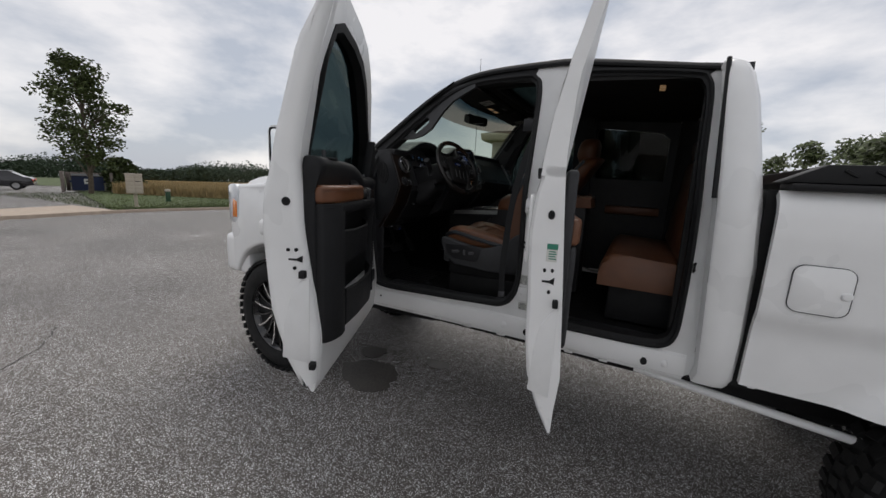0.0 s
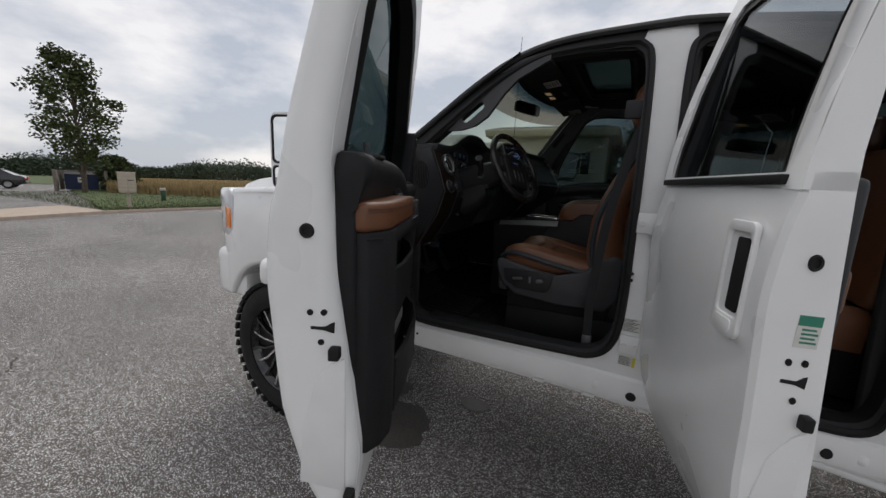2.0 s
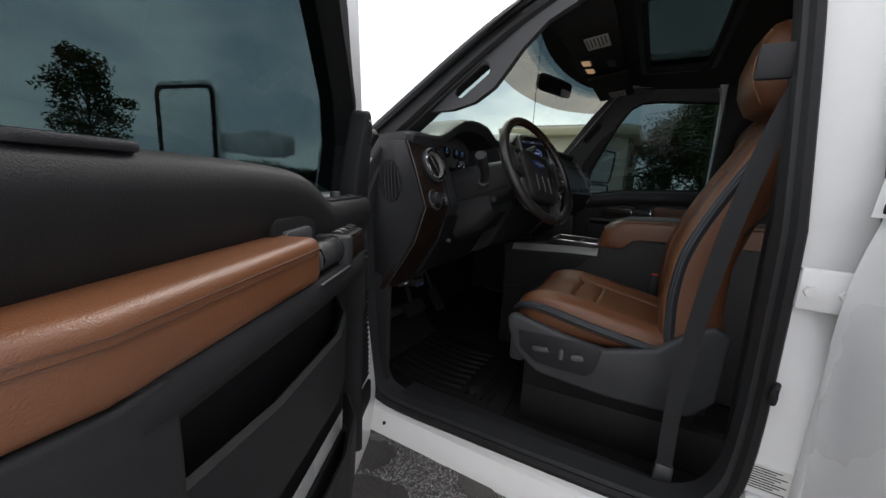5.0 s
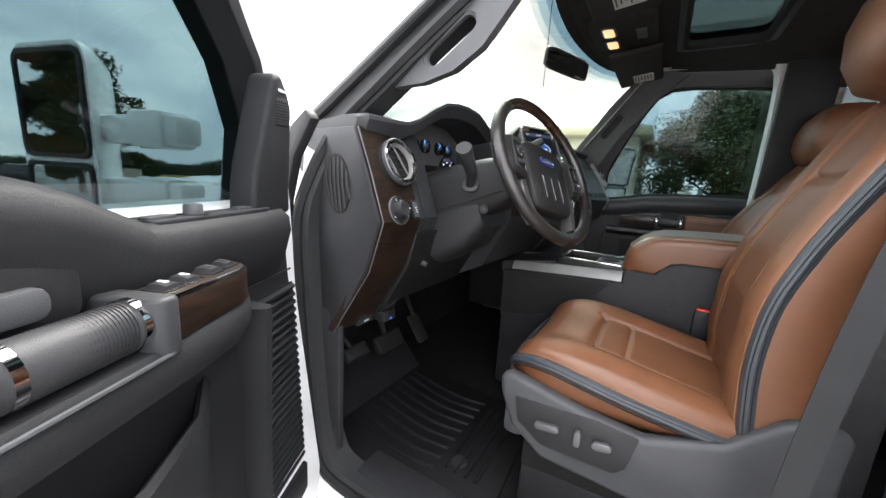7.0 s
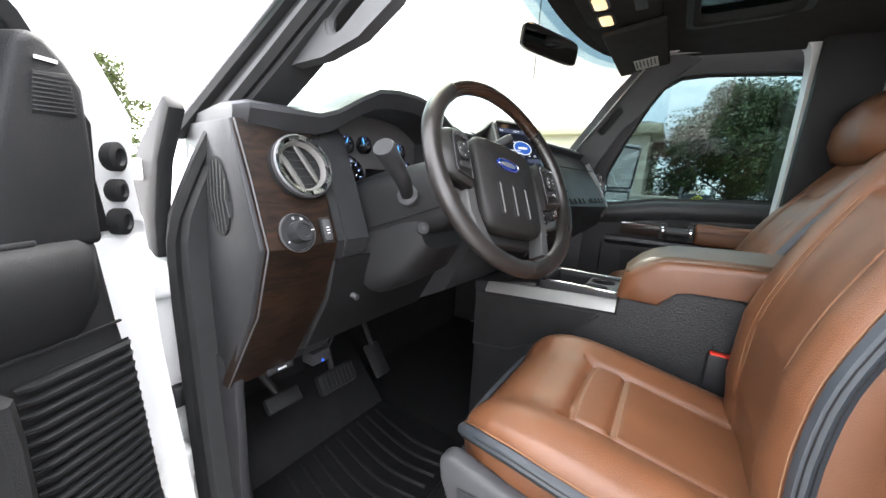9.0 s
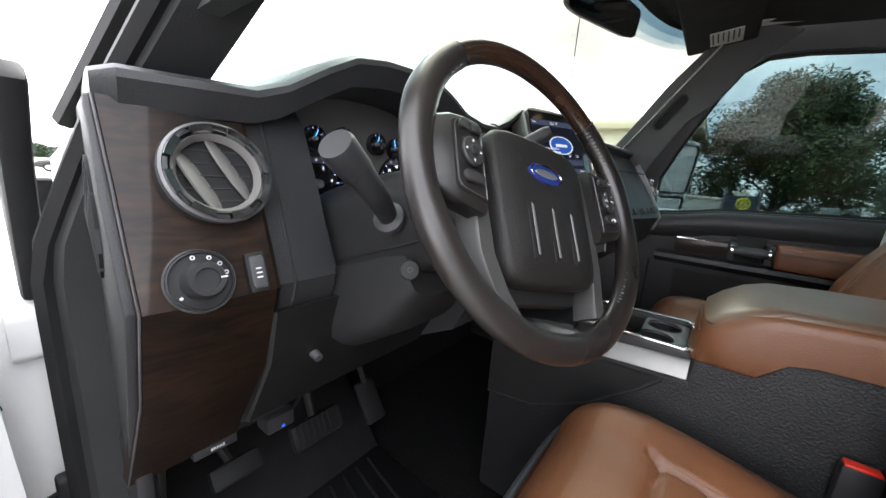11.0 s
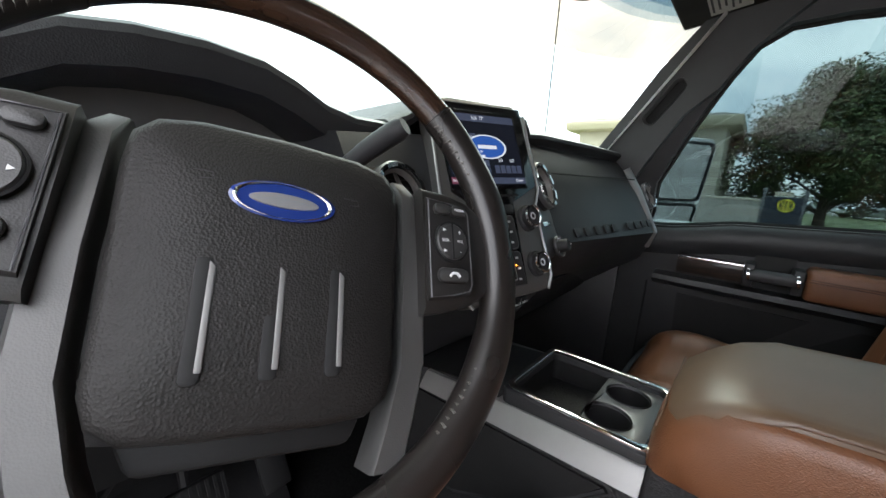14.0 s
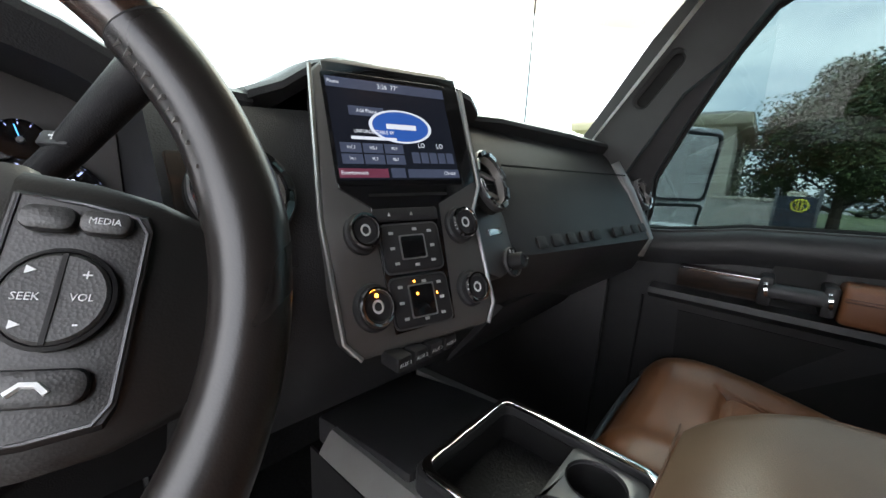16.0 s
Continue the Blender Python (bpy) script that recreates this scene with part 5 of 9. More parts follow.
# jamb details on the pillars
for z in (1.43, 0.96):
    h = part("pillar_hinge", box(-0.6, -0.515, 2.035, 2.056, z, z + 0.075, 0.006), JAMB, truck, "white pillar hinge plate")
    for x in (-0.585, -0.54):
        part("bolt", lathe([(0, 0.006), (0.009, 0.006), (0.01, 0.0)], (x, 2.034, z + 0.035), (0, -1, 0), 6), JAMB, h)
part("striker", tube([(-0.59, 2.05, 1.25), (-0.6, 2.02, 1.25), (-0.6, 2.02, 1.275), (-0.59, 2.05, 1.275)], 0.006, 8), RUBBER, truck, "black door striker")
part("striker", tube([(0.325, 2.06, 1.245), (0.315, 2.02, 1.245), (0.315, 2.02, 1.275), (0.325, 2.06, 1.275)], 0.006, 8), RUBBER, truck)
pl = part("pillar_label", box(-0.6, -0.535, 2.0525, 2.0545, 1.045, 1.1), PAPER, truck, "white printed certification label")
for k in range(9):
    part("print_bar", box(-0.596, -0.54 - 0.009 * (k * 5 % 3), 2.0518, 2.0524, 1.049 + 0.0056 * k, 1.0511 + 0.0056 * k), INK, pl)
pl = part("tyre_label", box(-0.595, -0.535, 2.0525, 2.0545, 0.905, 0.945), PAPER, truck, "white and yellow tyre label")
part("label_band", box(-0.545, -0.535, 2.0518, 2.0524, 0.905, 0.945), YELLOW, pl)
for k in range(6):
    part("print_bar", box(-0.592, -0.55 - 0.006 * (k % 2), 2.0518, 2.0524, 0.909 + 0.006 * k, 0.9112 + 0.006 * k), INK, pl)
part("pillar_channel", box(-0.535, -0.515, 2.02, 2.06, 0.95, 1.42, 0.008), JAMB, truck)

# ---- cab: dashboard ----
def dw(p):
    """Brings the dash forward on the passenger's side and rounds its end by the driver."""
    x, y, z = p
    if y < 2.3:
        y += 0.12 * max(0.0, -1.475 - x) * min(1.0, (2.3 - y) / 0.2)
    s = max(0.0, min(1.0, (y - 2.91) / 0.07))
    s = s * s * (3 - 2 * s)
    return (x + 0.05 * s, y + s * (-0.02 + 0.12 * max(0.0, y - 2.98)), z + 0.01 * s)


dash = thing("dashboard", (-1.6, YC, 1.3), "black textured dashboard with dark wood and satin trim", "dashboard")
FACE = [(-1.505, 1.73), (-1.467, 1.64), (-1.428, 1.535), (-1.465, 1.42), (-1.575, 1.25)]  # driver's face, (x, z) from the top down
KNEE = [(-1.565, 1.77), (-1.56, 1.605), (-1.47, 1.59), (-1.44, 1.52), (-1.46, 1.42), (-1.53, 1.3)]  # under the instruments
SEC = [
    (2.088, [(-1.95, 1.69), (-1.7, 1.73), (-1.58, 1.745), (-1.53, 1.745)] + FACE + [(-1.75, 1.25)]),
    (2.3, [(-2.0, 1.69), (-1.7, 1.74), (-1.56, 1.75), (-1.525, 1.75)] + FACE + [(-1.75, 1.25)]),
    (2.303, [(-2.0, 1.69), (-1.72, 1.74), (-1.6, 1.76)] + KNEE + [(-1.75, 1.25)]),
    (2.6, [(-2.03, 1.69), (-1.72, 1.74), (-1.6, 1.76)] + KNEE + [(-1.75, 1.25)]),
    (2.603, [(-2.03, 1.7), (-1.7, 1.75), (-1.5, 1.765), (-1.42, 1.76), (-1.41, 1.745), (-1.375, 1.68), (-1.345, 1.6), (-1.34, 1.52), (-1.43, 1.35), (-1.75, 1.25)]),
    (2.95, [(-2.03, 1.7), (-1.7, 1.76), (-1.5, 1.785), (-1.43, 1.78), (-1.415, 1.76), (-1.37, 1.68), (-1.33, 1.6), (-1.33, 1.52), (-1.43, 1.35), (-1.75, 1.25)]),
    (3.04, [(-2.03, 1.7), (-1.7, 1.765), (-1.5, 1.79), (-1.43, 1.785), (-1.405, 1.76), (-1.345, 1.68), (-1.285, 1.58), (-1.32, 1.5), (-1.43, 1.35), (-1.75, 1.25)]),
    (3.5, [(-1.99, 1.7), (-1.7, 1.76), (-1.5, 1.785), (-1.37, 1.78), (-1.343, 1.755), (-1.28, 1.67), (-1.223, 1.565), (-1.26, 1.48), (-1.43, 1.35), (-1.75, 1.25)]),
    (3.6, [(-1.94, 1.7), (-1.7, 1.745), (-1.52, 1.77), (-1.36, 1.765), (-1.335, 1.74), (-1.29, 1.66), (-1.25, 1.565), (-1.28, 1.48), (-1.45, 1.35), (-1.75, 1.25)]),
]
part("dash_body", loft([[dw((x, y, z)) for x, z in s] for y, s in SEC]), SOFT, dash, "charcoal soft-touch dash body", 32)


def brow_ring(y, zt, xl, drop=0.042):
    return [(-1.95, y, 1.69), (-1.72, y, zt - 0.014), (xl - 0.05, y, zt), (xl - 0.012, y, zt - 0.001), (xl - 0.002, y, zt - 0.006), (xl, y, zt - 0.014), (xl - 0.014, y, zt - drop), (xl - 0.06, y, zt - drop - 0.008), (-1.72, y, zt - 0.06), (-1.95, y, 1.67)]


BROW = [(2.082, 1.755, -1.505), (2.1, 1.76, -1.485), (2.225, 1.765, -1.475), (2.26, 1.778, -1.468), (2.31, 1.81, -1.455), (2.35, 1.831, -1.448), (2.4, 1.839, -1.442), (2.46, 1.841, -1.438), (2.52, 1.835, -1.436), (2.56, 1.82, -1.434), (2.6, 1.798, -1.43), (2.64, 1.787, -1.42), (2.7, 1.786, -1.415)]
part("dash_brow", warp(loft([brow_ring(*b) for b in BROW]), dw), SOFT, dash, "padded brow arching over the instruments", 34)
part("passenger_brow", warp(loft([brow_ring(y, z, x, 0.03) for y, z, x in ((2.945, 1.8, -1.41), (3.1, 1.803, -1.4), (3.3, 1.8, -1.366), (3.5, 1.793, -1.341), (3.59, 1.778, -1.335))]), dw), SOFT, dash, "padded dash brow before the passenger", 34)
part("dash_seam", warp(tube([(-1.36 + 0.141 * (y - 3.04), y, 1.715) for y in (3.05, 3.2, 3.35, 3.49)], 0.002, 5), dw), RUBBER, dash)
part("tower_brow", loft([brow_ring(y, z, x, 0.03) for y, z, x in ((2.695, 1.79, -1.415), (2.73, 1.806, -1.408), (2.765, 1.832, -1.4), (2.8, 1.843, -1.392), (2.87, 1.846, -1.375), (2.95, 1.841, -1.352), (2.995, 1.832, -1.345), (3.015, 1.815, -1.345))]), SOFT, dash, "raised padded brow above the touch screen", 34)
# Dash plastic made darker, so the colour holds knee and pillar shade.
SHADEPL = mat("shaded_trim_plastic", (0.0095, 0.0095, 0.01), 0.5, var=0.15, bump=0.4, bscale=600, spec=0.28)
kn = [(-1.436, 1.5), (-1.456, 1.42), (-1.526, 1.298), (-1.62, 1.25)]
part("knee_panel", loft([[(x + e, y, z) for x, z in kn] + [(x - 0.02, y, z) for x, z in reversed(kn)] for y, e in ((2.213, 0.002), (2.217, 0.006), (2.6, 0.006), (2.606, 0.002))]), SHADEPL, dash, "knee panel in a darker colour that stands for shade", 30)
# driver's wood fascia and the side cap
wood_ring = lambda y, d: [(x + d, y, z) for x, z in FACE] + [(x - 0.02, y, z) for x, z in reversed(FACE)]
fascia = part("wood_fascia", loft([wood_ring(2.084, -0.002), wood_ring(2.087, 0.005), wood_ring(2.12, 0.008), wood_ring(2.212, 0.008), wood_ring(2.218, 0.004)]), WOOD, dash, "dark burled wood fascia", 30)
part("fascia_strip", tube([(x + 0.004, 2.085, z) for x, z in FACE], 0.0013, 6), DARKSIL, fascia, "satin edge strip")
cap = part("side_cap", prism([(-1.72, 1.73)] + [(x - 0.003, z) for x, z in FACE] + [(-1.64, 1.3), (-1.72, 1.5)], "y", 2.078, 2.092, 0.003), SOFT, dash, "black dash end cap")
# Dark oval sheet puts the shade inside the vent into colour.
part("vent_recess", loft([[(-1.549 + 0.043 * math.cos(a) - 0.006 * math.sin(a), y, 1.607 + 0.066 * math.sin(a)) for a in [2 * math.pi * k / 32 for k in range(32)]] for y in (2.0765, 2.082)]), RUBBER, cap, "side vent with its inner shade as a dark oval")
for k in range(6):
    x = -1.582 + 0.0145 * k
    h = (0.03, 0.052, 0.06, 0.06, 0.052, 0.03)[k]
    part("vent_slat", loft([[(x - 0.003 - s_ * 0.006, y, 1.607 + s_ * h), (x + 0.0025 - s_ * 0.006, y, 1.607 + s_ * h), (x + 0.0025 - s_ * 0.006, 2.08, 1.607 + s_ * h), (x - 0.003 - s_ * 0.006, 2.08, 1.607 + s_ * h)] for s_, y in ((-1, 2.0755), (0, 2.072), (1, 2.0755))]), SOFT, cap)


reshape(cap, lambda v: (v.x - (0.012 if v.y < 2.083 and abs(v.x + 1.549) < 0.06 and abs(v.z - 1.607) < 0.075 else 0.0), v.y + 0.12 * max(0.0, -1.475 - v.x) - 0.002, v.z))

VENTCHROME = mat("vent_chrome", (0.82, 0.82, 0.84), 0.16, 1.0)
SPOKEGREY = mat("vent_grey", (0.13, 0.125, 0.12), 0.4, var=0.06, spec=0.4)


def round_vent(centre, normal, r, parent, tilt=25, squash=1.0):
    """A round air vent: notched chrome ring, dark well and two blades."""
    m = facing(centre, normal) @ Matrix.Translation((0, 0, 0.011)) @ Matrix.Diagonal((squash, 1, 1, 1))
    v = part("air_vent", into(lathe([(r * 1.02, -0.004), (r * 1.02, 0.004), (r * 0.97, 0.006), (r * 0.96, -0.004)], (0, 0, 0), (0, 0, 1), 40), None, m), DARKSIL, parent, "round air vent with chrome ring")
    part("vent_well", into(lathe([(r * 1.02, -0.014), (r * 0.96, 0.0), (r * 0.8, -0.004), (r * 0.78, -0.01), (0, -0.0105)], (0, 0, 0), (0, 0, 1), 32), None, m), RUBBER, v)
    for k in range(16):
        a = 2 * math.pi * k / 16
        wide = k % 2 == 0
        part("ring_segment", into(lathe([(r * (0.8 if wide else 0.86), 0.001), (r * (0.82 if wide else 0.87), 0.008 if wide else 0.005), (r * 0.95, 0.009 if wide else 0.005), (r * 0.985, 0.001)], (0, 0, 0), (0, 0, 1), 6, a0=a + 0.01, a1=a + (0.48 if wide else 0.385)), None, m), VENTCHROME, v)
    part("inner_ring", into(lathe([(r * 0.7, -0.006), (r * 0.74, 0.0), (r * 0.79, 0.0035), (r * 0.82, 0.0)], (0, 0, 0), (0, 0, 1), 32), None, m), SPOKEGREY, v)
    for k in (-1, 1):
        n = 14
        lens = [(0.1 * r * math.sin(math.pi * j / n) + 0.16 * r * math.sin(math.pi * j / n), r * 0.7 * math.cos(math.pi * j / n)) for j in range(n + 1)] + [(-0.12 * r * math.sin(math.pi * j / n), r * 0.7 * math.cos(math.pi * j / n)) for j in range(n - 1, 0, -1)]
        part("vent_blade", into(prism(lens, "z", -0.0015, 0.0015, 0.0006), None, m @ Matrix.Rotation(radians(tilt), 4, "Z") @ Matrix.Translation((r * 0.33 * k - 0.1 * r, 0, -0.006)) @ Matrix.Rotation(radians(28), 4, "Y")), SPOKEGREY, v)
    for k in range(-2, 3):
        part("well_web", into(box(-r * 0.66, r * 0.66, r * 0.26 * k - 0.0008, r * 0.26 * k + 0.0008, -0.0105, -0.009), None, m), BLACK, v)
    return v


NF = Vector((0.94, 0, 0.36))
round_vent((-1.464, 2.17, 1.66), NF, 0.053, dash, 25)


def dial(centre, normal, r, parent, name="light_knob", label="round black light switch", grip=True):
    m = facing(centre, normal)
    d = part(name, into(lathe([(r, -0.002), (r, 0.003), (r * 0.93, 0.004), (r * 0.9, 0.001), (r * 0.55, 0.001), (0, 0.001)], (0, 0, 0), (0, 0, 1), 32), None, m), BLACK, parent, label)
    part("bezel_ring", into(lathe([(r * 0.98, 0.002), (r * 1.01, 0.0045), (r * 1.05, 0.001)], (0, 0, 0), (0, 0, 1), 36), None, m), DARKSIL, d)
    part("knob_cap", into(lathe([(r * 0.6, 0.001), (r * 0.57, 0.018), (r * 0.52, 0.021), (r * 0.36, 0.021), (r * 0.34, 0.0185), (0, 0.0185)], (0, 0, 0), (0, 0, 1), 28), None, m), BLACK, d)
    part("pointer", into(box(r * 0.36, r * 0.56, -0.0008, 0.0008, 0.0205, 0.0216), None, m), LEGEND, d)
    for k, a in enumerate((100, 65, 38, 12, 215)):
        part("legend_mark", into(lathe([(0.0012, 0), (0.0018, 0.0004), (0.0024, 0)] if k != 4 else [(0, 0.0004), (0.0016, 0.0003)], (r * 0.78 * math.cos(radians(a)), r * 0.78 * math.sin(radians(a)), 0.0035), (0, 0, 1), 10), None, m), LEGEND, d)
    return d


NK = Vector((0.94, 0, 0.33))
dial((-1.426, 2.136, 1.558), NK, 0.031, dash)
rock = part("dimmer_switch", into(prism(rbox2d(0, 0, 0.022, 0.044, 0.004), "z", -0.002, 0.004, 0.0015), None, facing((-1.423, 2.19, 1.558), NK)), RUBBER, dash, "black rocker switch")
part("rocker_face", into(prism(rbox2d(0, 0, 0.016, 0.036, 0.003), "z", 0.003, 0.0065, 0.0015), None, facing((-1.423, 2.19, 1.558), NK)), GREY, rock)
for z in (0.004, -0.001, -0.006):
    part("legend_mark", into(box(-0.003, 0.003, z - 0.0008, z + 0.0008, 0.0064, 0.007), None, facing((-1.423, 2.19, 1.558), NK)), LEGEND, rock)
part("trim_screw", into(lathe([(0, 0.022), (0.006, 0.022), (0.0072, 0.004), (0.012, 0.0)], (0, 0, 0), (0, 0, 1), 16), None, facing((-1.462, 2.282, 1.413), (0.9, 0, -0.25))), DARKSIL, dash, "small grey pedal adjust knob")
part("panel_seam", tube([(x + 0.001, 2.2395, z) for x, z in FACE], 0.002, 5), RUBBER, dash)
br = part("brake_release", box(-1.6, -1.56, 2.155, 2.215, 1.243, 1.258, 0.002), BLACK, dash, "black parking brake release lever")
words("BRAKE", 0.0065, facing((-1.5595, 2.187, 1.2505), (1, 0, 0.0)), LEGEND, "lettering", br)

obd = thing("plug_in_dongle", (-1.56, 2.25, 1.27), "small black plug-in device with a blue lamp under the dash", "electronic device")
part("dongle_body", box(-1.605, -1.565, 2.265, 2.315, 1.215, 1.245, 0.004), BLACK, obd)
part("status_lamp", box(-1.566, -1.5635, 2.29, 2.296, 1.22, 1.224), glow("blue_lamp", (0.05, 0.15, 1.0), 0.1), obd, "blue status lamp")
part("dongle_lead", tube(spline([(-1.59, 2.31, 1.235), (-1.59, 2.33, 1.23), (-1.6, 2.36, 1.27), (-1.64, 2.38, 1.32)], 5), 0.003, 6), RUBBER, obd)

# ---- instruments ----
cl = thing("instrument_cluster", (-1.56, 2.45, 1.68), "dark instrument cluster with lit blue-white gauges", "instrument cluster")
part("cluster_face", prism([(2.305, 1.6), (2.598, 1.6), (2.598, 1.75), (2.55, 1.79), (2.4, 1.8), (2.33, 1.77), (2.305, 1.74)], "x", -1.56, -1.552), mat("instrument_face_grey", (0.1, 0.098, 0.098), 0.5, 0.2, var=0.06), cl, "grey instrument face")
GAUGE = glow("gauge_glow", (0.45, 0.55, 1.0), 0.17)
GAUGEW = glow("gauge_white", (0.8, 0.85, 1.0), 0.17)
NEEDLE = glow("needle_blue", (0.1, 0.45, 1.0), 0.25)


def gauge(y, z, r, marks, a0, a1, needle, nums=()):
    m = facing((-1.549, y, z), (1, 0, 0.12))
    g = part("gauge", into(lathe([(r, -0.004), (r, 0.008), (r * 0.97, 0.009), (r * 0.94, 0.001), (0, 0.001)], (0, 0, 0), (0, 0, 1), 40), None, m), GLOSSBLK, cl, "round black gauge with glowing marks")
    for k in range(marks):
        a = radians(a0 + (a1 - a0) * k / (marks - 1))
        part("tick", into(box(r * 0.78, r * 0.9, -r * 0.018, r * 0.018, 0.0012, 0.0018), None, m @ Matrix.Rotation(a, 4, "Z")), GAUGE, g)
    for k, s in enumerate(nums):
        a = radians(a0 + (a1 - a0) * k / (len(nums) - 1))
        words(s, r * 0.17, m @ Matrix.Translation((r * 0.6 * math.cos(a), r * 0.6 * math.sin(a), 0.0014)), GAUGEW, "numeral", g, 0.0002)
    part("needle", into(box(0, r * 0.75, -r * 0.025, r * 0.025, 0.003, 0.004), None, m @ Matrix.Rotation(radians(needle), 4, "Z")), NEEDLE, g)
    part("needle_hub", into(lathe([(0, 0.01), (r * 0.14, 0.01), (r * 0.17, 0.002)], (0, 0, 0), (0, 0, 1), 16), None, m), SILVER, g)


gauge(2.352, 1.648, 0.047, 13, 220, -40, 178, ("0", "1", "2", "3", "4", "5"))
gauge(2.535, 1.655, 0.05, 13, 220, -40, 215, ("0", "20", "30", "40", "50", "60", "80"))
for k, y in enumerate((2.345, 2.4, 2.475, 2.525)):
    gauge(y, 1.722 if k not in (0, 3) else 1.718, 0.02, 5, 150, 30, 100 if k % 2 else 60)
lcd = part("message_display", box(-1.551, -1.548, 2.41, 2.478, 1.615, 1.67), GLOSSBLK, cl, "small black message display")
part("display_text", box(-1.5478, -1.5474, 2.425, 2.462, 1.645, 1.649), glow("red_glow", (1.0, 0.06, 0.04), 0.25), lcd)
part("display_text", box(-1.5478, -1.5474, 2.42, 2.468, 1.633, 1.637), glow("red_glow_dim", (1.0, 0.06, 0.04), 0.18), lcd)

# ---- steering column and wheel ----
col = thing("steering_column", (-1.4, 2.42, 1.58), "black plastic steering column shroud with stalks", "steering column")
CA = Vector((math.cos(radians(20)), 0, math.sin(radians(20))))
MC = facing((-1.42, 2.42, 1.585), CA)
COLUMN = mat("column_plastic", (0.015, 0.015, 0.016), 0.5, var=0.15, bump=0.3, bscale=800, spec=0.3)
part("shroud", into(loft([[(a * w, b * h, z) for a, b in rbox2d(0, 0, 1, 1, 0.28, 4)] for w, h, z in ((0.2, 0.17, -0.1), (0.19, 0.165, -0.02), (0.16, 0.14, 0.08), (0.13, 0.12, 0.14))]), None, MC), COLUMN, col, "charcoal column shroud", 40)
part("lower_shroud", into(loft([[(a * w, b * h + dy, z) for a, b in rbox2d(0, 0, 1, 1, 0.3, 4)] for w, h, dy, z in ((0.22, 0.16, -0.09, -0.1), (0.2, 0.13, -0.085, -0.0), (0.16, 0.09, -0.06, 0.06))]), None, MC), COLUMN, col, "", 40)
part("shroud_seam", into(tube([(-0.1, -0.03, -0.05), (-0.09, -0.03, 0.06), (-0.07, -0.028, 0.13)], 0.002, 5), None, MC), RUBBER, col)
hz = part("hazard_button", into(lathe([(0, 0.006), (0.011, 0.005), (0.013, 0.0)], (0, 0, 0), (0, 0, 1), 20), None, facing((-1.325, 2.322, 1.555), (0.75, -0.6, 0.2))), BLACK, col, "black round column button")
part("button_mark", into(lathe([(0.0022, 0.0063), (0.0028, 0.0066), (0.0034, 0.0062)], (0, 0, 0), (0, 0, 1), 14), None, facing((-1.325, 2.322, 1.555), (0.75, -0.6, 0.2))), DARKSIL, hz)
st = part("turn_stalk", tube(spline([(-1.37, 2.33, 1.61), (-1.345, 2.285, 1.64), (-1.34, 2.245, 1.675)], 5), [0.012, 0.012, 0.0125, 0.013, 0.0135, 0.014, 0.0145, 0.015, 0.0155, 0.016, 0.016], 14), BLACK, col, "black turn signal stalk")
part("stalk_end", tube([(-1.344, 2.256, 1.667), (-1.337, 2.226, 1.688), (-1.336, 2.222, 1.691)], [0.0175, 0.019, 0.017], 20), BLACK, st, "grey stalk end cap")
part("stalk_root", lathe([(0.02, -0.005), (0.02, 0.004), (0.012, 0.008)], (-1.365, 2.325, 1.612), (0.3, -0.9, 0.5), 18), GREY, st)
lv = part("gear_lever", tube(spline([(-1.39, 2.49, 1.635), (-1.355, 2.54, 1.68), (-1.315, 2.572, 1.722), (-1.277, 2.59, 1.748)], 4), [0.009, 0.009, 0.009, 0.0095, 0.0095, 0.01, 0.0105, 0.011, 0.0115, 0.0118, 0.012, 0.012, 0.0095], 14), BLACK, col, "black gear lever on the column")
GM = facing((-1.338, 2.556, 1.7), (0.5, -0.62, 0.55))
part("lever_button", into(box(-0.011, 0.011, -0.0055, 0.0055, 0.004, 0.0105, 0.002), None, GM), GREY, lv)
words("+", 0.013, GM @ Matrix.Translation((0, 0.0, 0.0107)), LEGEND, "lettering", lv)
reshape(col, lambda v: (v.x + 0.018, v.y - 0.007, v.z + 0.01))

steer = thing("steering_wheel", (-1.184, 2.426, 1.6785), "dark wood and black leather steering wheel", "steering wheel")
SWN = (0.863, -0.2014, 0.4633)
SW = facing((-1.1784, 2.4147, 1.6764), SWN) @ Matrix.Rotation(radians(-12.0), 4, "Z") @ Matrix.Diagonal((0.986, 0.986, 0.986, 1))


def rim_arc(a0, a1, r, n=24, flat=1.2):
    """A stretch of the rim, thickened at the thumb rests beside the spokes."""
    angs = [a0 + (a1 - a0) * k / n for k in range(n + 1)]
    bump = lambda d: 1 + 0.1 * math.exp(-((d - 17) / 9) ** 2) + 0.08 * math.exp(-((d + 27) / 9) ** 2)
    fold = [a if a < 90 else 180 - a for a in angs]
    pts = [(0.1836 * math.cos(radians(a)), 0.1836 * math.sin(radians(a)), -0.0157) for a in angs]
    return into(tube(pts, [r * bump(d) for d in fold], 18, flat=flat, up=(0, 0, 1)), None, SW)


RIMLEATHER = mat("rim_leather", (0.0155, 0.013, 0.012), 0.27, var=0.25, scale=9, bump=0.05, bscale=900, wear=0.1)
RIMWOOD = mat("rim_wood", (0.015, 0.0088, 0.0065), 0.24, color2=(0.042, 0.021, 0.012), scale=9, coat=0.35, wscale=40)
for a0, a1 in ((-52, 47), (133, 308)):
    part("rim_grip", rim_arc(a0, a1, 0.0138, 40 if a1 < 90 else 70), RIMLEATHER, steer, "worn black leather rim section")
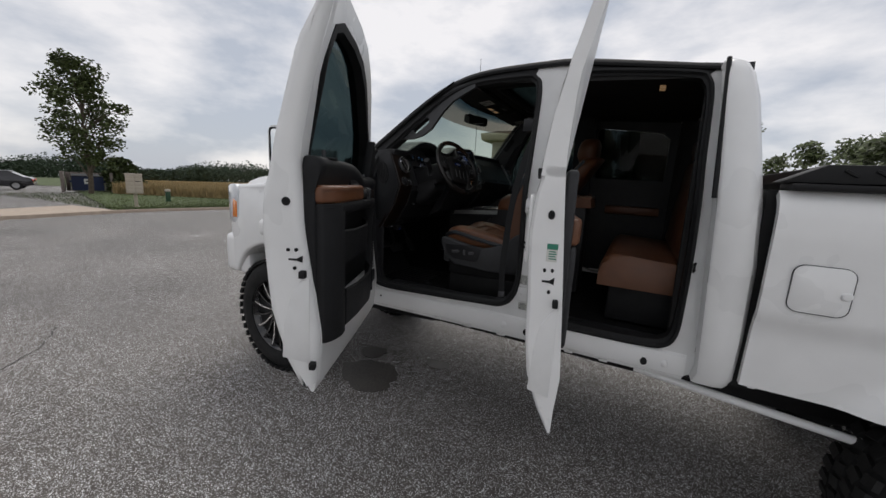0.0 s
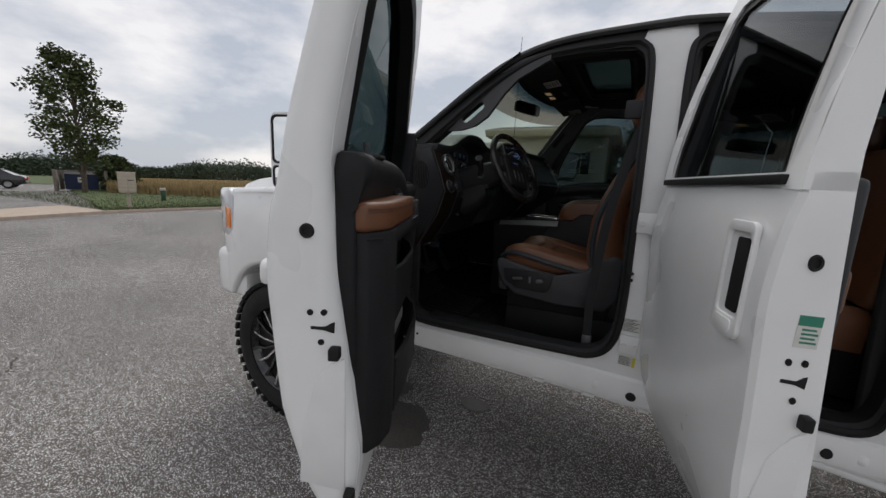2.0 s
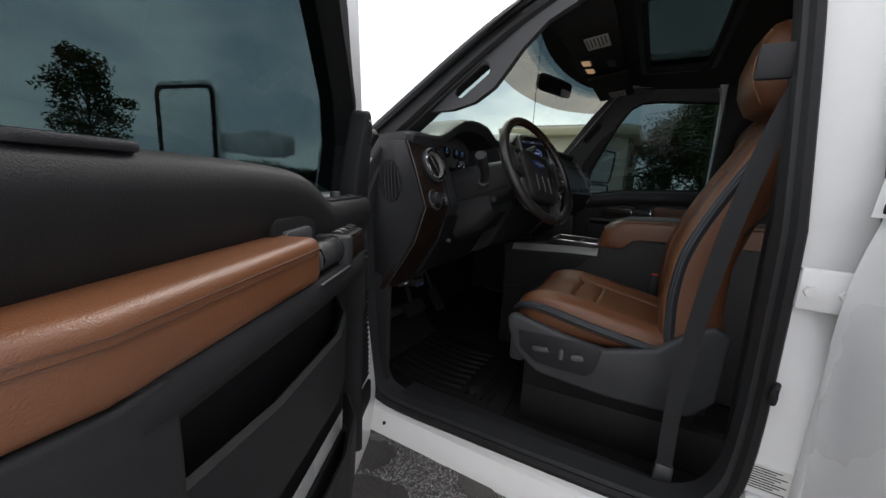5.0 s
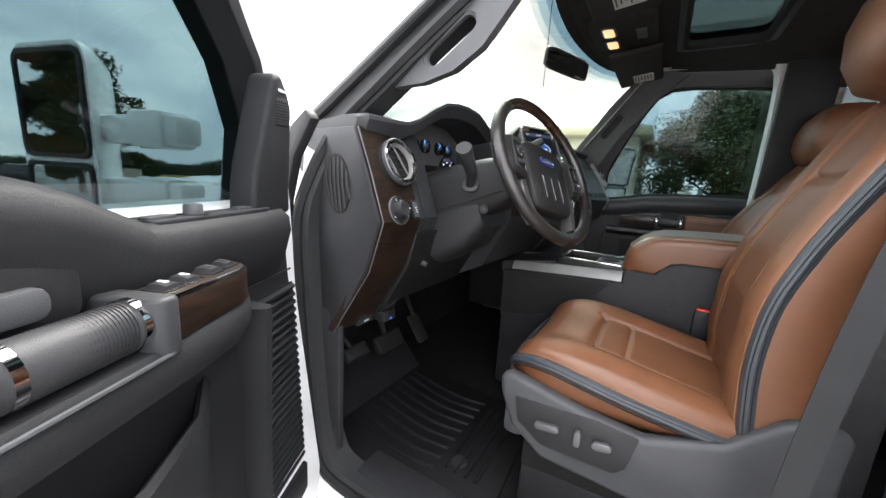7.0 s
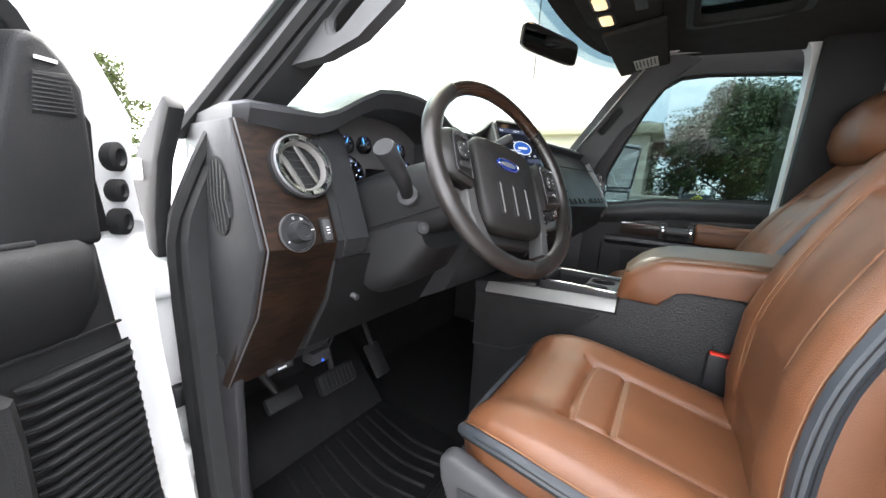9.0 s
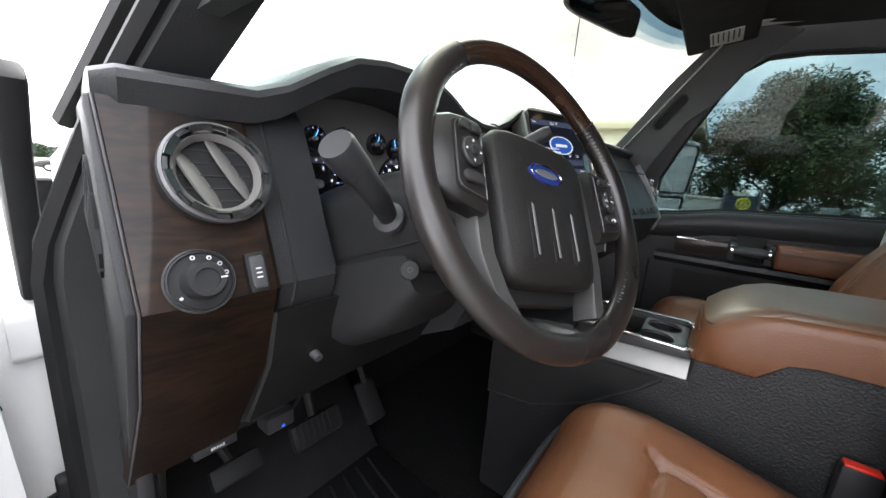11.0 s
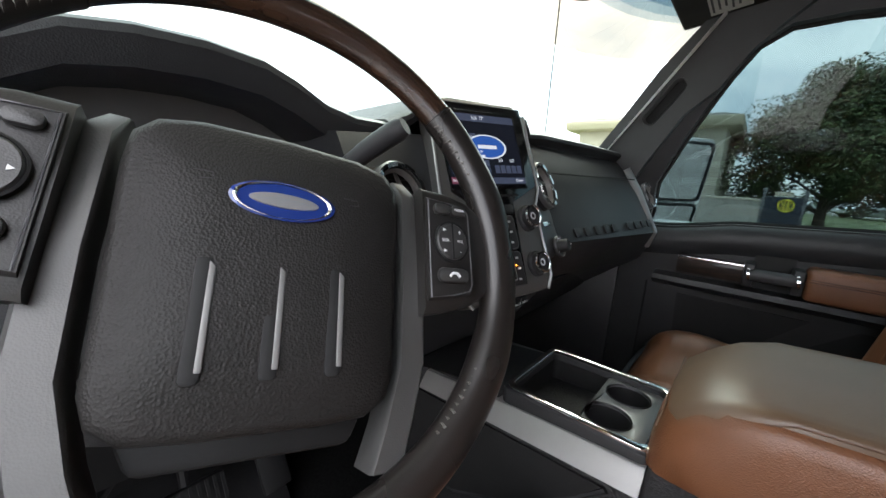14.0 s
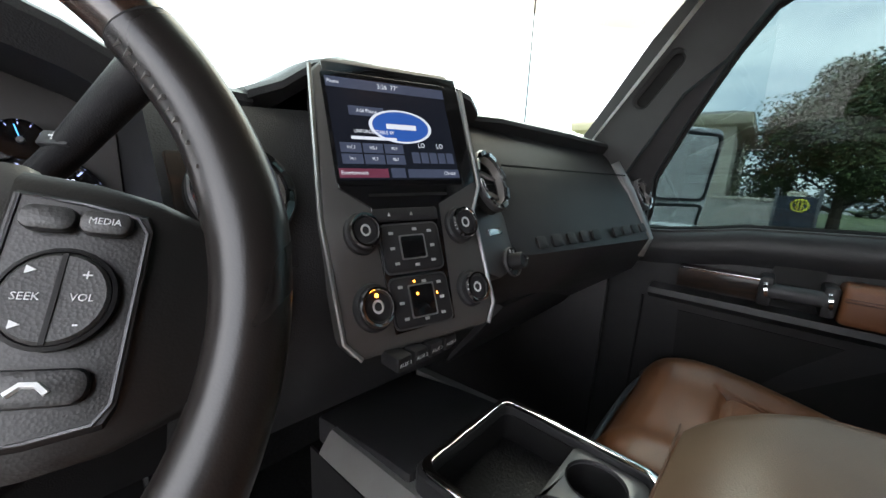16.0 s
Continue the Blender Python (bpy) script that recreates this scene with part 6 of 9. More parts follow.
part("rim_wood", rim_arc(47, 133, 0.0129, 40), RIMWOOD, steer, "glossy dark stained wood rim section")
for a in (47, 133):
    part("rim_joint", rim_arc(a - 0.4, a + 0.4, 0.0135, 2), RUBBER, steer)
STITCH = mat("grey_thread", (0.11, 0.105, 0.098), 0.7)
for a0, a1 in ((-50, -30), (18, 45), (136, 160)):
    n_ = int((a1 - a0) / 1.7)
    for k in range(n_):
        a = radians(a0 + (a1 - a0) * k / (n_ - 1))
        lift = 0.0012 if k % 2 else 0.0
        part("stitch", into(tube([(0.1704 * math.cos(a - 0.006), 0.1704 * math.sin(a - 0.006), -0.008 + lift), (0.1687 * math.cos(a + 0.007), 0.1687 * math.sin(a + 0.007), -0.0135)], 0.0013, 5), None, SW), STITCH, steer)
    arc = [radians(a0 + (a1 - a0) * k / 12) for k in range(13)]
    part("grip_seam", into(tube([(0.1706 * math.cos(a), 0.1706 * math.sin(a), -0.011) for a in arc], 0.0011, 5), None, SW), RUBBER, steer)
RAIL = mat("rail_satin", (0.088, 0.0865, 0.085), 0.42, 0.5, var=0.06, bump=0.1, bscale=900)
BUTTON = mat("button_plastic", (0.026, 0.0255, 0.0255), 0.42, var=0.1, bump=0.15, bscale=900)
SPOKE = mat("spoke_satin", (0.0125, 0.0115, 0.011), 0.4, var=0.1, bump=0.1, bscale=900)
AIRBAG = mat("airbag_vinyl", (0.0148, 0.0138, 0.0134), 0.5, spec=0.22, var=0.12, bump=0.5, bscale=640)
INSERT = mat("insert_satin", (0.22, 0.218, 0.215), 0.45, 0.5, var=0.05)
PADOUT = [(-0.5, 0.3), (-0.49, 0.4), (-0.43, 0.46), (-0.3, 0.49), (0, 0.5), (0.3, 0.49), (0.43, 0.46), (0.49, 0.4), (0.5, 0.3), (0.47, -0.36), (0.44, -0.44), (0.36, -0.49), (0.2, -0.5), (-0.2, -0.5), (-0.36, -0.49), (-0.44, -0.44), (-0.47, -0.36)]
pad = part("airbag_cover", into(loft([[(a * w, b * h - 0.024, z - 0.017) for a, b in PADOUT] for w, h, z in ((0.164, 0.18, -0.045), (0.17, 0.188, -0.02), (0.171, 0.189, -0.008), (0.167, 0.185, -0.001), (0.158, 0.175, 0.003), (0.07, 0.07, 0.006), (0.02, 0.02, 0.0065))]), None, SW), AIRBAG, steer, "black grained airbag cover", 50)
BADGE = SW @ Matrix.Translation((0, 0.019, -0.0118)) @ Matrix.Diagonal((0.032, 0.0132, 1, 1))
part("badge_oval", into(lathe([(1.0, -0.003), (1.0, 0.0022), (0.93, 0.003), (0.9, 0.0018), (0, 0.0024)], (0, 0, 0), (0, 0, 1), 40), None, BADGE), BLUEOVAL, pad, "blue enamel oval badge")
part("badge_rim", into(lathe([(0.86, 0.0024), (0.9, 0.0034), (0.95, 0.0024)], (0, 0, 0), (0, 0, 1), 40), None, BADGE), CHROME, pad)
part("badge_mark", into(lathe([(0.6, 0.0022), (0.58, 0.0032), (0, 0.0034)], (0, 0, 0), (0, 0, 1), 30), None, BADGE @ Matrix.Diagonal((1.1, 0.62, 1, 1))), SILVER, pad)
words("AIRBAG", 0.0075, SW @ Matrix.Translation((0, -0.005, -0.0112)), AIRBAG, "lettering", pad, 0.0006)
for s in (-1, 1):
    part("horn_mark", into(tube([(s * 0.045 - 0.006, 0.031, -0.0125), (s * 0.045 + 0.004, 0.031, -0.0125), (s * 0.045 + 0.005, 0.027, -0.0125), (s * 0.045 - 0.002, 0.026, -0.0125)], 0.0006, 4), None, SW), BLACK, pad)
for x in (-0.0365, 0.0, 0.0365):
    part("groove", into(prism(rbox2d(x - 0.001, -0.056, 0.0095, 0.068, 0.003), "z", -0.02, -0.0109, 0.0008), None, SW), RUBBER, pad)
    part("groove_insert", into(prism([(x + 0.0008, -0.084), (x + 0.0042, -0.084), (x + 0.0042, -0.027), (x + 0.0008, -0.024)], "z", -0.015, -0.0098, 0.0006), None, SW), INSERT, pad)
for s in (-1, 1):
    part("spoke_rail", into(loft([[(s * x0, y, z - 0.03), (s * x1, y, z - 0.03), (s * x1, y, z - 0.004), (s * (x1 - 0.003), y, z), (s * (x0 + 0.002), y, z), (s * x0, y, z - 0.003)] for x0, x1, y, z in ((0.086, 0.1, 0.066, -0.034), (0.09, 0.11, 0.05, -0.026), (0.09, 0.112, -0.02, -0.024), (0.087, 0.11, -0.085, -0.024), (0.075, 0.098, -0.125, -0.022), (0.064, 0.088, -0.15, -0.018))]), None, SW), RAIL, steer, "satin silver spoke rail", 50)
    arm = part("spoke", into(loft([[(s * x, y0 + 0.006, z - 0.03), (s * x, y1 - 0.006, z - 0.03), (s * x, y1, z - 0.024), (s * x, y1, z - 0.004), (s * x, y1 - 0.005, z), (s * x, y0 + 0.005, z), (s * x, y0, z - 0.004), (s * x, y0, z - 0.024)] for x, y0, y1, z in ((0.104, -0.05, 0.056, -0.012), (0.126, -0.047, 0.054, -0.009), (0.146, -0.042, 0.05, -0.008), (0.158, -0.036, 0.046, -0.011), (0.174, -0.028, 0.04, -0.0145))]), None, SW), SPOKE, steer, "dark satin spoke frame", 50)
    pl_ = part("button_panel", into(loft([[(s * x, y0, z), (s * x, y1, z), (s * x, y1 - 0.002, z + 0.0028), (s * x, y0 + 0.002, z + 0.0028)] for x, y0, y1, z in ((0.106, -0.04, 0.047, -0.0115), (0.126, -0.038, 0.045, -0.0088), (0.1435, -0.034, 0.042, -0.0079), (0.146, -0.028, 0.037, -0.0082))]), None, SW), SPOKE, steer, "black button panel")
    part("panel_line", into(tube([(s * 0.1075, -0.0375, -0.0083), (s * 0.126, -0.0355, -0.0056), (s * 0.141, -0.032, -0.0048), (s * 0.1445, -0.026, -0.005), (s * 0.1445, 0.034, -0.005), (s * 0.141, 0.0395, -0.0048), (s * 0.126, 0.0425, -0.0056), (s * 0.1075, 0.0445, -0.0083)], 0.0007, 5, True), None, SW), DARKSIL, pl_)
    BP = SW @ Matrix.Translation((s * 0.1255, 0.008, -0.0058)) @ Matrix.Rotation(radians(-s * 4), 4, "Y") @ Matrix.Diagonal((0.9, 1, 1, 1))
    for q in (-1, 1):
        part("upper_button", into(prism(rbox2d(q * 0.0085, 0.0275, 0.0162, 0.009, 0.004), "z", -0.001, 0.004, 0.0015), None, BP), BUTTON, pl_)
    part("pad_ring", into(lathe([(0.0172, -0.001), (0.0172, 0.003), (0.0158, 0.0036), (0.0156, 0.001)], (0, 0, 0), (0, 0, 1), 28), None, BP), RUBBER, pl_)
    part("round_pad", into(lathe([(0.0154, -0.001), (0.0154, 0.0032), (0.0142, 0.0042), (0, 0.0038)], (0, 0, 0), (0, 0, 1), 28), None, BP), BUTTON, pl_)
    part("lower_button", into(prism(rbox2d(0, -0.028, 0.03, 0.0115, 0.005), "z", -0.001, 0.0042, 0.0018), None, BP), BUTTON, pl_)
    if s > 0:
        part("pad_split", into(box(-0.0008, 0.0008, -0.015, 0.015, 0.003, 0.0045), None, BP), RUBBER, pl_)
        for txt, x, y, h in (("SEEK", -0.0075, 0, 0.0036), ("VOL", 0.0075, 0, 0.0036), ("+", 0.0075, 0.0075, 0.006), ("-", 0.0075, -0.0085, 0.006), ("MEDIA", 0.0085, 0.0275, 0.0034)):
            words(txt, h, BP @ Matrix.Translation((x, y, 0.0044)), LEGEND, "lettering", pl_, 0.0001)
        for q in (1, -1):
            part("arrow_mark", into(prism([(-0.0095, q * 0.0088 - 0.0014), (-0.0065, q * 0.0088), (-0.0095, q * 0.0088 + 0.0014)], "z", 0.0042, 0.0045), None, BP), LEGEND, pl_)
        part("phone_mark", into(tube([(-0.005, -0.0295, 0.0045), (-0.002, -0.0268, 0.0045), (0.002, -0.0268, 0.0045), (0.005, -0.0295, 0.0045)], 0.0012, 5), None, BP), LEGEND, pl_)
    else:
        part("pad_centre", into(lathe([(0.006, 0.003), (0.006, 0.0055), (0.005, 0.0062), (0, 0.006)], (0, 0, 0), (0, 0, 1), 20), None, BP), BLACK, pl_)
        for k in range(4):
            part("arrow_mark", into(prism([(0.0095, -0.0015), (0.0125, 0), (0.0095, 0.0015)], "z", 0.0042, 0.0046), None, BP @ Matrix.Rotation(math.pi / 2 * k, 4, "Z")), LEGEND, pl_)
part("hub", into(lathe([(0.06, -0.11), (0.065, -0.07), (0.07, -0.05), (0, -0.05)], (0, 0, 0), (0, 0, 1), 24), None, SW @ Matrix.Translation((0, -0.02, 0))), BLACK, steer)
part("lower_cover", into(prism([(-0.075, -0.1), (0.075, -0.1), (0.058, -0.135), (-0.058, -0.135)], "z", -0.06, -0.04, 0.006), None, SW), RUBBER, steer)

# ---- centre stack ----
STN = Vector((math.cos(radians(24)) * math.cos(radians(-19)), math.cos(radians(24)) * math.sin(radians(-19)), math.sin(radians(24))))
ST0 = facing((-1.308, 2.794, 1.666), STN) @ Matrix.Rotation(radians(2.5), 4, "Z") @ Matrix.Diagonal((0.86, 1.02, 0.9, 1))
ST = ST0 @ Matrix.Translation((0.038, -0.033, 0)) @ Matrix.Diagonal((1.085, 1.085, 1, 1))
SO = ST @ Matrix.Translation((-0.012, -0.002, 0)) @ Matrix.Diagonal((0.97, 1, 1, 1))
STACKGREY = mat("satin_grey_trim", (0.11, 0.107, 0.104), 0.38, 0.35, var=0.06)
stk = thing("infotainment_panel", (-1.35, 2.825, 1.5), "satin grey centre panel with touch screen, knobs and buttons", "control panel")


def sp(pts, z0, z1, bev=0.0, holes=()):
    return into(prism(pts, "z", z0, z1, bev, holes=holes), None, ST)


part("panel_frame", sp([(-0.095, 0.185), (-0.075, 0.2), (0.1, 0.2), (0.12, 0.18), (0.116, 0.05), (0.098, 0.02), (0.1, -0.09), (0.085, -0.112), (-0.088, -0.118), (-0.105, -0.1), (-0.11, 0.02)], -0.05, 0.0, 0.006), STACKGREY, stk, "satin dark grey panel frame")
for edge in ([(-0.097, 0.186, 0.001), (-0.11, 0.02, 0.001), (-0.1045, -0.1, 0.001), (-0.088, -0.1175, 0.001)], [(0.12, 0.18, 0.001), (0.116, 0.05, 0.001), (0.098, 0.02, 0.001), (0.1, -0.09, 0.001), (0.085, -0.1115, 0.001)]):
    part("edge_strip", into(tube(edge, 0.0028, 6), None, ST), SILVER, stk, "satin silver edge strip")
part("panel_inlay", sp([(-0.083, 0.192), (0.112, 0.192), (0.11, 0.056), (0.045, 0.03), (0.036, -0.098), (-0.045, -0.102), (-0.05, 0.028), (-0.085, 0.05)], -0.002, 0.0025, 0.001), GLOSSBLK, stk, "gloss black inlay")
def so(pts, z0, z1, bev=0.0):
    return into(prism(pts, "z", z0, z1, bev), None, SO)


scr = part("touch_screen", so(rbox2d(0.014, 0.118, 0.182, 0.128, 0.005), 0.0022, 0.0045, 0.001), GLOSSBLK, stk, "lit touch screen showing the home page")
SCRBG = glow("screen_dark", (0.01, 0.012, 0.02), 0.08)
SCRBAR = glow("screen_bar", (0.09, 0.11, 0.18), 0.05)
SCRBLUE = glow("screen_blue", (0.03, 0.1, 0.4), 0.09)
SCRRED = glow("screen_red", (0.2, 0.05, 0.09), 0.06)
SCRTXT = glow("screen_text", (0.75, 0.8, 0.9), 0.09)


def on_screen(x0, x1, y0, y1, lift, m, name="screen_field"):
    return part(name, so([(x0, y0), (x1, y0), (x1, y1), (x0, y1)], 0.0045 + lift, 0.0047 + lift), m, scr)


on_screen(-0.072, 0.1, 0.06, 0.176, 0.0, SCRBG)
on_screen(-0.072, 0.1, 0.163, 0.175, 0.0003, SCRBAR)
on_screen(-0.072, -0.008, 0.062, 0.072, 0.0003, SCRRED)
on_screen(0.02, 0.1, 0.062, 0.072, 0.0003, SCRBAR)
on_screen(-0.004, 0.016, 0.062, 0.073, 0.0003, SCRBAR)
part("screen_oval", into(lathe([(1, 0), (0, 0.0001)], (0, 0, 0), (0, 0, 1), 40), None, SO @ Matrix.Translation((0.022, 0.122, 0.0052)) @ Matrix.Diagonal((0.046, 0.02, 1, 1))), SCRBLUE, scr)
part("screen_oval_rim", into(lathe([(0.9, 0), (0.95, 0.0002), (1, 0)], (0, 0, 0), (0, 0, 1), 40), None, SO @ Matrix.Translation((0.022, 0.122, 0.0054)) @ Matrix.Diagonal((0.046, 0.02, 1, 1))), SCRTXT, scr)
on_screen(0.0, 0.044, 0.1185, 0.1245, 0.0009, SCRTXT)
on_screen(-0.048, 0.0, 0.132, 0.143, 0.0005, SCRBAR)
for i in range(3):
    for j in range(2):
        on_screen(-0.066 + 0.029 * i, -0.039 + 0.029 * i, 0.077 + 0.0125 * j, 0.088 + 0.0125 * j, 0.0005, SCRBAR)
for i in range(5):
    on_screen(0.03 + 0.0135 * i, 0.0415 + 0.0135 * i, 0.079, 0.092, 0.0005, SCRBAR)
for txt, x, y, h, al in (("3:26  77\u00b0", 0.012, 0.1688, 0.0085, "CENTER"), ("Phone", -0.07, 0.1688, 0.006, "LEFT"), ("Add Phone", -0.024, 0.1375, 0.0062, "CENTER"), ("Entertainment", -0.07, 0.067, 0.006, "LEFT"), ("Climate", 0.084, 0.067, 0.006, "CENTER"), ("LO", 0.047, 0.1, 0.0085, "CENTER"), ("LO", 0.076, 0.1, 0.0085, "CENTER"), ("UNFORGETTABLE BY", -0.018, 0.1135, 0.0058, "CENTER"), ("103.3", -0.0525, 0.095, 0.005, "CENTER"), ("105.1", -0.0235, 0.095, 0.005, "CENTER"), ("98.9", 0.0055, 0.095, 0.005, "CENTER"), ("94.1", -0.0525, 0.0825, 0.005, "CENTER"), ("95.7", -0.0235, 0.0825, 0.005, "CENTER"), ("96.7", 0.0055, 0.0825, 0.005, "CENTER")):
    words(txt, h, SO @ Matrix.Translation((x, y, 0.0058)), SCRTXT, "screen_text", scr, 0.0001, al)
on_screen(-0.05, 0.012, 0.1045, 0.108, 0.0008, SCRTXT)
part("disc_slot", sp([(-0.05, 0.04), (0.06, 0.04), (0.06, 0.043), (-0.05, 0.043)], 0.002, 0.0035), RUBBER, stk)
bt = part("button_bar", sp(rbox2d(-0.006, 0.019, 0.088, 0.014, 0.003), 0.002, 0.006, 0.0012), BLACK, stk, "black button bar")
for x in (-0.03, 0.0):
    part("button_mark", into(prism([(x - 0.002, 0.0175), (x + 0.002, 0.0175), (x, 0.0215)], "z", 0.006, 0.0064), None, ST), LEGEND, bt)


def knob(u, v, r, mark):
    m = ST @ Matrix.Translation((u, v, 0))
    k = part("control_knob", into(lathe([(r * 1.15, 0.0), (r * 1.1, 0.006), (r * 0.95, 0.008), (r * 0.92, 0.02), (r * 0.86, 0.022), (r * 0.7, 0.022), (r * 0.66, 0.019), (0, 0.019)], (0, 0, 0), (0, 0, 1), 32), None, m), BLACK, stk, "black control knob with chrome ring")
    part("knob_ring", into(lathe([(r * 0.72, 0.0215), (r * 0.78, 0.0238), (r * 0.88, 0.0236), (r * 0.95, 0.019)], (0, 0, 0), (0, 0, 1), 32), None, m), CHROME, k)
    part("knob_mark", into(lathe([(r * 0.2, 0.0192), (r * 0.26, 0.0198), (r * 0.32, 0.0192)], (0, 0, 0), (0, 0, 1), 16), None, m), LEGEND, k)
    if mark:
        part("knob_lamp", into(lathe([(0, 0.0205), (r * 0.09, 0.02), (r * 0.1, 0.019)], (0, r * 0.5, 0), (0, 0, 1), 10), None, m), glow("amber_dot", (1.0, 0.3, 0.03), 1.5), k)


knob(-0.066, 0.002, 0.019, False)
knob(0.07, 0.003, 0.019, False)
knob(-0.066, -0.072, 0.021, True)
knob(0.068, -0.07, 0.018, False)
for cy, h, w in ((-0.017, 0.05, 0.078), (-0.073, 0.05, 0.076)):
    kp = part("keypad", sp(rbox2d(-0.006, cy, w, h, 0.007), 0.002, 0.0065, 0.002), BLACK, stk, "black keypad with lit symbols")
    part("keypad_rim", sp(rbox2d(-0.006, cy, w + 0.003, h + 0.003, 0.008), 0.002, 0.0045, holes=[rbox2d(-0.006, cy, w, h, 0.007)]), DARKSIL, kp)
    part("center_key", sp(rbox2d(-0.006, cy, 0.032, 0.024 if cy > -0.05 else 0.032, 0.002), 0.006, 0.0085, 0.001), GLOSSBLK, kp)
    part("key_rim", sp(rbox2d(-0.006, cy, 0.034, 0.026 if cy > -0.05 else 0.034, 0.002), 0.006, 0.0088, holes=[rbox2d(-0.006, cy, 0.031, 0.023 if cy > -0.05 else 0.031, 0.002)]), SILVER, kp)
    for x, y in ((-0.032, 0.016), (0.0, 0.019), (0.02, 0.016), (-0.033, 0.0), (0.021, 0.0), (-0.03, -0.016), (-0.004, -0.019), (0.019, -0.016)):
        part("key_mark", sp([(x - 0.003, cy + y - 0.0015), (x + 0.003, cy + y - 0.0015), (x + 0.003, cy + y + 0.0015), (x - 0.003, cy + y + 0.0015)], 0.0065, 0.0069), LEGEND, kp)
    if cy < -0.05:
        for x, y in ((-0.014, 0.02), (-0.012, 0.007), (0.014, 0.005)):
            part("key_lamp", into(lathe([(0, 0.001), (0.0014, 0.0)], (x, cy + y, 0.0088), (0, 0, 1), 8), None, ST), glow("amber_key", (1.0, 0.3, 0.03), 1.2), kp)
for k in range(4):
    ax_ = part("aux_switch", box(-1.258, -1.228, 2.755 + 0.024 * k, 2.775 + 0.024 * k, 1.502, 1.519, 0.003), BLACK, dash, "black auxiliary switch")
    words("AUX %d" % (k + 1), 0.006, facing((-1.2275, 2.765 + 0.024 * k, 1.5105), (1, 0, 0)), LEGEND, "lettering", ax_, 0.0002)
# left of the stack: vent, switch bank and transfer-case knob
part("side_wood", warp(prism([(-1.385, 1.715), (-1.335, 1.605), (-1.33, 1.53), (-1.345, 1.53), (-1.35, 1.6), (-1.4, 1.71)], "y", 2.61, 2.712, 0.002), dw), WOOD, dash, "dark wood trim beside the panel")
round_vent(dw((-1.362, 2.664, 1.675)), (0.93, 0, 0.37), 0.047, dash, 15)
sb = part("switch_bank", into(box(-0.05, 0.04, -0.011, 0.011, -0.002, 0.005, 0.002), None, facing(dw((-1.338, 2.665, 1.612)), (1, 0, 0.3))), BLACK, dash, "black switch bank")
words("OFF", 0.006, facing(dw((-1.338, 2.672, 1.612)), (1, 0, 0.3)) @ Matrix.Translation((0, 0, 0.0053)), LEGEND, "lettering", sb, 0.0002)
tc = dial(dw((-1.331, 2.664, 1.566)), (1, 0, 0.05), 0.026, dash, "transfer_knob", "round black four-wheel-drive knob")
for s_, x, y in (("2H", -0.016, 0.031), ("4H", 0.005, 0.031), ("4L", 0.026, 0.018)):
    words(s_, 0.007, facing(dw((-1.331, 2.664, 1.566)), (1, 0, 0.05)) @ Matrix.Translation((x, y, 0.002)), LEGEND, "lettering", tc, 0.0002)
# right of the stack: satin panel
SP2 = facing(dw((-1.318, 2.985, 1.62)), (1, 0.05, 0.5))
sat = part("satin_panel", into(prism([(-0.048, 0.1), (-0.01, 0.12), (0.02, 0.1), (0.062, -0.035), (0.05, -0.06), (-0.02, -0.07), (-0.05, -0.055)], "z", -0.03, 0.0, 0.003), None, SP2), DARKSIL, dash, "satin grey side panel")
round_vent(dw((-1.341, 2.988, 1.684)), (0.9, 0.05, 0.45), 0.046, dash, 80, 0.78)
part("indicator_bar", into(box(-0.018, 0.018, -0.005, 0.005, 0.0, 0.004, 0.001), None, SP2 @ Matrix.Translation((0.0, -0.004, 0))), CHROME, sat)
dial(dw((-1.29, 2.998, 1.575)), (1, 0.05, 0.4), 0.021, dash, "brake_knob", "round black trailer knob")
# passenger face: raised word bars, satin end trim, end vent
for k, w in enumerate((0.03, 0.034, 0.03, 0.03, 0.034, 0.0, 0.034, 0.036, 0.03, 0.034)):
    if w:
        y = 3.06 + 0.041 * k
        part("letter_bar", into(prism(rbox2d(0, 0, w * 0.85, 0.021, 0.004), "z", -0.002, 0.0018, 0.0008), None, facing(dw((-1.292 + 0.135 * (y - 3.025), y + 0.015, 1.595)), (0.87, -0.12, 0.5))), BLACK, dash)
part("end_trim", warp(tube([(-1.325, 3.46, 1.745), (-1.285, 3.47, 1.68), (-1.228, 3.48, 1.565), (-1.243, 3.485, 1.52)], 0.011, 8, flat=0.5), dw), SILVER, dash, "satin silver end trim")
round_vent(dw((-1.285, 3.55, 1.665)), (0.9, -0.1, 0.4), 0.042, dash, 60)
part("glovebox", warp(prism([(-1.315, 1.49), (-1.43, 1.34), (-1.5, 1.34), (-1.4, 1.5)], "y", 3.03, 3.5, 0.008), dw), BLACK, dash, "black glovebox lid")

# ---- cab: console ----
console = thing("center_console", (-0.8, YC, 0.85), "black centre console with brown leather armrest and cup holders", "console")
RAILSIL = mat("rail_silver", (0.3, 0.295, 0.29), 0.42, 0.55, var=0.05, bump=0.08, bscale=900)
CONSOLEGRAIN = mat("console_grain", (0.017, 0.017, 0.0183), 0.5, var=0.15, scale=20, bump=1.0, bscale=240, spec=0.35)
def tray_fit(v):
    """Sets the cup holder tray to its size and place on the console."""
    return (-1.11 + (v.x + 1.165) * 0.86, 2.86 + (v.y - 2.84) * 0.8, v.z + 0.006)


def near_in(v):
    """Draws the driver's side of the console in."""
    return (v.x + 0.03, v.y if v.y > 2.84 else 2.84 - (2.84 - v.y) * 0.6, v.z - 0.012)


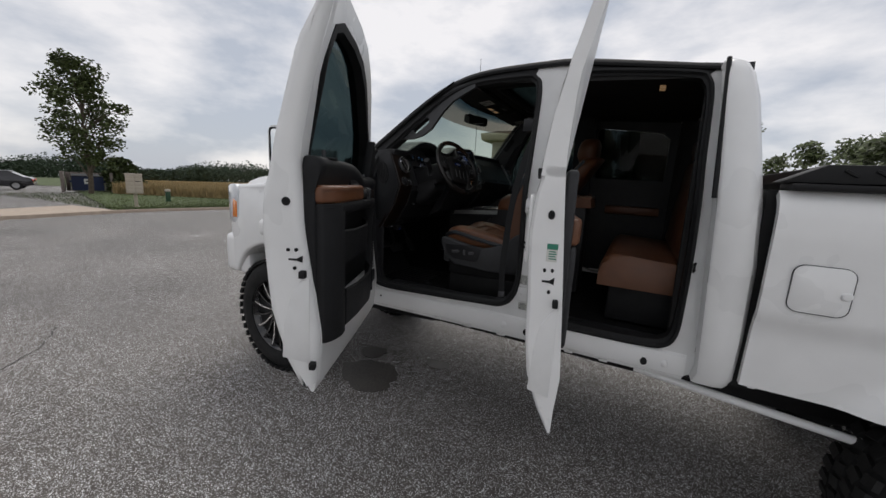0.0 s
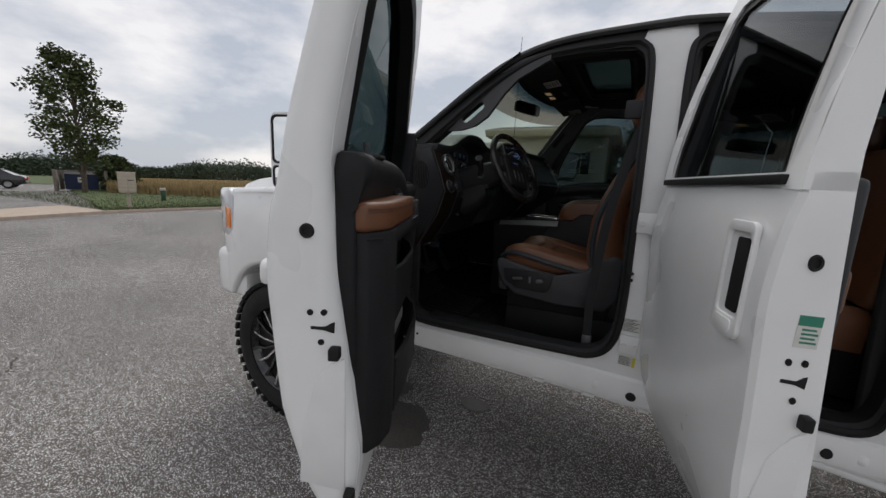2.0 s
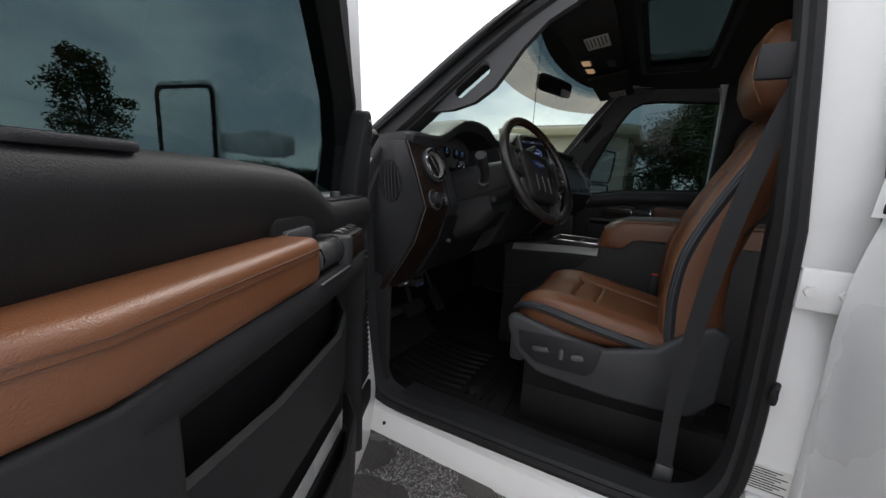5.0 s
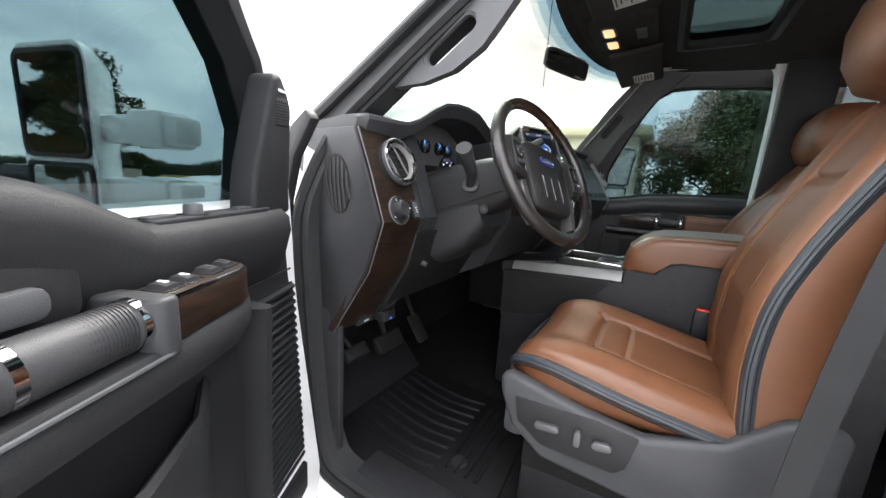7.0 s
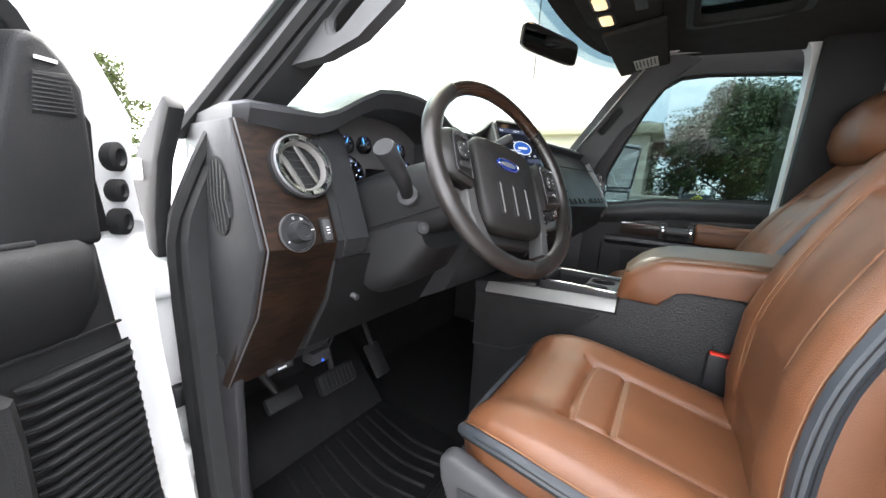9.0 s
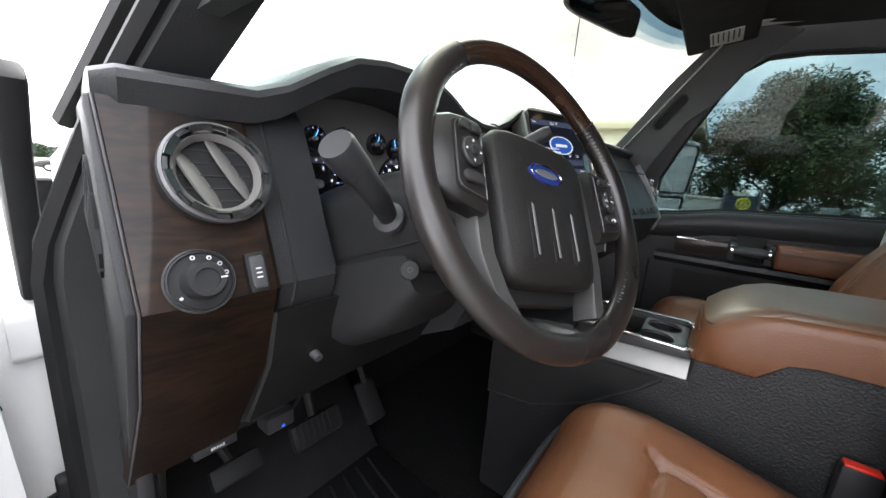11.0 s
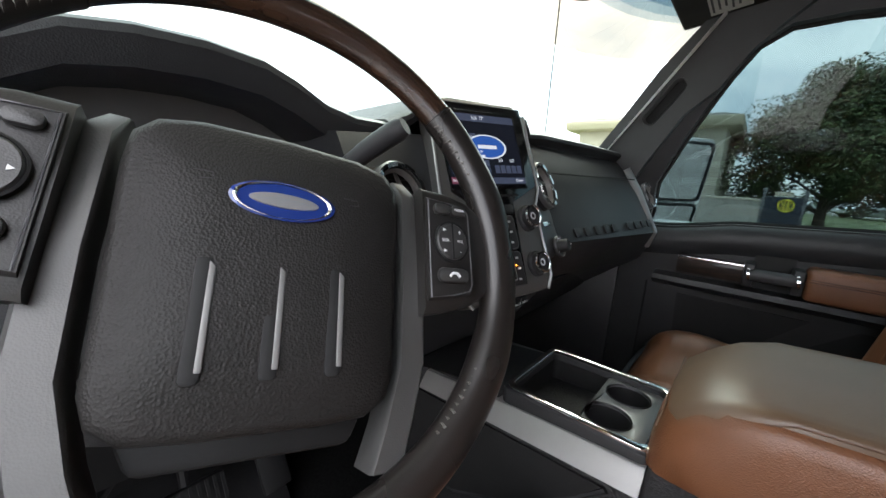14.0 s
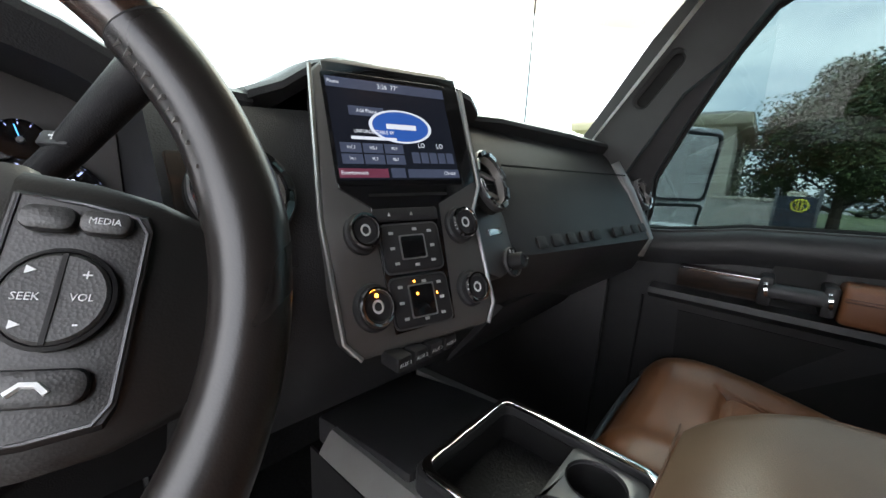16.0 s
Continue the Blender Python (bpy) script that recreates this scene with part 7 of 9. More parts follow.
part("console_body", prism([(-1.43, 0.86), (-0.42, 0.86), (-0.42, 1.464), (-0.9, 1.451), (-0.95, 1.41), (-1.036, 1.402), (-1.041, 1.345), (-1.38, 1.335), (-1.43, 1.3)], "y", 2.715, 2.965, 0.012), CONSOLEGRAIN, console, "charcoal textured console body")
tray = part("tray_frame", prism(rbox2d(-1.165, 2.84, 0.25, 0.236, 0.02), "z", 1.355, 1.385, 0.004, holes=[rbox2d(-1.165, 2.84, 0.215, 0.2, 0.014)]), BLACK, console, "black tray with chrome edge")
part("tray_edge", prism(rbox2d(-1.165, 2.84, 0.24, 0.226, 0.02), "z", 1.384, 1.39, 0.002, holes=[rbox2d(-1.165, 2.84, 0.218, 0.202, 0.016)]), CHROME, tray, "bright chrome edge")
part("tray_floor", box(-1.275, -1.055, 2.735, 2.945, 1.3, 1.306), RUBBER, tray)
part("tray_wall", prism(rbox2d(-1.165, 2.84, 0.222, 0.206, 0.016), "z", 1.302, 1.372, holes=[rbox2d(-1.165, 2.84, 0.214, 0.198, 0.013)]), RUBBER, tray)
part("cup_plate", prism(rbox2d(-1.108, 2.84, 0.098, 0.198, 0.012), "z", 1.37, 1.378, 0.001, holes=[[(-1.108 + 0.037 * math.cos(a) - 0.004, 2.89 + 0.037 * math.sin(a)) for a in [2 * math.pi * k / 28 for k in range(28)]], [(-1.11 + 0.037 * math.cos(a) - 0.012, 2.795 + 0.037 * math.sin(a)) for a in [2 * math.pi * k / 28 for k in range(28)]]]), DARKSIL, tray, "satin grey cup holder plate")
for cx, cy in ((-1.112, 2.89), (-1.122, 2.795)):
    part("cup_well", lathe([(0.037, 0.0), (0.036, -0.012), (0.033, -0.062), (0, -0.064)], (cx, cy, 1.374), (0, 0, 1), 28), RUBBER, tray)
    part("cup_rim", lathe([(0.036, 0.0), (0.0375, 0.003), (0.039, 0.0)], (cx, cy, 1.377), (0, 0, 1), 28), BLACK, tray)
part("side_rail", loft([[(x, 2.742, z0), (x, 2.744, z0 + 0.004), (x, 2.758, z1 - 0.003), (x, 2.762, z1), (x, 2.79, z1 + 0.001), (x, 2.79, z0)] for x, z0, z1 in ((-1.37, 1.327, 1.353), (-1.3, 1.332, 1.36), (-1.15, 1.342, 1.371), (-1.01, 1.35, 1.379))]), RAILSIL, console, "satin silver console rail", 30)
part("side_rail", loft([[(x, 2.978, z0), (x, 2.97, z1), (x, 2.952, z1 + 0.002), (x, 2.952, z0)] for x, z0, z1 in ((-1.4, 1.33, 1.353), (-1.2, 1.34, 1.368), (-1.01, 1.35, 1.379))]), RAILSIL, console)
reshape(tray, tray_fit)
for o in console.children:
    if o.name.startswith("console_body"):
        reshape(o, lambda v: (v.x + 0.03, v.y if v.y > 2.84 else 2.84 - (2.84 - v.y) * 0.72, v.z))
# Flat dark sheet on the console side paints a recess's shade.
part("side_recess", prism([(-1.4, 1.318), (-1.05, 1.335), (-1.08, 1.3), (-1.17, 1.225), (-1.28, 1.165), (-1.4, 1.15)], "y", 2.7455, 2.749), RUBBER, console, "flat dark sheet drawn as the shade of a storage recess")
part("recess_lip", tube([(-1.045, 2.748, 1.333), (-1.078, 2.748, 1.298), (-1.168, 2.748, 1.223), (-1.28, 2.748, 1.163), (-1.4, 2.748, 1.148)], 0.004, 6), BLACK, console)
part("front_bin", prism([(-1.42, 1.345), (-1.3, 1.368), (-1.22, 1.378), (-1.22, 1.34), (-1.42, 1.3)], "y", 2.768, 2.95, 0.006), BLACK, console)


STITCHB = mat("brown_thread", (0.09, 0.045, 0.025), 0.7)


def armrest():
    """A padded lid with a notched lower edge."""
    rings = []
    for y, dx, d in ((2.672, 0.06, 0.02), (2.676, 0.036, 0.009), (2.686, 0.017, 0.003), (2.705, 0.005, 0.0), (2.735, 0.0, 0.0), (2.84, -0.004, -0.004), (2.945, 0.0, 0.0), (2.972, 0.005, 0.0), (2.99, 0.017, 0.003), (3.0, 0.036, 0.009), (3.004, 0.06, 0.02)):
        o = [(-1.045 + dx, 1.4 + d * 0.6), (-1.04 + dx, 1.44), (-1.032 + dx, 1.463 - d * 0.5), (-1.01 + dx, 1.485 - d), (-0.985 + dx * 0.6, 1.501 - d), (-0.95 + dx * 0.3, 1.512 - d), (-0.85, 1.518 - d), (-0.4, 1.53 - d), (-0.39, 1.46), (-0.89, 1.447), (-0.92, 1.44), (-0.952, 1.4 + d * 0.4)]
        rings.append([(x, y, z) for x, z in o])
    return loft(rings)


arm_ = part("armrest", armrest(), LEATHER, console, "brown leather padded console lid", 50)
TAUPE = mat("taupe_leather", (0.118, 0.074, 0.046), 0.36, var=0.1, scale=14, bump=0.2, bscale=800, wear=0.08)
LID = [(-1.032, 1.4665), (-1.01, 1.4885), (-0.985, 1.5045), (-0.95, 1.5155), (-0.85, 1.5215), (-0.4, 1.5335)]
lid_in = lambda x, dx: x + dx * max(0.0, min(1.0, (-0.9 - x) / 0.1))
part("lid_top", loft([[(lid_in(x, dx), y, z + 0.0045 - e) for x, z in LID] + [(lid_in(x, dx) + 0.01, y, z - 0.01) for x, z in reversed(LID)] for y, dx, e in ((2.692, 0.034, 0.004), (2.697, 0.022, 0.001), (2.71, 0.009, 0.0), (2.735, 0.0, 0.0), (2.84, -0.004, -0.004), (2.945, 0.0, 0.0), (2.968, 0.009, 0.0), (2.98, 0.022, 0.001), (2.984, 0.034, 0.004))]), TAUPE, arm_, "smooth taupe leather top", 50)
for y in (2.69, 2.986):
    part("lid_stitch", tube([(lid_in(x, 0.036), y, z + 0.001) for x, z in LID], 0.0011, 5), STITCHB, arm_)
part("lid_stitch", tube([(-1.038, y, 1.457) for y in (2.695, 2.8, 2.9, 2.98)], 0.0011, 5), STITCHB, arm_)
reshape(arm_, near_in)

# ---- cab: seats ----
STITCH = mat("seat_stitch", (0.2, 0.1, 0.05), 0.7)


def seat_rail(parent, pts, r, material, name, label=""):
    return part(name, tube(spline(pts, 4), r, 8), material, parent, label)


def build_seat(name, cy, s, label):
    """A front seat; s = -1 puts the control side towards lower y."""
    t = thing(name, (-0.95, cy, 0.85), label, "seat", "front seats")
    Y = lambda d: cy + s * d  # d > 0 runs towards the cab's middle for the driver
    TOPS = [(-1.205, 1.24), (-1.2, 1.258), (-1.192, 1.274), (-1.18, 1.289), (-1.163, 1.302), (-1.14, 1.312), (-1.11, 1.318), (-1.07, 1.319), (-1.0, 1.31), (-0.9, 1.29), (-0.8, 1.27), (-0.7, 1.26)]
    INS = [(-1.205, 0.075), (-1.2, 0.056), (-1.192, 0.041), (-1.18, 0.027), (-1.163, 0.015), (-1.14, 0.006), (-1.1, 0.0), (-0.7, 0.0)]
    gs = lambda v, w: math.exp(-(v / w) ** 2)

    def seat_z(x, d):
        """The stuffed top of the cushion: bolsters, panels and the sunk seams between them."""
        z = lerp_table(TOPS, x) - 0.018 + 0.022 * gs(abs(d) - 0.175, 0.05)
        line = 0.115 if x > -1.04 else 0.115 + (-1.04 - x) * 0.55
        z -= 0.011 * gs(abs(d) - line, 0.006) if x > -1.06 else 0.0
        if abs(d) < line:
            z -= 0.01 * gs(x + 1.04 + 0.006 * (1 - (d / line) ** 2), 0.006) + 0.008 * gs(x + 0.975, 0.005)
            z += 0.005 * (1 - (d / line) ** 2)
        return z

    rings = []
    for i in range(90):
        x = -1.205 + 0.505 * (i / 89) ** 1.2
        hw = 0.232 - lerp_table(INS, x)
        cols = [-hw + 0.018 + (2 * hw - 0.036) * k / 110 for k in range(111)]
        zl = seat_z(x, cols[0])
        prof = [(-hw + 0.01, 1.2), (-hw, 1.22), (-hw - 0.003, zl - 0.035), (-hw + 0.002, zl - 0.014), (-hw + 0.008, zl - 0.004)] + [(d, seat_z(x, d)) for d in cols] + [(hw - 0.008, zl - 0.004), (hw - 0.002, zl - 0.014), (hw + 0.003, zl - 0.035), (hw, 1.22), (hw - 0.01, 1.2)]
        rings.append([(x, Y(d), z) for d, z in prof])
    # rounded nose of the cushion
    first = rings[0]
    for x, k in ((-1.211, 0.94), (-1.2155, 0.82), (-1.2175, 0.6)):
        rings.insert(0, [(x, cy + (y - cy) * (0.9 + 0.1 * k), 1.215 + (z - 1.215) * k if z > 1.215 else z) for _, y, z in first])
    cush = part("cushion", loft(rings), LEATHER, t, "brown leather seat cushion", 70)
    for sd in (-1, 1):
        e = lambda x, d, z: (x, Y(sd * d), z)
        strip_ = [e(-0.7, 0.233, 1.205), e(-0.8, 0.234, 1.222), e(-0.95, 0.2345, 1.25), e(-1.08, 0.2345, 1.277), e(-1.13, 0.231, 1.28), e(-1.16, 0.22, 1.274), e(-1.185, 0.202, 1.26), e(-1.2, 0.18, 1.242)]
        if sd > 0:
            continue
        seat_rail(cush, strip_, 0.0125, PIPING, "piping", "slate grey leather piping")
        for dz in (0.0055, -0.0055):
            seat_rail(cush, [(x, y - s * 0.0112, z + dz) for x, y, z in strip_], 0.0009, RUBBER, "seam")
        for dz in (0.0165, -0.0165):
            seat_rail(cush, [(x, y, z + dz) for x, y, z in strip_], 0.0011, STITCH if dz > 0 else RUBBER, "seam")
    seat_rail(cush, [(-1.201, Y(-0.178), 1.242), (-1.211, Y(-0.12), 1.238), (-1.213, Y(0.0), 1.238), (-1.211, Y(0.12), 1.238), (-1.201, Y(0.178), 1.242)], 0.006, PIPING, "piping")
    for sd in (-1, 1):
        for off in (-0.0065, 0.0065):
            pts = [(x, Y(sd * (0.115 + off)), seat_z(x, sd * (0.115 + off)) + 0.0006) for x in (-0.74, -0.8, -0.86, -0.92, -0.98, -1.03)]
            seat_rail(cush, pts, 0.0009, STITCH, "seam_thread")
    for x0 in (-1.04, -0.975):
        pts = [(x0 + 0.009, Y(d), seat_z(x0 + 0.009, d) + 0.0006) for d in (-0.105, -0.07, -0.035, 0, 0.035, 0.07, 0.105)]
        seat_rail(cush, pts, 0.0009, STITCH, "seam_thread")
    # backrest
    FRONT = [(1.235, -0.8), (1.34, -0.808), (1.467, -0.786), (1.559, -0.748), (1.638, -0.705), (1.715, -0.658), (1.779, -0.618), (1.83, -0.585), (1.86, -0.56)]
    XF = [(z, xf) for z, xf in FRONT]

    def back_x(z, d):
        """The stuffed face of the backrest."""
        k = (z - 1.235) / 0.625
        a = 0.115 - 0.012 * k
        x = lerp_table(XF, z) + 0.02 - 0.02 * gs(abs(d) - 0.165 + 0.02 * k, 0.06)
        x += 0.006 * gs(abs(d) - a, 0.005)
        if abs(d) < a:
            x += 0.01 * gs(z - 1.7 - 0.01 * (d / a) ** 2, 0.007) - 0.006 * (1 - (d / a) ** 2)
        return x

    rings = []
    for i in range(90):
        z = 1.235 + 0.625 * i / 89
        k = (z - 1.235) / 0.625
        hw = 0.235 - 0.03 * k - 0.06 * max(0.0, (k - 0.88) / 0.12) ** 2
        th = 0.13 - 0.03 * k
        xf = lerp_table(XF, z)
        cols = [-hw + 0.03 + (2 * hw - 0.06) * q / 100 for q in range(101)]
        e0 = back_x(z, cols[0])
        b_ = [(xf + 0.05, -hw - 0.002), (xf + 0.028, -hw + 0.006), (e0 + 0.006, -hw + 0.018)] + [(back_x(z, d), d) for d in cols] + [(e0 + 0.006, hw - 0.018), (xf + 0.028, hw - 0.006), (xf + 0.05, hw + 0.002), (xf + th, hw - 0.004), (xf + th + 0.02, hw - 0.04), (xf + th + 0.025, 0), (xf + th + 0.02, -hw + 0.04), (xf + th, -hw + 0.004)]
        rings.append([(x, Y(d), z) for x, d in b_])
    back = part("backrest", loft(rings), LEATHER, t, "brown leather backrest", 70)
    line = [(xf + 0.03, Y(-(0.235 - 0.03 * (z - 1.235) / 0.625) + 0.008), z) for z, xf in FRONT[:-1]]
    for dx in (0.004, -0.006):
        seat_rail(back, [(x + dx, y - s * 0.0128, z) for x, y, z in line], 0.0009, RUBBER, "seam")
    seat_rail(back, line, 0.0135, PIPING, "piping", "slate grey leather piping")
    seat_rail(back, [(x - 0.0155, y + s * 0.006, z) for x, y, z in line], 0.0011, STITCH, "seam")
    seat_rail(back, [(x + 0.0165, y - s * 0.002, z) for x, y, z in line], 0.0011, STITCH, "seam")
    line2 = [(x, 2 * cy - y, z) for x, y, z in line]
    seat_rail(back, line2, 0.012, PIPING, "piping")
    seat_rail(back, [(-0.7, Y(-0.222), 1.26), (-0.705, Y(-0.224), 1.36), (-0.69, Y(-0.219), 1.45), (-0.64, Y(-0.212), 1.54), (-0.58, Y(-0.205), 1.62)], 0.0025, RUBBER, "seam")
    for sd in (-1, 1):
        for off in (-0.007, 0.007):
            seat_rail(back, [(back_x(z, sd * (0.115 - 0.012 * (z - 1.235) / 0.625 + off)) - 0.0006, Y(sd * (0.115 - 0.012 * (z - 1.235) / 0.625 + off)), z) for z in (1.32, 1.4, 1.48, 1.56, 1.64, 1.69)], 0.0009, STITCH, "seam_thread")
    part("word_bar", into(box(-0.055, 0.055, -0.006, 0.006, -0.001, 0.0012), None, facing((-0.572, cy, 1.8), (-0.85, 0, 0.5))), LEATHER_DK, back)
    # headrest
    rings = []
    for z, w, xf, xb in ((1.855, 0.1, -0.59, -0.51), (1.87, 0.125, -0.612, -0.49), (1.92, 0.14, -0.628, -0.478), (1.98, 0.142, -0.625, -0.475), (2.03, 0.132, -0.608, -0.475), (2.06, 0.11, -0.585, -0.485), (2.068, 0.07, -0.56, -0.5)):
        rings.append([(xf + 0.02, Y(-w)), (xf + 0.004, Y(-w * 0.75)), (xf, Y(0)), (xf + 0.004, Y(w * 0.75)), (xf + 0.02, Y(w)), ((xf + xb) / 2, Y(w * 1.06)), (xb - 0.015, Y(w)), (xb, Y(w * 0.6)), (xb, Y(-w * 0.6)), (xb - 0.015, Y(-w)), ((xf + xb) / 2, Y(-w * 1.06))])
        rings[-1] = [(x, y, z - (0.045 if s < 0 else 0)) for x, y in rings[-1]]
    hr = part("headrest", loft(rings), LEATHER, t, "brown leather headrest", 70)
    for d in (-0.06, 0.06):
        part("headrest_post", tube([(-0.54, Y(d), 1.83), (-0.54, Y(d), 1.88)], 0.006, 8), CHROME, hr)
    seat_rail(hr, [(-0.6, Y(-0.105), 1.87), (-0.62, Y(-0.115), 1.92), (-0.617, Y(-0.116), 1.98), (-0.59, Y(-0.105), 2.045)], 0.0022, STITCH, "seam")
    # base shell with controls
    shell = [(-1.205, 1.238), (-1.2, 1.2), (-1.17, 1.13), (-1.1, 1.08), (-0.9, 1.06), (-0.7, 1.06), (-0.65, 1.12), (-0.645, 1.3), (-0.68, 1.318), (-0.73, 1.298), (-0.8, 1.232), (-0.92, 1.2), (-1.02, 1.216), (-1.14, 1.242), (-1.185, 1.25)]
    base = part("base_shell", prism(shell, "y", Y(-0.262), Y(-0.225), 0.012, 3), GREY, t, "grey plastic seat side shell")
    part("base_front", box(-1.2, -1.15, Y(-0.23), Y(0.23), 1.08, 1.22, 0.015), GREY, base)
    part("control_plate", prism([(-1.165, 1.205), (-1.155, 1.15), (-1.1, 1.115), (-0.96, 1.112), (-0.94, 1.13), (-0.925, 1.2), (-1.0, 1.212)], "y", Y(-0.266), Y(-0.26), 0.003), BLACK, base)
    for x, w, h, a in ((-1.09, 0.05, 0.016, -8), (-1.03, 0.014, 0.036, 0), (-0.985, 0.036, 0.018, -8)):
        part("seat_switch", into(prism(rbox2d(0, 0, w, h, min(w, h) * 0.45), "y", 0, s * -0.012, 0.003), None, Matrix.Translation((x, Y(-0.264), 1.165)) @ Matrix.Rotation(radians(a), 4, "Y")), DARKSIL, base, "dark chrome-edged seat switch")
    part("inner_shell", prism([(-1.19, 1.2), (-1.1, 1.08), (-0.68, 1.08), (-0.66, 1.25), (-0.8, 1.22)], "y", Y(0.225), Y(0.25), 0.01), GREY, base)
    part("seat_pan", box(-1.15, -0.68, Y(-0.22), Y(0.22), 1.0, 1.2, 0.01), RUBBER, t)
    for d in (-0.19, 0.19):
        part("seat_track", box(-1.15, -0.6, Y(d - 0.025), Y(d + 0.025), 0.85, 1.0, 0.008), RUBBER, t)
    return t


def ease(a):
    a = max(0.0, min(1.0, a))
    return a * a * (3 - 2 * a)


def driver_fit(v):
    """Sets the driver's seat to its width, lean and place."""
    k = 0.97 + (0.03 - 0.22 * ease((v.x + 1.1) / 0.55)) * ease((2.46 - v.y) / 0.14)
    return (v.x + 0.02 - 0.12 * (v.z - 1.32) * ease((v.z - 1.25) / 0.14), 2.475 + (v.y - 2.42) * k, v.z - 0.025 * ease((v.z - 0.9) / 0.15))


reshape(build_seat("driver_seat", 2.42, 1, "brown leather driver seat with slate piping and power controls"), driver_fit)
reshape(build_seat("passenger_seat", 2 * YC - 2.42, -1, "brown leather passenger seat with slate piping"), lambda v: (v.x + 0.07, v.y + 0.03, v.z if v.z < 1.3 else 1.3 + (v.z - 1.3) * 0.9))
bk = thing("belt_buckle", (-0.79, 2.73, 1.18), "black seat belt buckle with a red button", "buckle")
part("buckle_body", into(box(-0.011, 0.011, -0.022, 0.022, -0.06, 0.045, 0.005), None, Matrix.Translation((-0.79, 2.728, 1.268)) @ Matrix.Rotation(radians(90), 4, "Z")), BLACK, bk)
part("red_button", into(box(-0.009, 0.009, -0.019, 0.019, 0.038, 0.048, 0.002), None, Matrix.Translation((-0.79, 2.728, 1.268)) @ Matrix.Rotation(radians(90), 4, "Z")), RED, bk, "red release button")
part("buckle_stem", box(-0.797, -0.783, 2.722, 2.734, 1.1, 1.22), SILVER, bk)
sbelt = thing("seat_belt", (-0.6, 2.17, 0.9), "dark grey seat belt webbing hanging at the pillar", "seat belt")


def ribbon(pts, w, side, thick=0.002):
    p = spline(pts, 6)
    return loft([[q - Vector(side) * w / 2, q + Vector(side) * w / 2, q + Vector(side) * w / 2 + Vector((0, thick, 0)), q - Vector(side) * w / 2 + Vector((0, thick, 0))] for q in p])


part("webbing", ribbon([(-0.725, 2.142, 0.93), (-0.73, 2.14, 1.1), (-0.724, 2.14, 1.24), (-0.71, 2.142, 1.42), (-0.688, 2.15, 1.58), (-0.645, 2.18, 1.78), (-0.58, 2.225, 1.97)], 0.036, (0.95, 0, -0.25)), mat("belt_webbing", (0.014, 0.0145, 0.0155), 0.8, var=0.15, bump=0.3, bscale=700), sbelt)
part("anchor", box(-0.745, -0.705, 2.14, 2.16, 0.9, 0.96, 0.006), DARKSIL, sbelt, "dark metal belt anchor")
part("belt_guide", box(-0.7, -0.6, 2.2, 2.215, 1.86, 1.93, 0.006), BLACK, sbelt)

rear = thing("rear_seat", (0.15, YC, 0.86), "brown leather rear bench seat in shade", "seat")
rings = []
for x, zt in ((-0.22, 1.16), (-0.2, 1.21), (-0.15, 1.235), (0.0, 1.23), (0.2, 1.215)):
    rings.append([(x, 2.2, 1.06), (x, 2.19, zt - 0.03), (x, 2.22, zt), (x, 2.35, zt - 0.012), (x, 2.5, zt), (x, 2.7, zt + 0.003), (x, 2.98, zt + 0.003), (x, 3.18, zt), (x, 3.33, zt - 0.012), (x, 3.46, zt), (x, 3.49, zt - 0.03), (x, 3.48, 1.06)])
part("bench_cushion", loft(rings), LEATHER, rear, "brown leather bench cushion", 50)
part("bench_back", prism([(0.16, 1.22), (0.24, 1.8), (0.3, 1.83), (0.37, 1.8), (0.36, 1.2)], "y", 2.19, 3.49, 0.025, 3), LEATHER, rear, "brown leather bench back")
for cy in (2.42, 2.84, 3.26):
    part("headrest", box(0.25, 0.35, cy - 0.13, cy + 0.13, 1.82, 1.98, 0.035, 3), LEATHER_DK, rear)
part("bench_base", box(-0.15, 0.3, 2.25, 3.43, 0.86, 1.07, 0.02), RUBBER, rear)
reshape(rear, lambda v: (v.x + (0.11 if v.x > 0.1 else 0.05), YC + (v.y - YC) * 0.86, v.z))

# ---- cab: floor ----
fm = thing("floor_mat", (-1.4, 2.38, 0.855), "black rubber floor mat with raised ribs", "floor mat")
part("mat_sheet", prism([(-1.86, 2.13), (-1.2, 2.13), (-1.17, 2.2), (-1.2, 2.64), (-1.86, 2.66)], "z", 0.852, 0.862, 0.003), MATRUB, fm)
part("mat_ramp", prism([(-1.92, 1.1), (-1.7, 0.86), (-1.72, 0.856), (-1.93, 1.08)], "y", 2.12, 2.66), MATRUB, fm)
for k in range(9):
    y = 2.24 + 0.042 * k
    part("rib", tube(spline([(-1.68, y + 0.03, 0.864), (-1.55, y, 0.865), (-1.45, y - 0.012, 0.865), (-1.36, y, 0.864)], 3), 0.006, 6), MATRUB, fm)
for k in range(4):
    x = -1.33 + 0.03 * k
    part("rib", tube([(x, 2.26, 0.864), (x, 2.56, 0.864)], 0.005, 6), MATRUB, fm)
part("mat_clip", lathe([(0, 0.006), (0.02, 0.006), (0.024, 0.0)], (-1.31, 2.3, 0.862), (0, 0, 1), 18), BLACK, fm)
part("sill_plate", prism([(-1.5, 2.09), (-0.66, 2.09), (-0.66, 2.18), (-1.5, 2.18)], "z", 0.876, 0.892, 0.004), BLACK, truck, "black ribbed sill plate")
for k in range(9):
    part("plate_rib", box(-1.42 + 0.08 * k, -1.36 + 0.08 * k, 2.105, 2.115, 0.891, 0.8945), BLACK, truck)
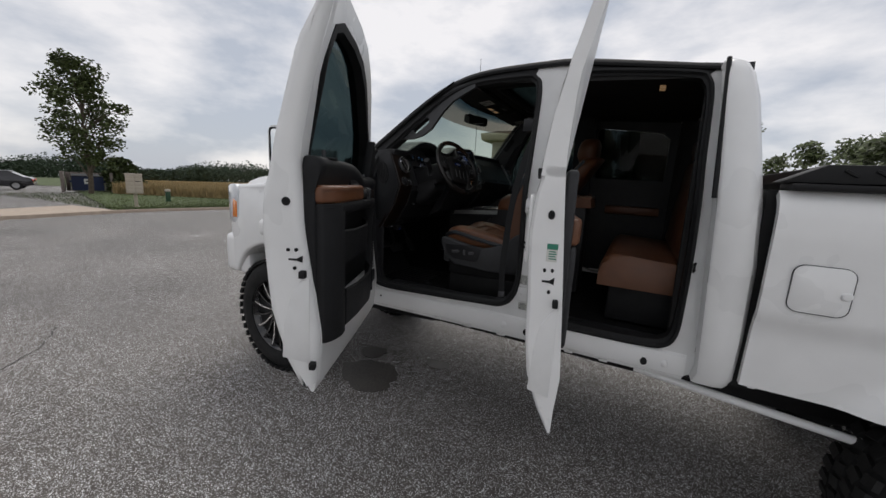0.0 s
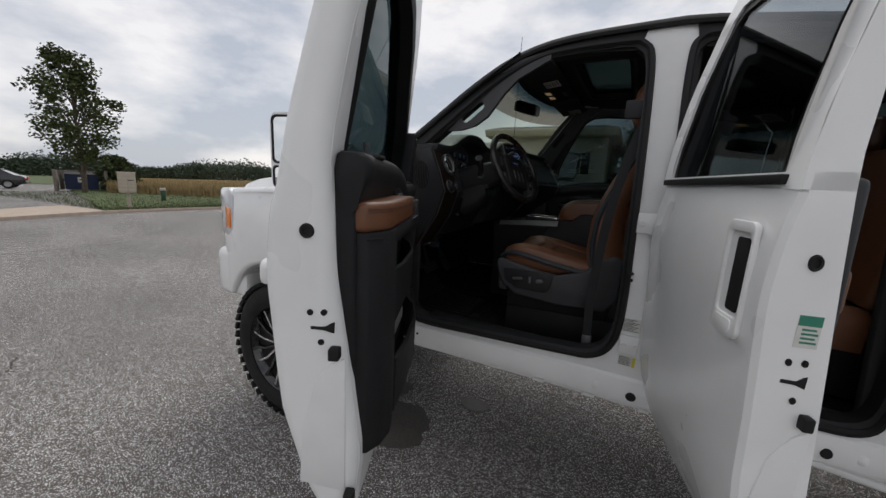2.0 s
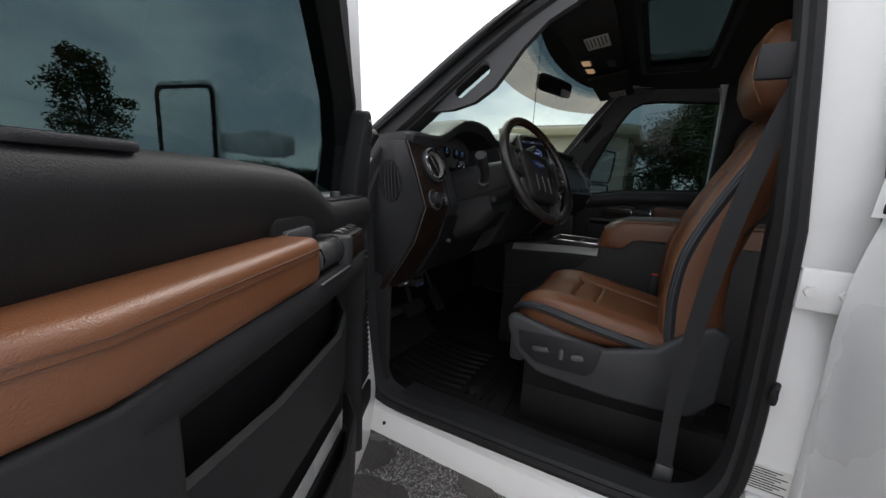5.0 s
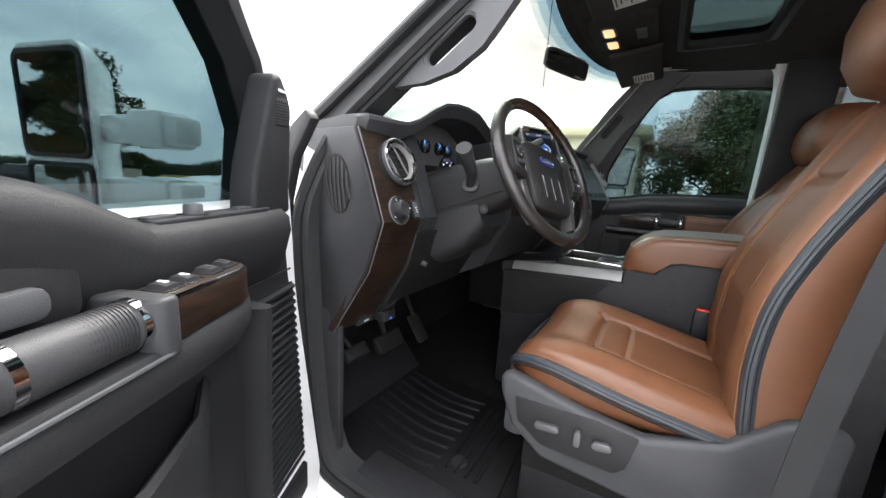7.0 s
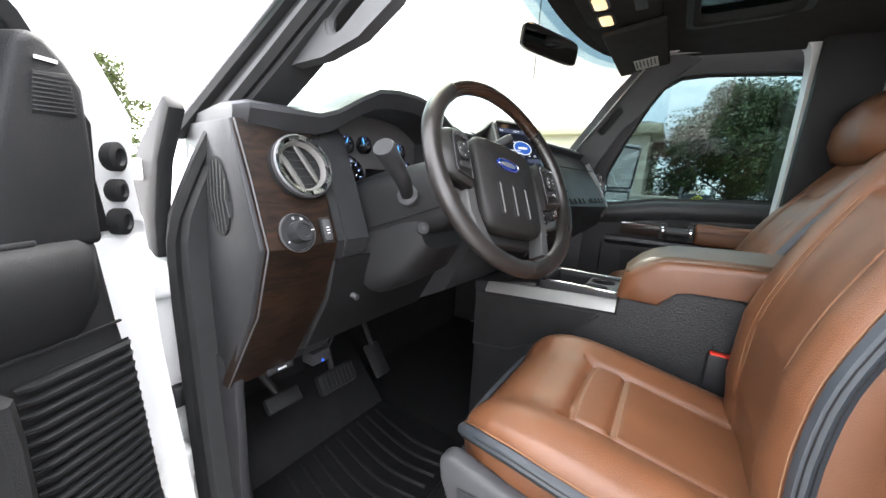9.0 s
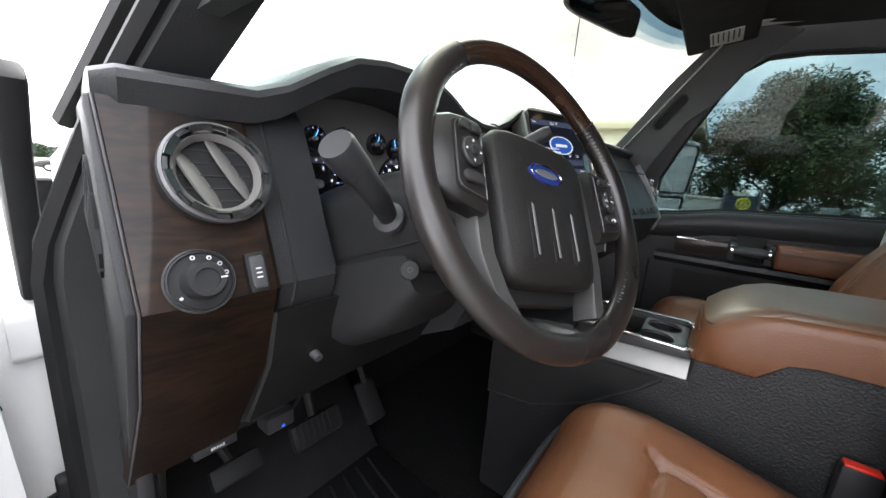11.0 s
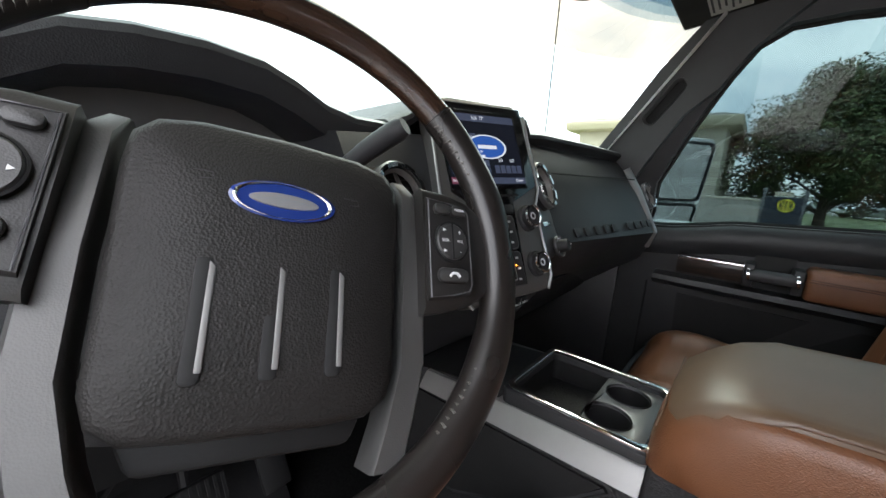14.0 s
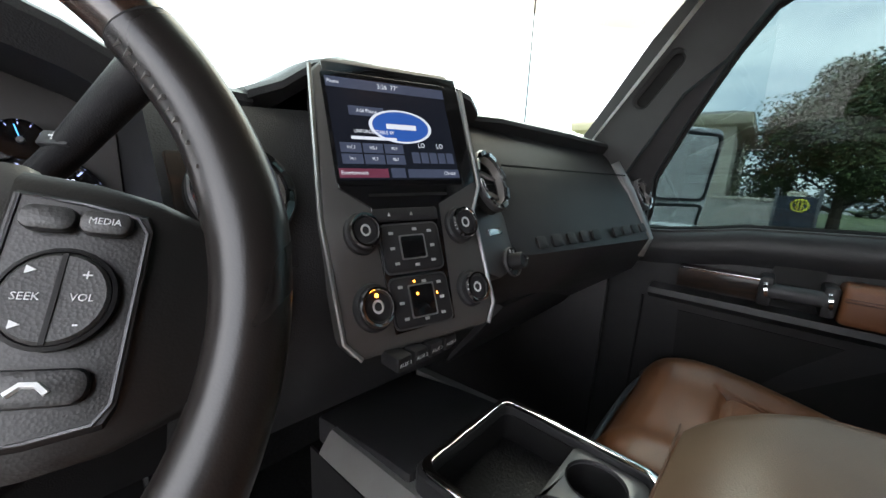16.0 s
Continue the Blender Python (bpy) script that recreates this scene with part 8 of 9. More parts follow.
part("sill_plate", prism([(-0.42, 2.09), (0.24, 2.09), (0.24, 2.18), (-0.42, 2.18)], "z", 0.866, 0.882, 0.004), BLACK, truck)
part("kick_panel", box(-1.9, -1.56, 2.09, 2.11, 0.86, 1.3, 0.006), BLACK, truck)
part("kick_panel", box(-1.93, -1.26, 3.525, 3.543, 0.86, 1.62, 0.006), BLACK, truck, "black passenger kick panel")
pd = thing("brake_pedal", (-1.66, 2.42, 0.87), "black ribbed brake pedal", "pedal")
part("pedal_pad", into(box(-0.012, 0.012, -0.065, 0.065, -0.03, 0.03, 0.008), None, Matrix.Translation((-1.7, 2.45, 1.05)) @ Matrix.Rotation(radians(-30), 4, "Y")), RUBBER, pd)
for k in range(9):
    part("pad_rib", into(box(0.011, 0.015, -0.056 + 0.014 * k, -0.05 + 0.014 * k, -0.026, 0.026), None, Matrix.Translation((-1.7, 2.45, 1.05)) @ Matrix.Rotation(radians(-30), 4, "Y")), RUBBER, pd)
part("pedal_arm", tube([(-1.71, 2.45, 1.05), (-1.8, 2.45, 1.28)], 0.01, 8), RUBBER, pd)
pd = thing("accelerator_pedal", (-1.68, 2.6, 0.87), "black hanging accelerator pedal pad", "pedal")
part("pedal_pad", into(box(-0.008, 0.008, -0.03, 0.03, -0.06, 0.05, 0.006), None, Matrix.Translation((-1.68, 2.6, 1.06)) @ Matrix.Rotation(radians(-35), 4, "Y")), RUBBER, pd)
part("pedal_arm", tube([(-1.7, 2.6, 1.1), (-1.8, 2.6, 1.28)], 0.008, 8), RUBBER, pd)
pd = thing("parking_pedal", (-1.62, 2.24, 0.87), "dark grey parking brake pedal", "pedal")
part("pedal_pad", into(box(-0.01, 0.01, -0.045, 0.045, -0.02, 0.02, 0.006), None, Matrix.Translation((-1.66, 2.25, 1.1)) @ Matrix.Rotation(radians(-40), 4, "Y")), RUBBER, pd)
part("pedal_arm", tube([(-1.67, 2.25, 1.1), (-1.78, 2.2, 1.24)], 0.009, 8), RUBBER, pd)

# ---- cab: pillars, roof fittings, passenger side ----
P_TRIM = [(-1.62, 1.62), (-1.47, 1.7), (-1.385, 1.79), (-1.3, 1.9), (-1.22, 2.01), (-1.12, 2.12), (-1.04, 2.165), (-0.92, 2.13), (-0.99, 2.075), (-1.035, 2.03), (-1.085, 1.955), (-1.15, 1.9), (-1.19, 1.835), (-1.23, 1.77), (-1.28, 1.68), (-1.3, 1.6), (-1.6, 1.6)]


def pillar_trim(hole=True, outer=None, c=(-1.352, 1.908), lean=40):
    outer = outer or [(-1.74, 1.64), (-1.66, 1.7), (-1.56, 1.81), (-1.44, 1.93), (-1.3, 2.045), (-1.15, 2.135), (-1.02, 2.16), (-1.02, 2.12), (-1.15, 2.05), (-1.21, 1.985), (-1.245, 1.93), (-1.275, 1.885), (-1.33, 1.845), (-1.4, 1.826), (-1.49, 1.822), (-1.55, 1.82), (-1.6, 1.785), (-1.63, 1.7), (-1.66, 1.62)]
    slot = [(c[0] + p * math.cos(radians(lean)) - q * math.sin(radians(lean)), c[1] + p * math.sin(radians(lean)) + q * math.cos(radians(lean))) for p, q in rbox2d(0, 0, 0.135, 0.05 if lean == 40 else 0.04, 0.024 if lean == 40 else 0.019, 5)]
    b = prism(outer, "y", 2.118, 2.14, 0.0, holes=[slot] if hole else ())
    return warp(b, lambda v: (v.x, v.y + 0.22 * max(0, v.z - 1.6), v.z)), slot


pt, slot_ = pillar_trim()
part("pillar_trim", pt, PILLAR, truck, "black windshield pillar trim with grab handle", 30)
part("handle_lip", warp(tube([(x, 2.128, z) for x, z in slot_], 0.008, 6, True), lambda v: (v.x, v.y + 0.22 * max(0, v.z - 1.6), v.z)), PILLAR, truck)
pt, slot_ = pillar_trim(True, P_TRIM, (-1.2, 1.93), 52)
part("pillar_trim", flip(pt), PILLAR, truck, "", 30)
part("handle_lip", flip(warp(tube([(x, 2.128, z) for x, z in slot_], 0.008, 6, True), lambda v: (v.x, v.y + 0.22 * max(0, v.z - 1.6), v.z))), PILLAR, truck)
# Dark backing gives the handle slot its shade by colour.
part("handle_recess", flip(warp(prism(slot_, "y", 2.112, 2.118), lambda v: (v.x, v.y + 0.22 * max(0, v.z - 1.6), v.z))), RUBBER, truck)
part("header_trim", loft([[(-1.17 - 0.112 * (1 - q * q) + 0.1 * max(0, q) ** 7, YC + (0.57 if q < 0 else 0.62) * q, 2.138 + 0.016 * (1 - q * q)), (-1.03, YC + (0.57 if q < 0 else 0.62) * q, 2.132 + 0.02 * (1 - q * q)), (-1.03, YC + (0.57 if q < 0 else 0.62) * q, 2.168 + 0.02 * (1 - q * q)), (-1.17 - 0.112 * (1 - q * q) + 0.1 * max(0, q) ** 7, YC + (0.57 if q < 0 else 0.62) * q, 2.168 + 0.016 * (1 - q * q))] for q in [-1 + k / 8 for k in range(17)]]), HEAD, truck)
# Centre pillar covers carry their shade in the darker colour.
for y0, y1 in ((2.12, 2.16), (3.52, 3.56)):
    part("pillar_cover", warp(box(-0.62, -0.46, y0, y1, 0.88, 2.16, 0.01), lambda v: (v.x, v.y + (0.27 if v.y < YC else -0.27) * max(0, v.z - 1.55), v.z)), SHADEPL, truck)
    part("pillar_cover", warp(box(0.26, 0.42, y0, y1, 0.88, 2.16, 0.01), lambda v: (v.x, v.y + (0.27 if v.y < YC else -0.27) * max(0, v.z - 1.55), v.z)), HEAD, truck)
rvm = thing("rearview_mirror", (-1.295, 2.905, 2.06), "black rearview mirror hanging at the windshield", "mirror")
MV = Matrix.Translation((-1.295, 2.905, 2.058)) @ Matrix.Rotation(radians(-20), 4, "Z") @ facing((0, 0, 0), (1, 0, -0.12))
part("mirror_shell", into(loft([[(a * w, b * h, z) for a, b in rbox2d(0, 0, 1, 1, 0.2, 4)] for w, h, z in ((0.2, 0.045, -0.03), (0.25, 0.066, -0.012), (0.255, 0.07, 0.0))]), None, MV), BLACK, rvm, "", 50)
part("mirror_glass", into(prism(rbox2d(0, 0, 0.245, 0.06, 0.014), "z", 0.0005, 0.0015), None, MV), MIRROR, rvm, "mirror glass")
part("mirror_stem", tube([(-1.305, 2.9, 2.065), (-1.35, 2.89, 2.105)], 0.008, 8), BLACK, rvm)
ohc = thing("overhead_console", (-1.1, YC, 2.14), "grey overhead console with two lit map lamps", "overhead console")
part("console_shell", prism(rbox2d(-1.13, YC + 0.07, 0.2, 0.28, 0.04), "z", 2.134, 2.17, 0.012, 3), HEAD, ohc)
for y in (2.87, 2.98):
    l_ = part("map_lamp", prism(rbox2d(-1.168, y, 0.034, 0.07, 0.01), "z", 2.127, 2.138, 0.003), LAMP, ohc, "lit amber map lamp")
    part("lamp_bezel", prism(rbox2d(-1.168, y, 0.044, 0.08, 0.012), "z", 2.128, 2.14, holes=[rbox2d(-1.168, y, 0.034, 0.07, 0.01)]), GREY, ohc)
part("console_button", box(-1.09, -1.06, 2.87, 2.95, 2.129, 2.138, 0.003), GREY, ohc)
dl = thing("dome_lamp", (0.05, YC, 2.16), "small lit dome lamp in the headliner", "lamp")
part("lamp_lens", prism(rbox2d(0.05, 2.45, 0.035, 0.07, 0.01), "z", 2.14, 2.16, 0.003), LAMP, dl)
for y0, y1, ly in ((2.26, 2.7, 2.6), (3.02, 3.46, 3.36)):
    vis = thing("sun_visor", (-1.05, (y0 + y1) / 2, 2.13), "dark cloth sun visor folded up with a printed label", "sun visor", "sun visors")
    part("visor_board", into(box(-0.085, 0.085, y0, y1, -0.009, 0.009, 0.008, 3), None, Matrix.Translation((-1.1, 0, 2.118)) @ Matrix.Rotation(radians(-8), 4, "Y")), HEAD, vis)
    lb = part("warning_label", into(box(-0.045, 0.03, ly - 0.06, ly + 0.05, -0.0105, -0.0092), None, Matrix.Translation((-1.08, 0, 2.121)) @ Matrix.Rotation(radians(-8), 4, "Y")), PAPER, vis, "pale printed warning label")
    for k in range(6):
        part("print_bar", into(box(-0.04 + 0.0115 * k, -0.036 + 0.0115 * k, ly - 0.05, ly + 0.035 - 0.01 * (k % 3), -0.0112, -0.0105), None, Matrix.Translation((-1.08, 0, 2.121)) @ Matrix.Rotation(radians(-8), 4, "Y")), GREY, lb)

# passenger doors, closed
pdoor = thing("passenger_door", (-1.1, 3.68, 0.75), "closed passenger door with black trim, wood strip and brown armrest", "truck door")
W_HOLE = [(-1.265, 1.585), (-1.2, 1.59), (-1.12, 1.602), (-1.05, 1.615), (-0.8, 1.628), (-0.6, 1.638), (-0.578, 1.66), (-0.615, 2.045), (-0.65, 2.078), (-0.72, 2.086), (-0.93, 2.1), (-1.02, 2.096), (-1.075, 2.065), (-1.12, 2.0), (-1.15, 1.945), (-1.2, 1.85), (-1.258, 1.72)]
part("door_inner", warp(prism(dense(FRONT_OPEN[:4] + [(-1.5, 0.86), (-0.46, 0.86), (-0.455, 2.18), (-0.6, 2.2), (-0.96, 2.175)] + FRONT_OPEN[16:], 0.08), "y", 3.6, 3.63, holes=[dense(W_HOLE, 0.05)]), lambda v: (clear_glass_edge(v.x, v.z + 0.03), v.y - 0.27 * max(0, v.z - 1.62), v.z)), SOFT, pdoor, "black window frame and door inner", 30)
part("door_skin", prism([(-1.62, 0.76), (-0.6, 0.76), (-0.6, 1.6), (-1.62, 1.6)], "y", 3.66, 3.74, 0.02), WHITE, pdoor, "white outer door skin")
part("window_glass", warp(prism(dense(W_HOLE, 0.06), "y", 3.635, 3.639), lambda v: (v.x, v.y - 0.27 * max(0, v.z - 1.62), v.z)), DOORGLASS, pdoor, "tinted window glass")
part("window_edge", warp(tube([(x, 3.632, z) for x, z in dense(W_HOLE, 0.04)], 0.008, 6, True), lambda v: (v.x, v.y - 0.27 * max(0, v.z - 1.62), v.z)), RUBBER, pdoor)
part("white_edge", warp(tube([(-0.562 - 0.08 * (z - 1.68), 3.62, z) for z in (1.68, 1.8, 2.0, 2.06)], 0.006, 6), lambda v: (v.x, v.y - 0.27 * max(0, v.z - 1.62), v.z)), WHITE, pdoor)
part("upper_roll", loft([[(x, 3.6, z), (x, 3.585, z - 0.008), (x, 3.575, z - 0.03), (x, 3.578, z - 0.06), (x, 3.6, z - 0.085)] for x, z in ((-1.32, 1.575), (-1.2, 1.584), (-1.12, 1.597), (-1.05, 1.611), (-0.8, 1.625), (-0.46, 1.636))]), SOFT, pdoor, "charcoal upper roll", 50)
part("wood_strip", loft([[(x, 3.6, z + 0.016), (x, 3.555, z + 0.016), (x, 3.55, z), (x, 3.558, z - 0.034), (x, 3.6, z - 0.036)] for x, z in ((-1.16, 1.492), (-1.14, 1.493), (-1.0, 1.493))]), WOOD, pdoor, "dark wood pull strip")
part("strip_edge", tube([(-1.158, 3.553, 1.506), (-1.0, 3.553, 1.507)], 0.003, 6), CHROME, pdoor)
hb_ = part("grab_handle", tube([(-0.99, 3.54, 1.49), (-0.895, 3.54, 1.491)], 0.017, 14), GREY, pdoor, "dark grey grab handle")
for x in (-0.992, -0.893):
    part("handle_block", box(x - 0.012, x + 0.012, 3.53, 3.6, 1.455, 1.52, 0.006), BLACK, hb_)
    part("handle_collar", tube([(x - 0.003, 3.54, 1.49), (x + 0.003, 3.54, 1.491)], 0.0215, 16), CHROME, hb_)
# Thin dark sheet for the shade behind the handle.
part("handle_recess", box(-0.985, -0.9, 3.592, 3.598, 1.44, 1.54), RUBBER, pdoor)
part("armrest", prism([(-0.88, 3.53), (-0.5, 3.52), (-0.48, 3.6), (-0.88, 3.6)], "z", 1.445, 1.53, 0.014, 3), LEATHER, pdoor, "brown leather armrest")
for z in (1.503, 1.497):
    part("stitching", tube([(-0.875, 3.5285, z), (-0.5, 3.5185, z)], 0.0014, 5), LEATHER_DK, pdoor)
part("lower_shelf", loft([[(x, 3.6, 1.445), (x, 3.548, 1.44), (x, 3.545, 1.425), (x, 3.565, 1.41), (x, 3.6, 1.4)] for x in (-1.22, -1.0, -0.5)]), SOFT, pdoor)
# Pocket depth is a dark sheet here too, shade by colour.
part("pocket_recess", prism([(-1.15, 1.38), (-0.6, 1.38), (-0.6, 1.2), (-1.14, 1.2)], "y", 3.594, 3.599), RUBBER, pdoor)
part("map_pocket", box(-1.2, -0.55, 3.53, 3.6, 0.95, 1.2, 0.02), SOFT, pdoor)
part("lock_knob", lathe([(0, 0.03), (0.006, 0.03), (0.008, 0.025), (0.006, 0)], (-0.62, 3.6, 1.665), (0, 0, 1), 10), BLACK, pdoor)
part("pillar_seam", tube([(-1.24, 3.598, z) for z in (1.0, 1.2, 1.4)], 0.004, 6), RUBBER, pdoor)
reshape(pdoor, lambda v: (v.x + 0.045, v.y + 0.045, v.z))
rpd = thing("passenger_rear_door", (0.0, 3.68, 0.75), "closed rear passenger door with dark glass", "truck door")
RW_HOLE = [(-0.44, 1.67), (0.2, 1.67), (0.2, 2.02), (0.14, 2.07), (-0.42, 2.07), (-0.45, 2.04)]
part("door_inner", warp(prism(dense([(-0.5, 0.88), (0.3, 0.88), (0.3, 2.19), (-0.5, 2.19)], 0.1), "y", 3.6, 3.63, holes=[dense(RW_HOLE, 0.06)]), lambda v: (v.x, v.y - 0.27 * max(0, v.z - 1.62), v.z)), SOFT, rpd, "black window frame and door inner", 30)
part("door_skin", prism([(-0.58, 0.76), (0.36, 0.76), (0.36, 1.6), (-0.58, 1.6)], "y", 3.66, 3.74, 0.02), WHITE, rpd, "white outer door skin")
part("window_glass", warp(prism(dense(RW_HOLE, 0.06), "y", 3.635, 3.639), lambda v: (v.x, v.y - 0.27 * max(0, v.z - 1.62), v.z)), PRIVACY, rpd, "dark privacy glass")
part("armrest", box(-0.3, 0.2, 3.53, 3.6, 1.38, 1.45, 0.015), LEATHER, rpd, "brown leather armrest")
for o in (truck, toolbox, rear, dl, rpd):
    reshape(o, shorten)
part("antenna", tube([(-1.6, 3.6, 1.6), (-1.6, 3.6, 2.75)], 0.0022, 6), RUBBER, truck, "thin black whip antenna")

# ---- round the lot ----
BLUEPAINT = mat("blue_paint", (0.012, 0.022, 0.07), 0.5, var=0.2, wear=0.1)
TANBOX = mat("tan_paint", (0.42, 0.37, 0.3), 0.55, var=0.06)
FENCE = mat("weathered_boards", (0.2, 0.17, 0.15), 0.85, var=0.25, scale=14)
STUCCO = mat("cream_stucco", (0.55, 0.5, 0.4), 0.85, var=0.06, scale=30, bump=0.3)
STONE = mat("pale_stone", (0.42, 0.39, 0.34), 0.85, var=0.2, scale=6, bump=0.4)
EAVE = mat("cream_paint", (0.62, 0.55, 0.4), 0.6, var=0.05)
ROOFING = mat("roof_shingle", (0.16, 0.14, 0.13), 0.9, var=0.2, scale=10)
NAVY = mat("navy_vinyl", (0.012, 0.018, 0.03), 0.5, var=0.3, scale=30)
CARDARK = mat("dark_car_paint", (0.012, 0.012, 0.016), 0.25, coat=0.7, var=0.1)
CARSILVER = mat("silver_car_paint", (0.5, 0.51, 0.53), 0.3, 0.4, coat=0.5, var=0.05)


def spot(x, y, turn):
    """A frame on the ground, turned about the upright."""
    return Matrix.Translation((x, y, ground_z(x, y) + 0.06)) @ Matrix.Rotation(radians(turn), 4, "Z")


def dumpster_pen():
    m = spot(-36.9, 11.4, -17)
    d = thing("dumpster", m.translation, "dark blue steel dumpster with a small white sign", "dumpster")
    part("bin", into(loft([[(-0.7, -0.85, z), (0.5 + s, -0.85, z), (0.5 + s, 0.85, z), (-0.7, 0.85, z)] for z, s in ((0.12, 0.0), (1.15, 0.12))]), None, m), BLUEPAINT, d, "blue steel bin")
    for y in (-0.43, 0.43):
        part("lid", into(prism([(-0.74, 1.15), (0.66, 1.15), (0.66, 1.19), (-0.74, 1.32)], "y", y - 0.41, y + 0.41, 0.01), None, m), RUBBER, d, "black plastic lid")
    part("sign", into(box(0.6, 0.625, -0.2, 0.2, 0.62, 0.98), None, m), PAPER, d, "small white sign")
    part("sign_mark", into(box(0.625, 0.63, -0.12, 0.14, 0.76, 0.86), None, m), INK, d)
    for y in (-0.9, 0.9):
        part("lift_pocket", into(box(-0.3, 0.4, y - 0.06, y + 0.06, 0.7, 0.85, 0.01), None, m), BLUEPAINT, d)
    f = thing("wooden_pen", m.translation, "weathered grey board pen around the dumpster", "fence")
    for k in range(8):
        for y in (-1.25, 1.25):
            part("board", into(box(-1.1 + 0.26 * k, -0.86 + 0.26 * k, y - 0.02, y + 0.02, 0.0, 1.42 + 0.02 * (k % 3), 0.004), None, m), FENCE, f)
    for k in range(9):
        part("board", into(box(-1.16, -1.12, -1.2 + 0.27 * k, -0.95 + 0.27 * k, 0.0, 1.42 + 0.02 * (k % 2), 0.004), None, m), FENCE, f)
    for y in (-1.32, 1.32):
        part("post", into(box(0.95, 1.1, y - 0.08, y + 0.08, 0.0, 1.5, 0.01), None, m), FENCE, f)


dumpster_pen()


def mailbox():
    m = spot(-17.9, 7.0, -22)
    t = thing("mailbox", m.translation, "tan metal cluster mailbox on a post in the grass", "mailbox")
    part("cabinet", into(box(-0.22, 0.22, -0.26, 0.26, 0.55, 1.3, 0.012), None, m), TANBOX, t, "tan metal cabinet")
    part("cap", into(box(-0.24, 0.24, -0.28, 0.28, 1.3, 1.33, 0.008), None, m), TANBOX, t)
    for i in range(5):
        for j in range(2):
            part("locker_door", into(box(0.22, 0.226, -0.24 + 0.245 * j, -0.012 + 0.245 * j, 0.58 + 0.142 * i, 0.712 + 0.142 * i, 0.003), None, m), TANBOX, t)
    part("slot", into(box(0.226, 0.229, 0.03, 0.2, 1.02, 1.04), None, m), RUBBER, t, "dark mail slot")
    part("post", into(box(-0.06, 0.06, -0.06, 0.06, 0.0, 0.56, 0.006), None, m), TANBOX, t)
    part("foot", into(box(-0.14, 0.14, -0.14, 0.14, -0.03, 0.02, 0.004), None, m), TANBOX, t)
    u = spot(-21.4, 9.7, -20)
    g = thing("utility_pedestal", u.translation, "small dark green utility pedestal in the grass", "utility box")
    GREENP = mat("green_paint", (0.025, 0.07, 0.035), 0.5, var=0.15)
    part("pedestal_body", into(box(-0.1, 0.1, -0.1, 0.1, 0, 0.52, 0.015), None, u), GREENP, g)
    part("pedestal_cap", into(loft([[(a, b, z) for a, b in rbox2d(0, 0, 0.24 * k, 0.24 * k, 0.04)] for z, k in ((0.52, 1), (0.6, 1), (0.64, 0.8))]), None, u), TANBOX, g, "pale cap")


mailbox()


def car(x, y, turn, paint, label):
    """A parked saloon car; local x is forward."""
    m = spot(x, y, turn)
    t = thing("car", m.translation, label, "car")
    side = [(-2.3, 0.45), (-2.28, 0.85), (-2.1, 0.98), (-1.6, 1.02), (0.9, 0.96), (1.9, 0.82), (2.25, 0.68), (2.3, 0.4), (1.8, 0.25), (-1.9, 0.25)]
    part("car_body", into(prism(side, "y", -0.88, 0.88, 0.09, 3), None, m), paint, t, "", 50)
    part("cabin", into(loft([[(-1.85, -0.76, 0.99), (0.95, -0.76, 0.95), (0.95, 0.76, 0.95), (-1.85, 0.76, 0.99)], [(-1.15, -0.62, 1.38), (0.1, -0.62, 1.4), (0.1, 0.62, 1.4), (-1.15, 0.62, 1.38)]]), None, m), GLOSSBLK, t, "dark glass cabin")
    part("car_roof", into(box(-1.15, 0.1, -0.63, 0.63, 1.37, 1.44, 0.03), None, m), paint, t, "", 50)
    for px in (-1.4, 1.4):
        for py in (-0.82, 0.82):
            w = part("tyre", into(lathe([(0.2, -0.1), (0.31, -0.1), (0.33, -0.05), (0.33, 0.05), (0.31, 0.1), (0.2, 0.1)], (px, py, 0.33), (0, 1, 0), 24), None, m), TYRE, t)
            part("rim", into(lathe([(0.0, 0.06), (0.19, 0.07), (0.21, 0.1), (0.21, -0.1), (0.19, -0.07), (0, -0.06)], (px, py, 0.33), (0, 1, 0), 16), None, m), SILVER, w)
    for py in (-0.62, 0.62):
        part("headlight", into(box(2.14, 2.27, py - 0.2, py + 0.2, 0.62, 0.74, 0.02), None, m), LENS, t)
        part("tail_light", into(box(-2.31, -2.22, py - 0.2, py + 0.2, 0.72, 0.86, 0.02), None, m), RED, t)
    part("bumper", into(box(-2.34, -2.2, -0.84, 0.84, 0.35, 0.55, 0.04), None, m), paint, t)


car(-43.8, 7.9, 250, CARDARK, "dark parked saloon car at the far edge of the lot")
car(6.2, 45.0, 200, CARSILVER, "silver parked saloon car far behind the lot")
car(3.6, 48.0, 190, CARSILVER, "silver saloon car parked beside another car")


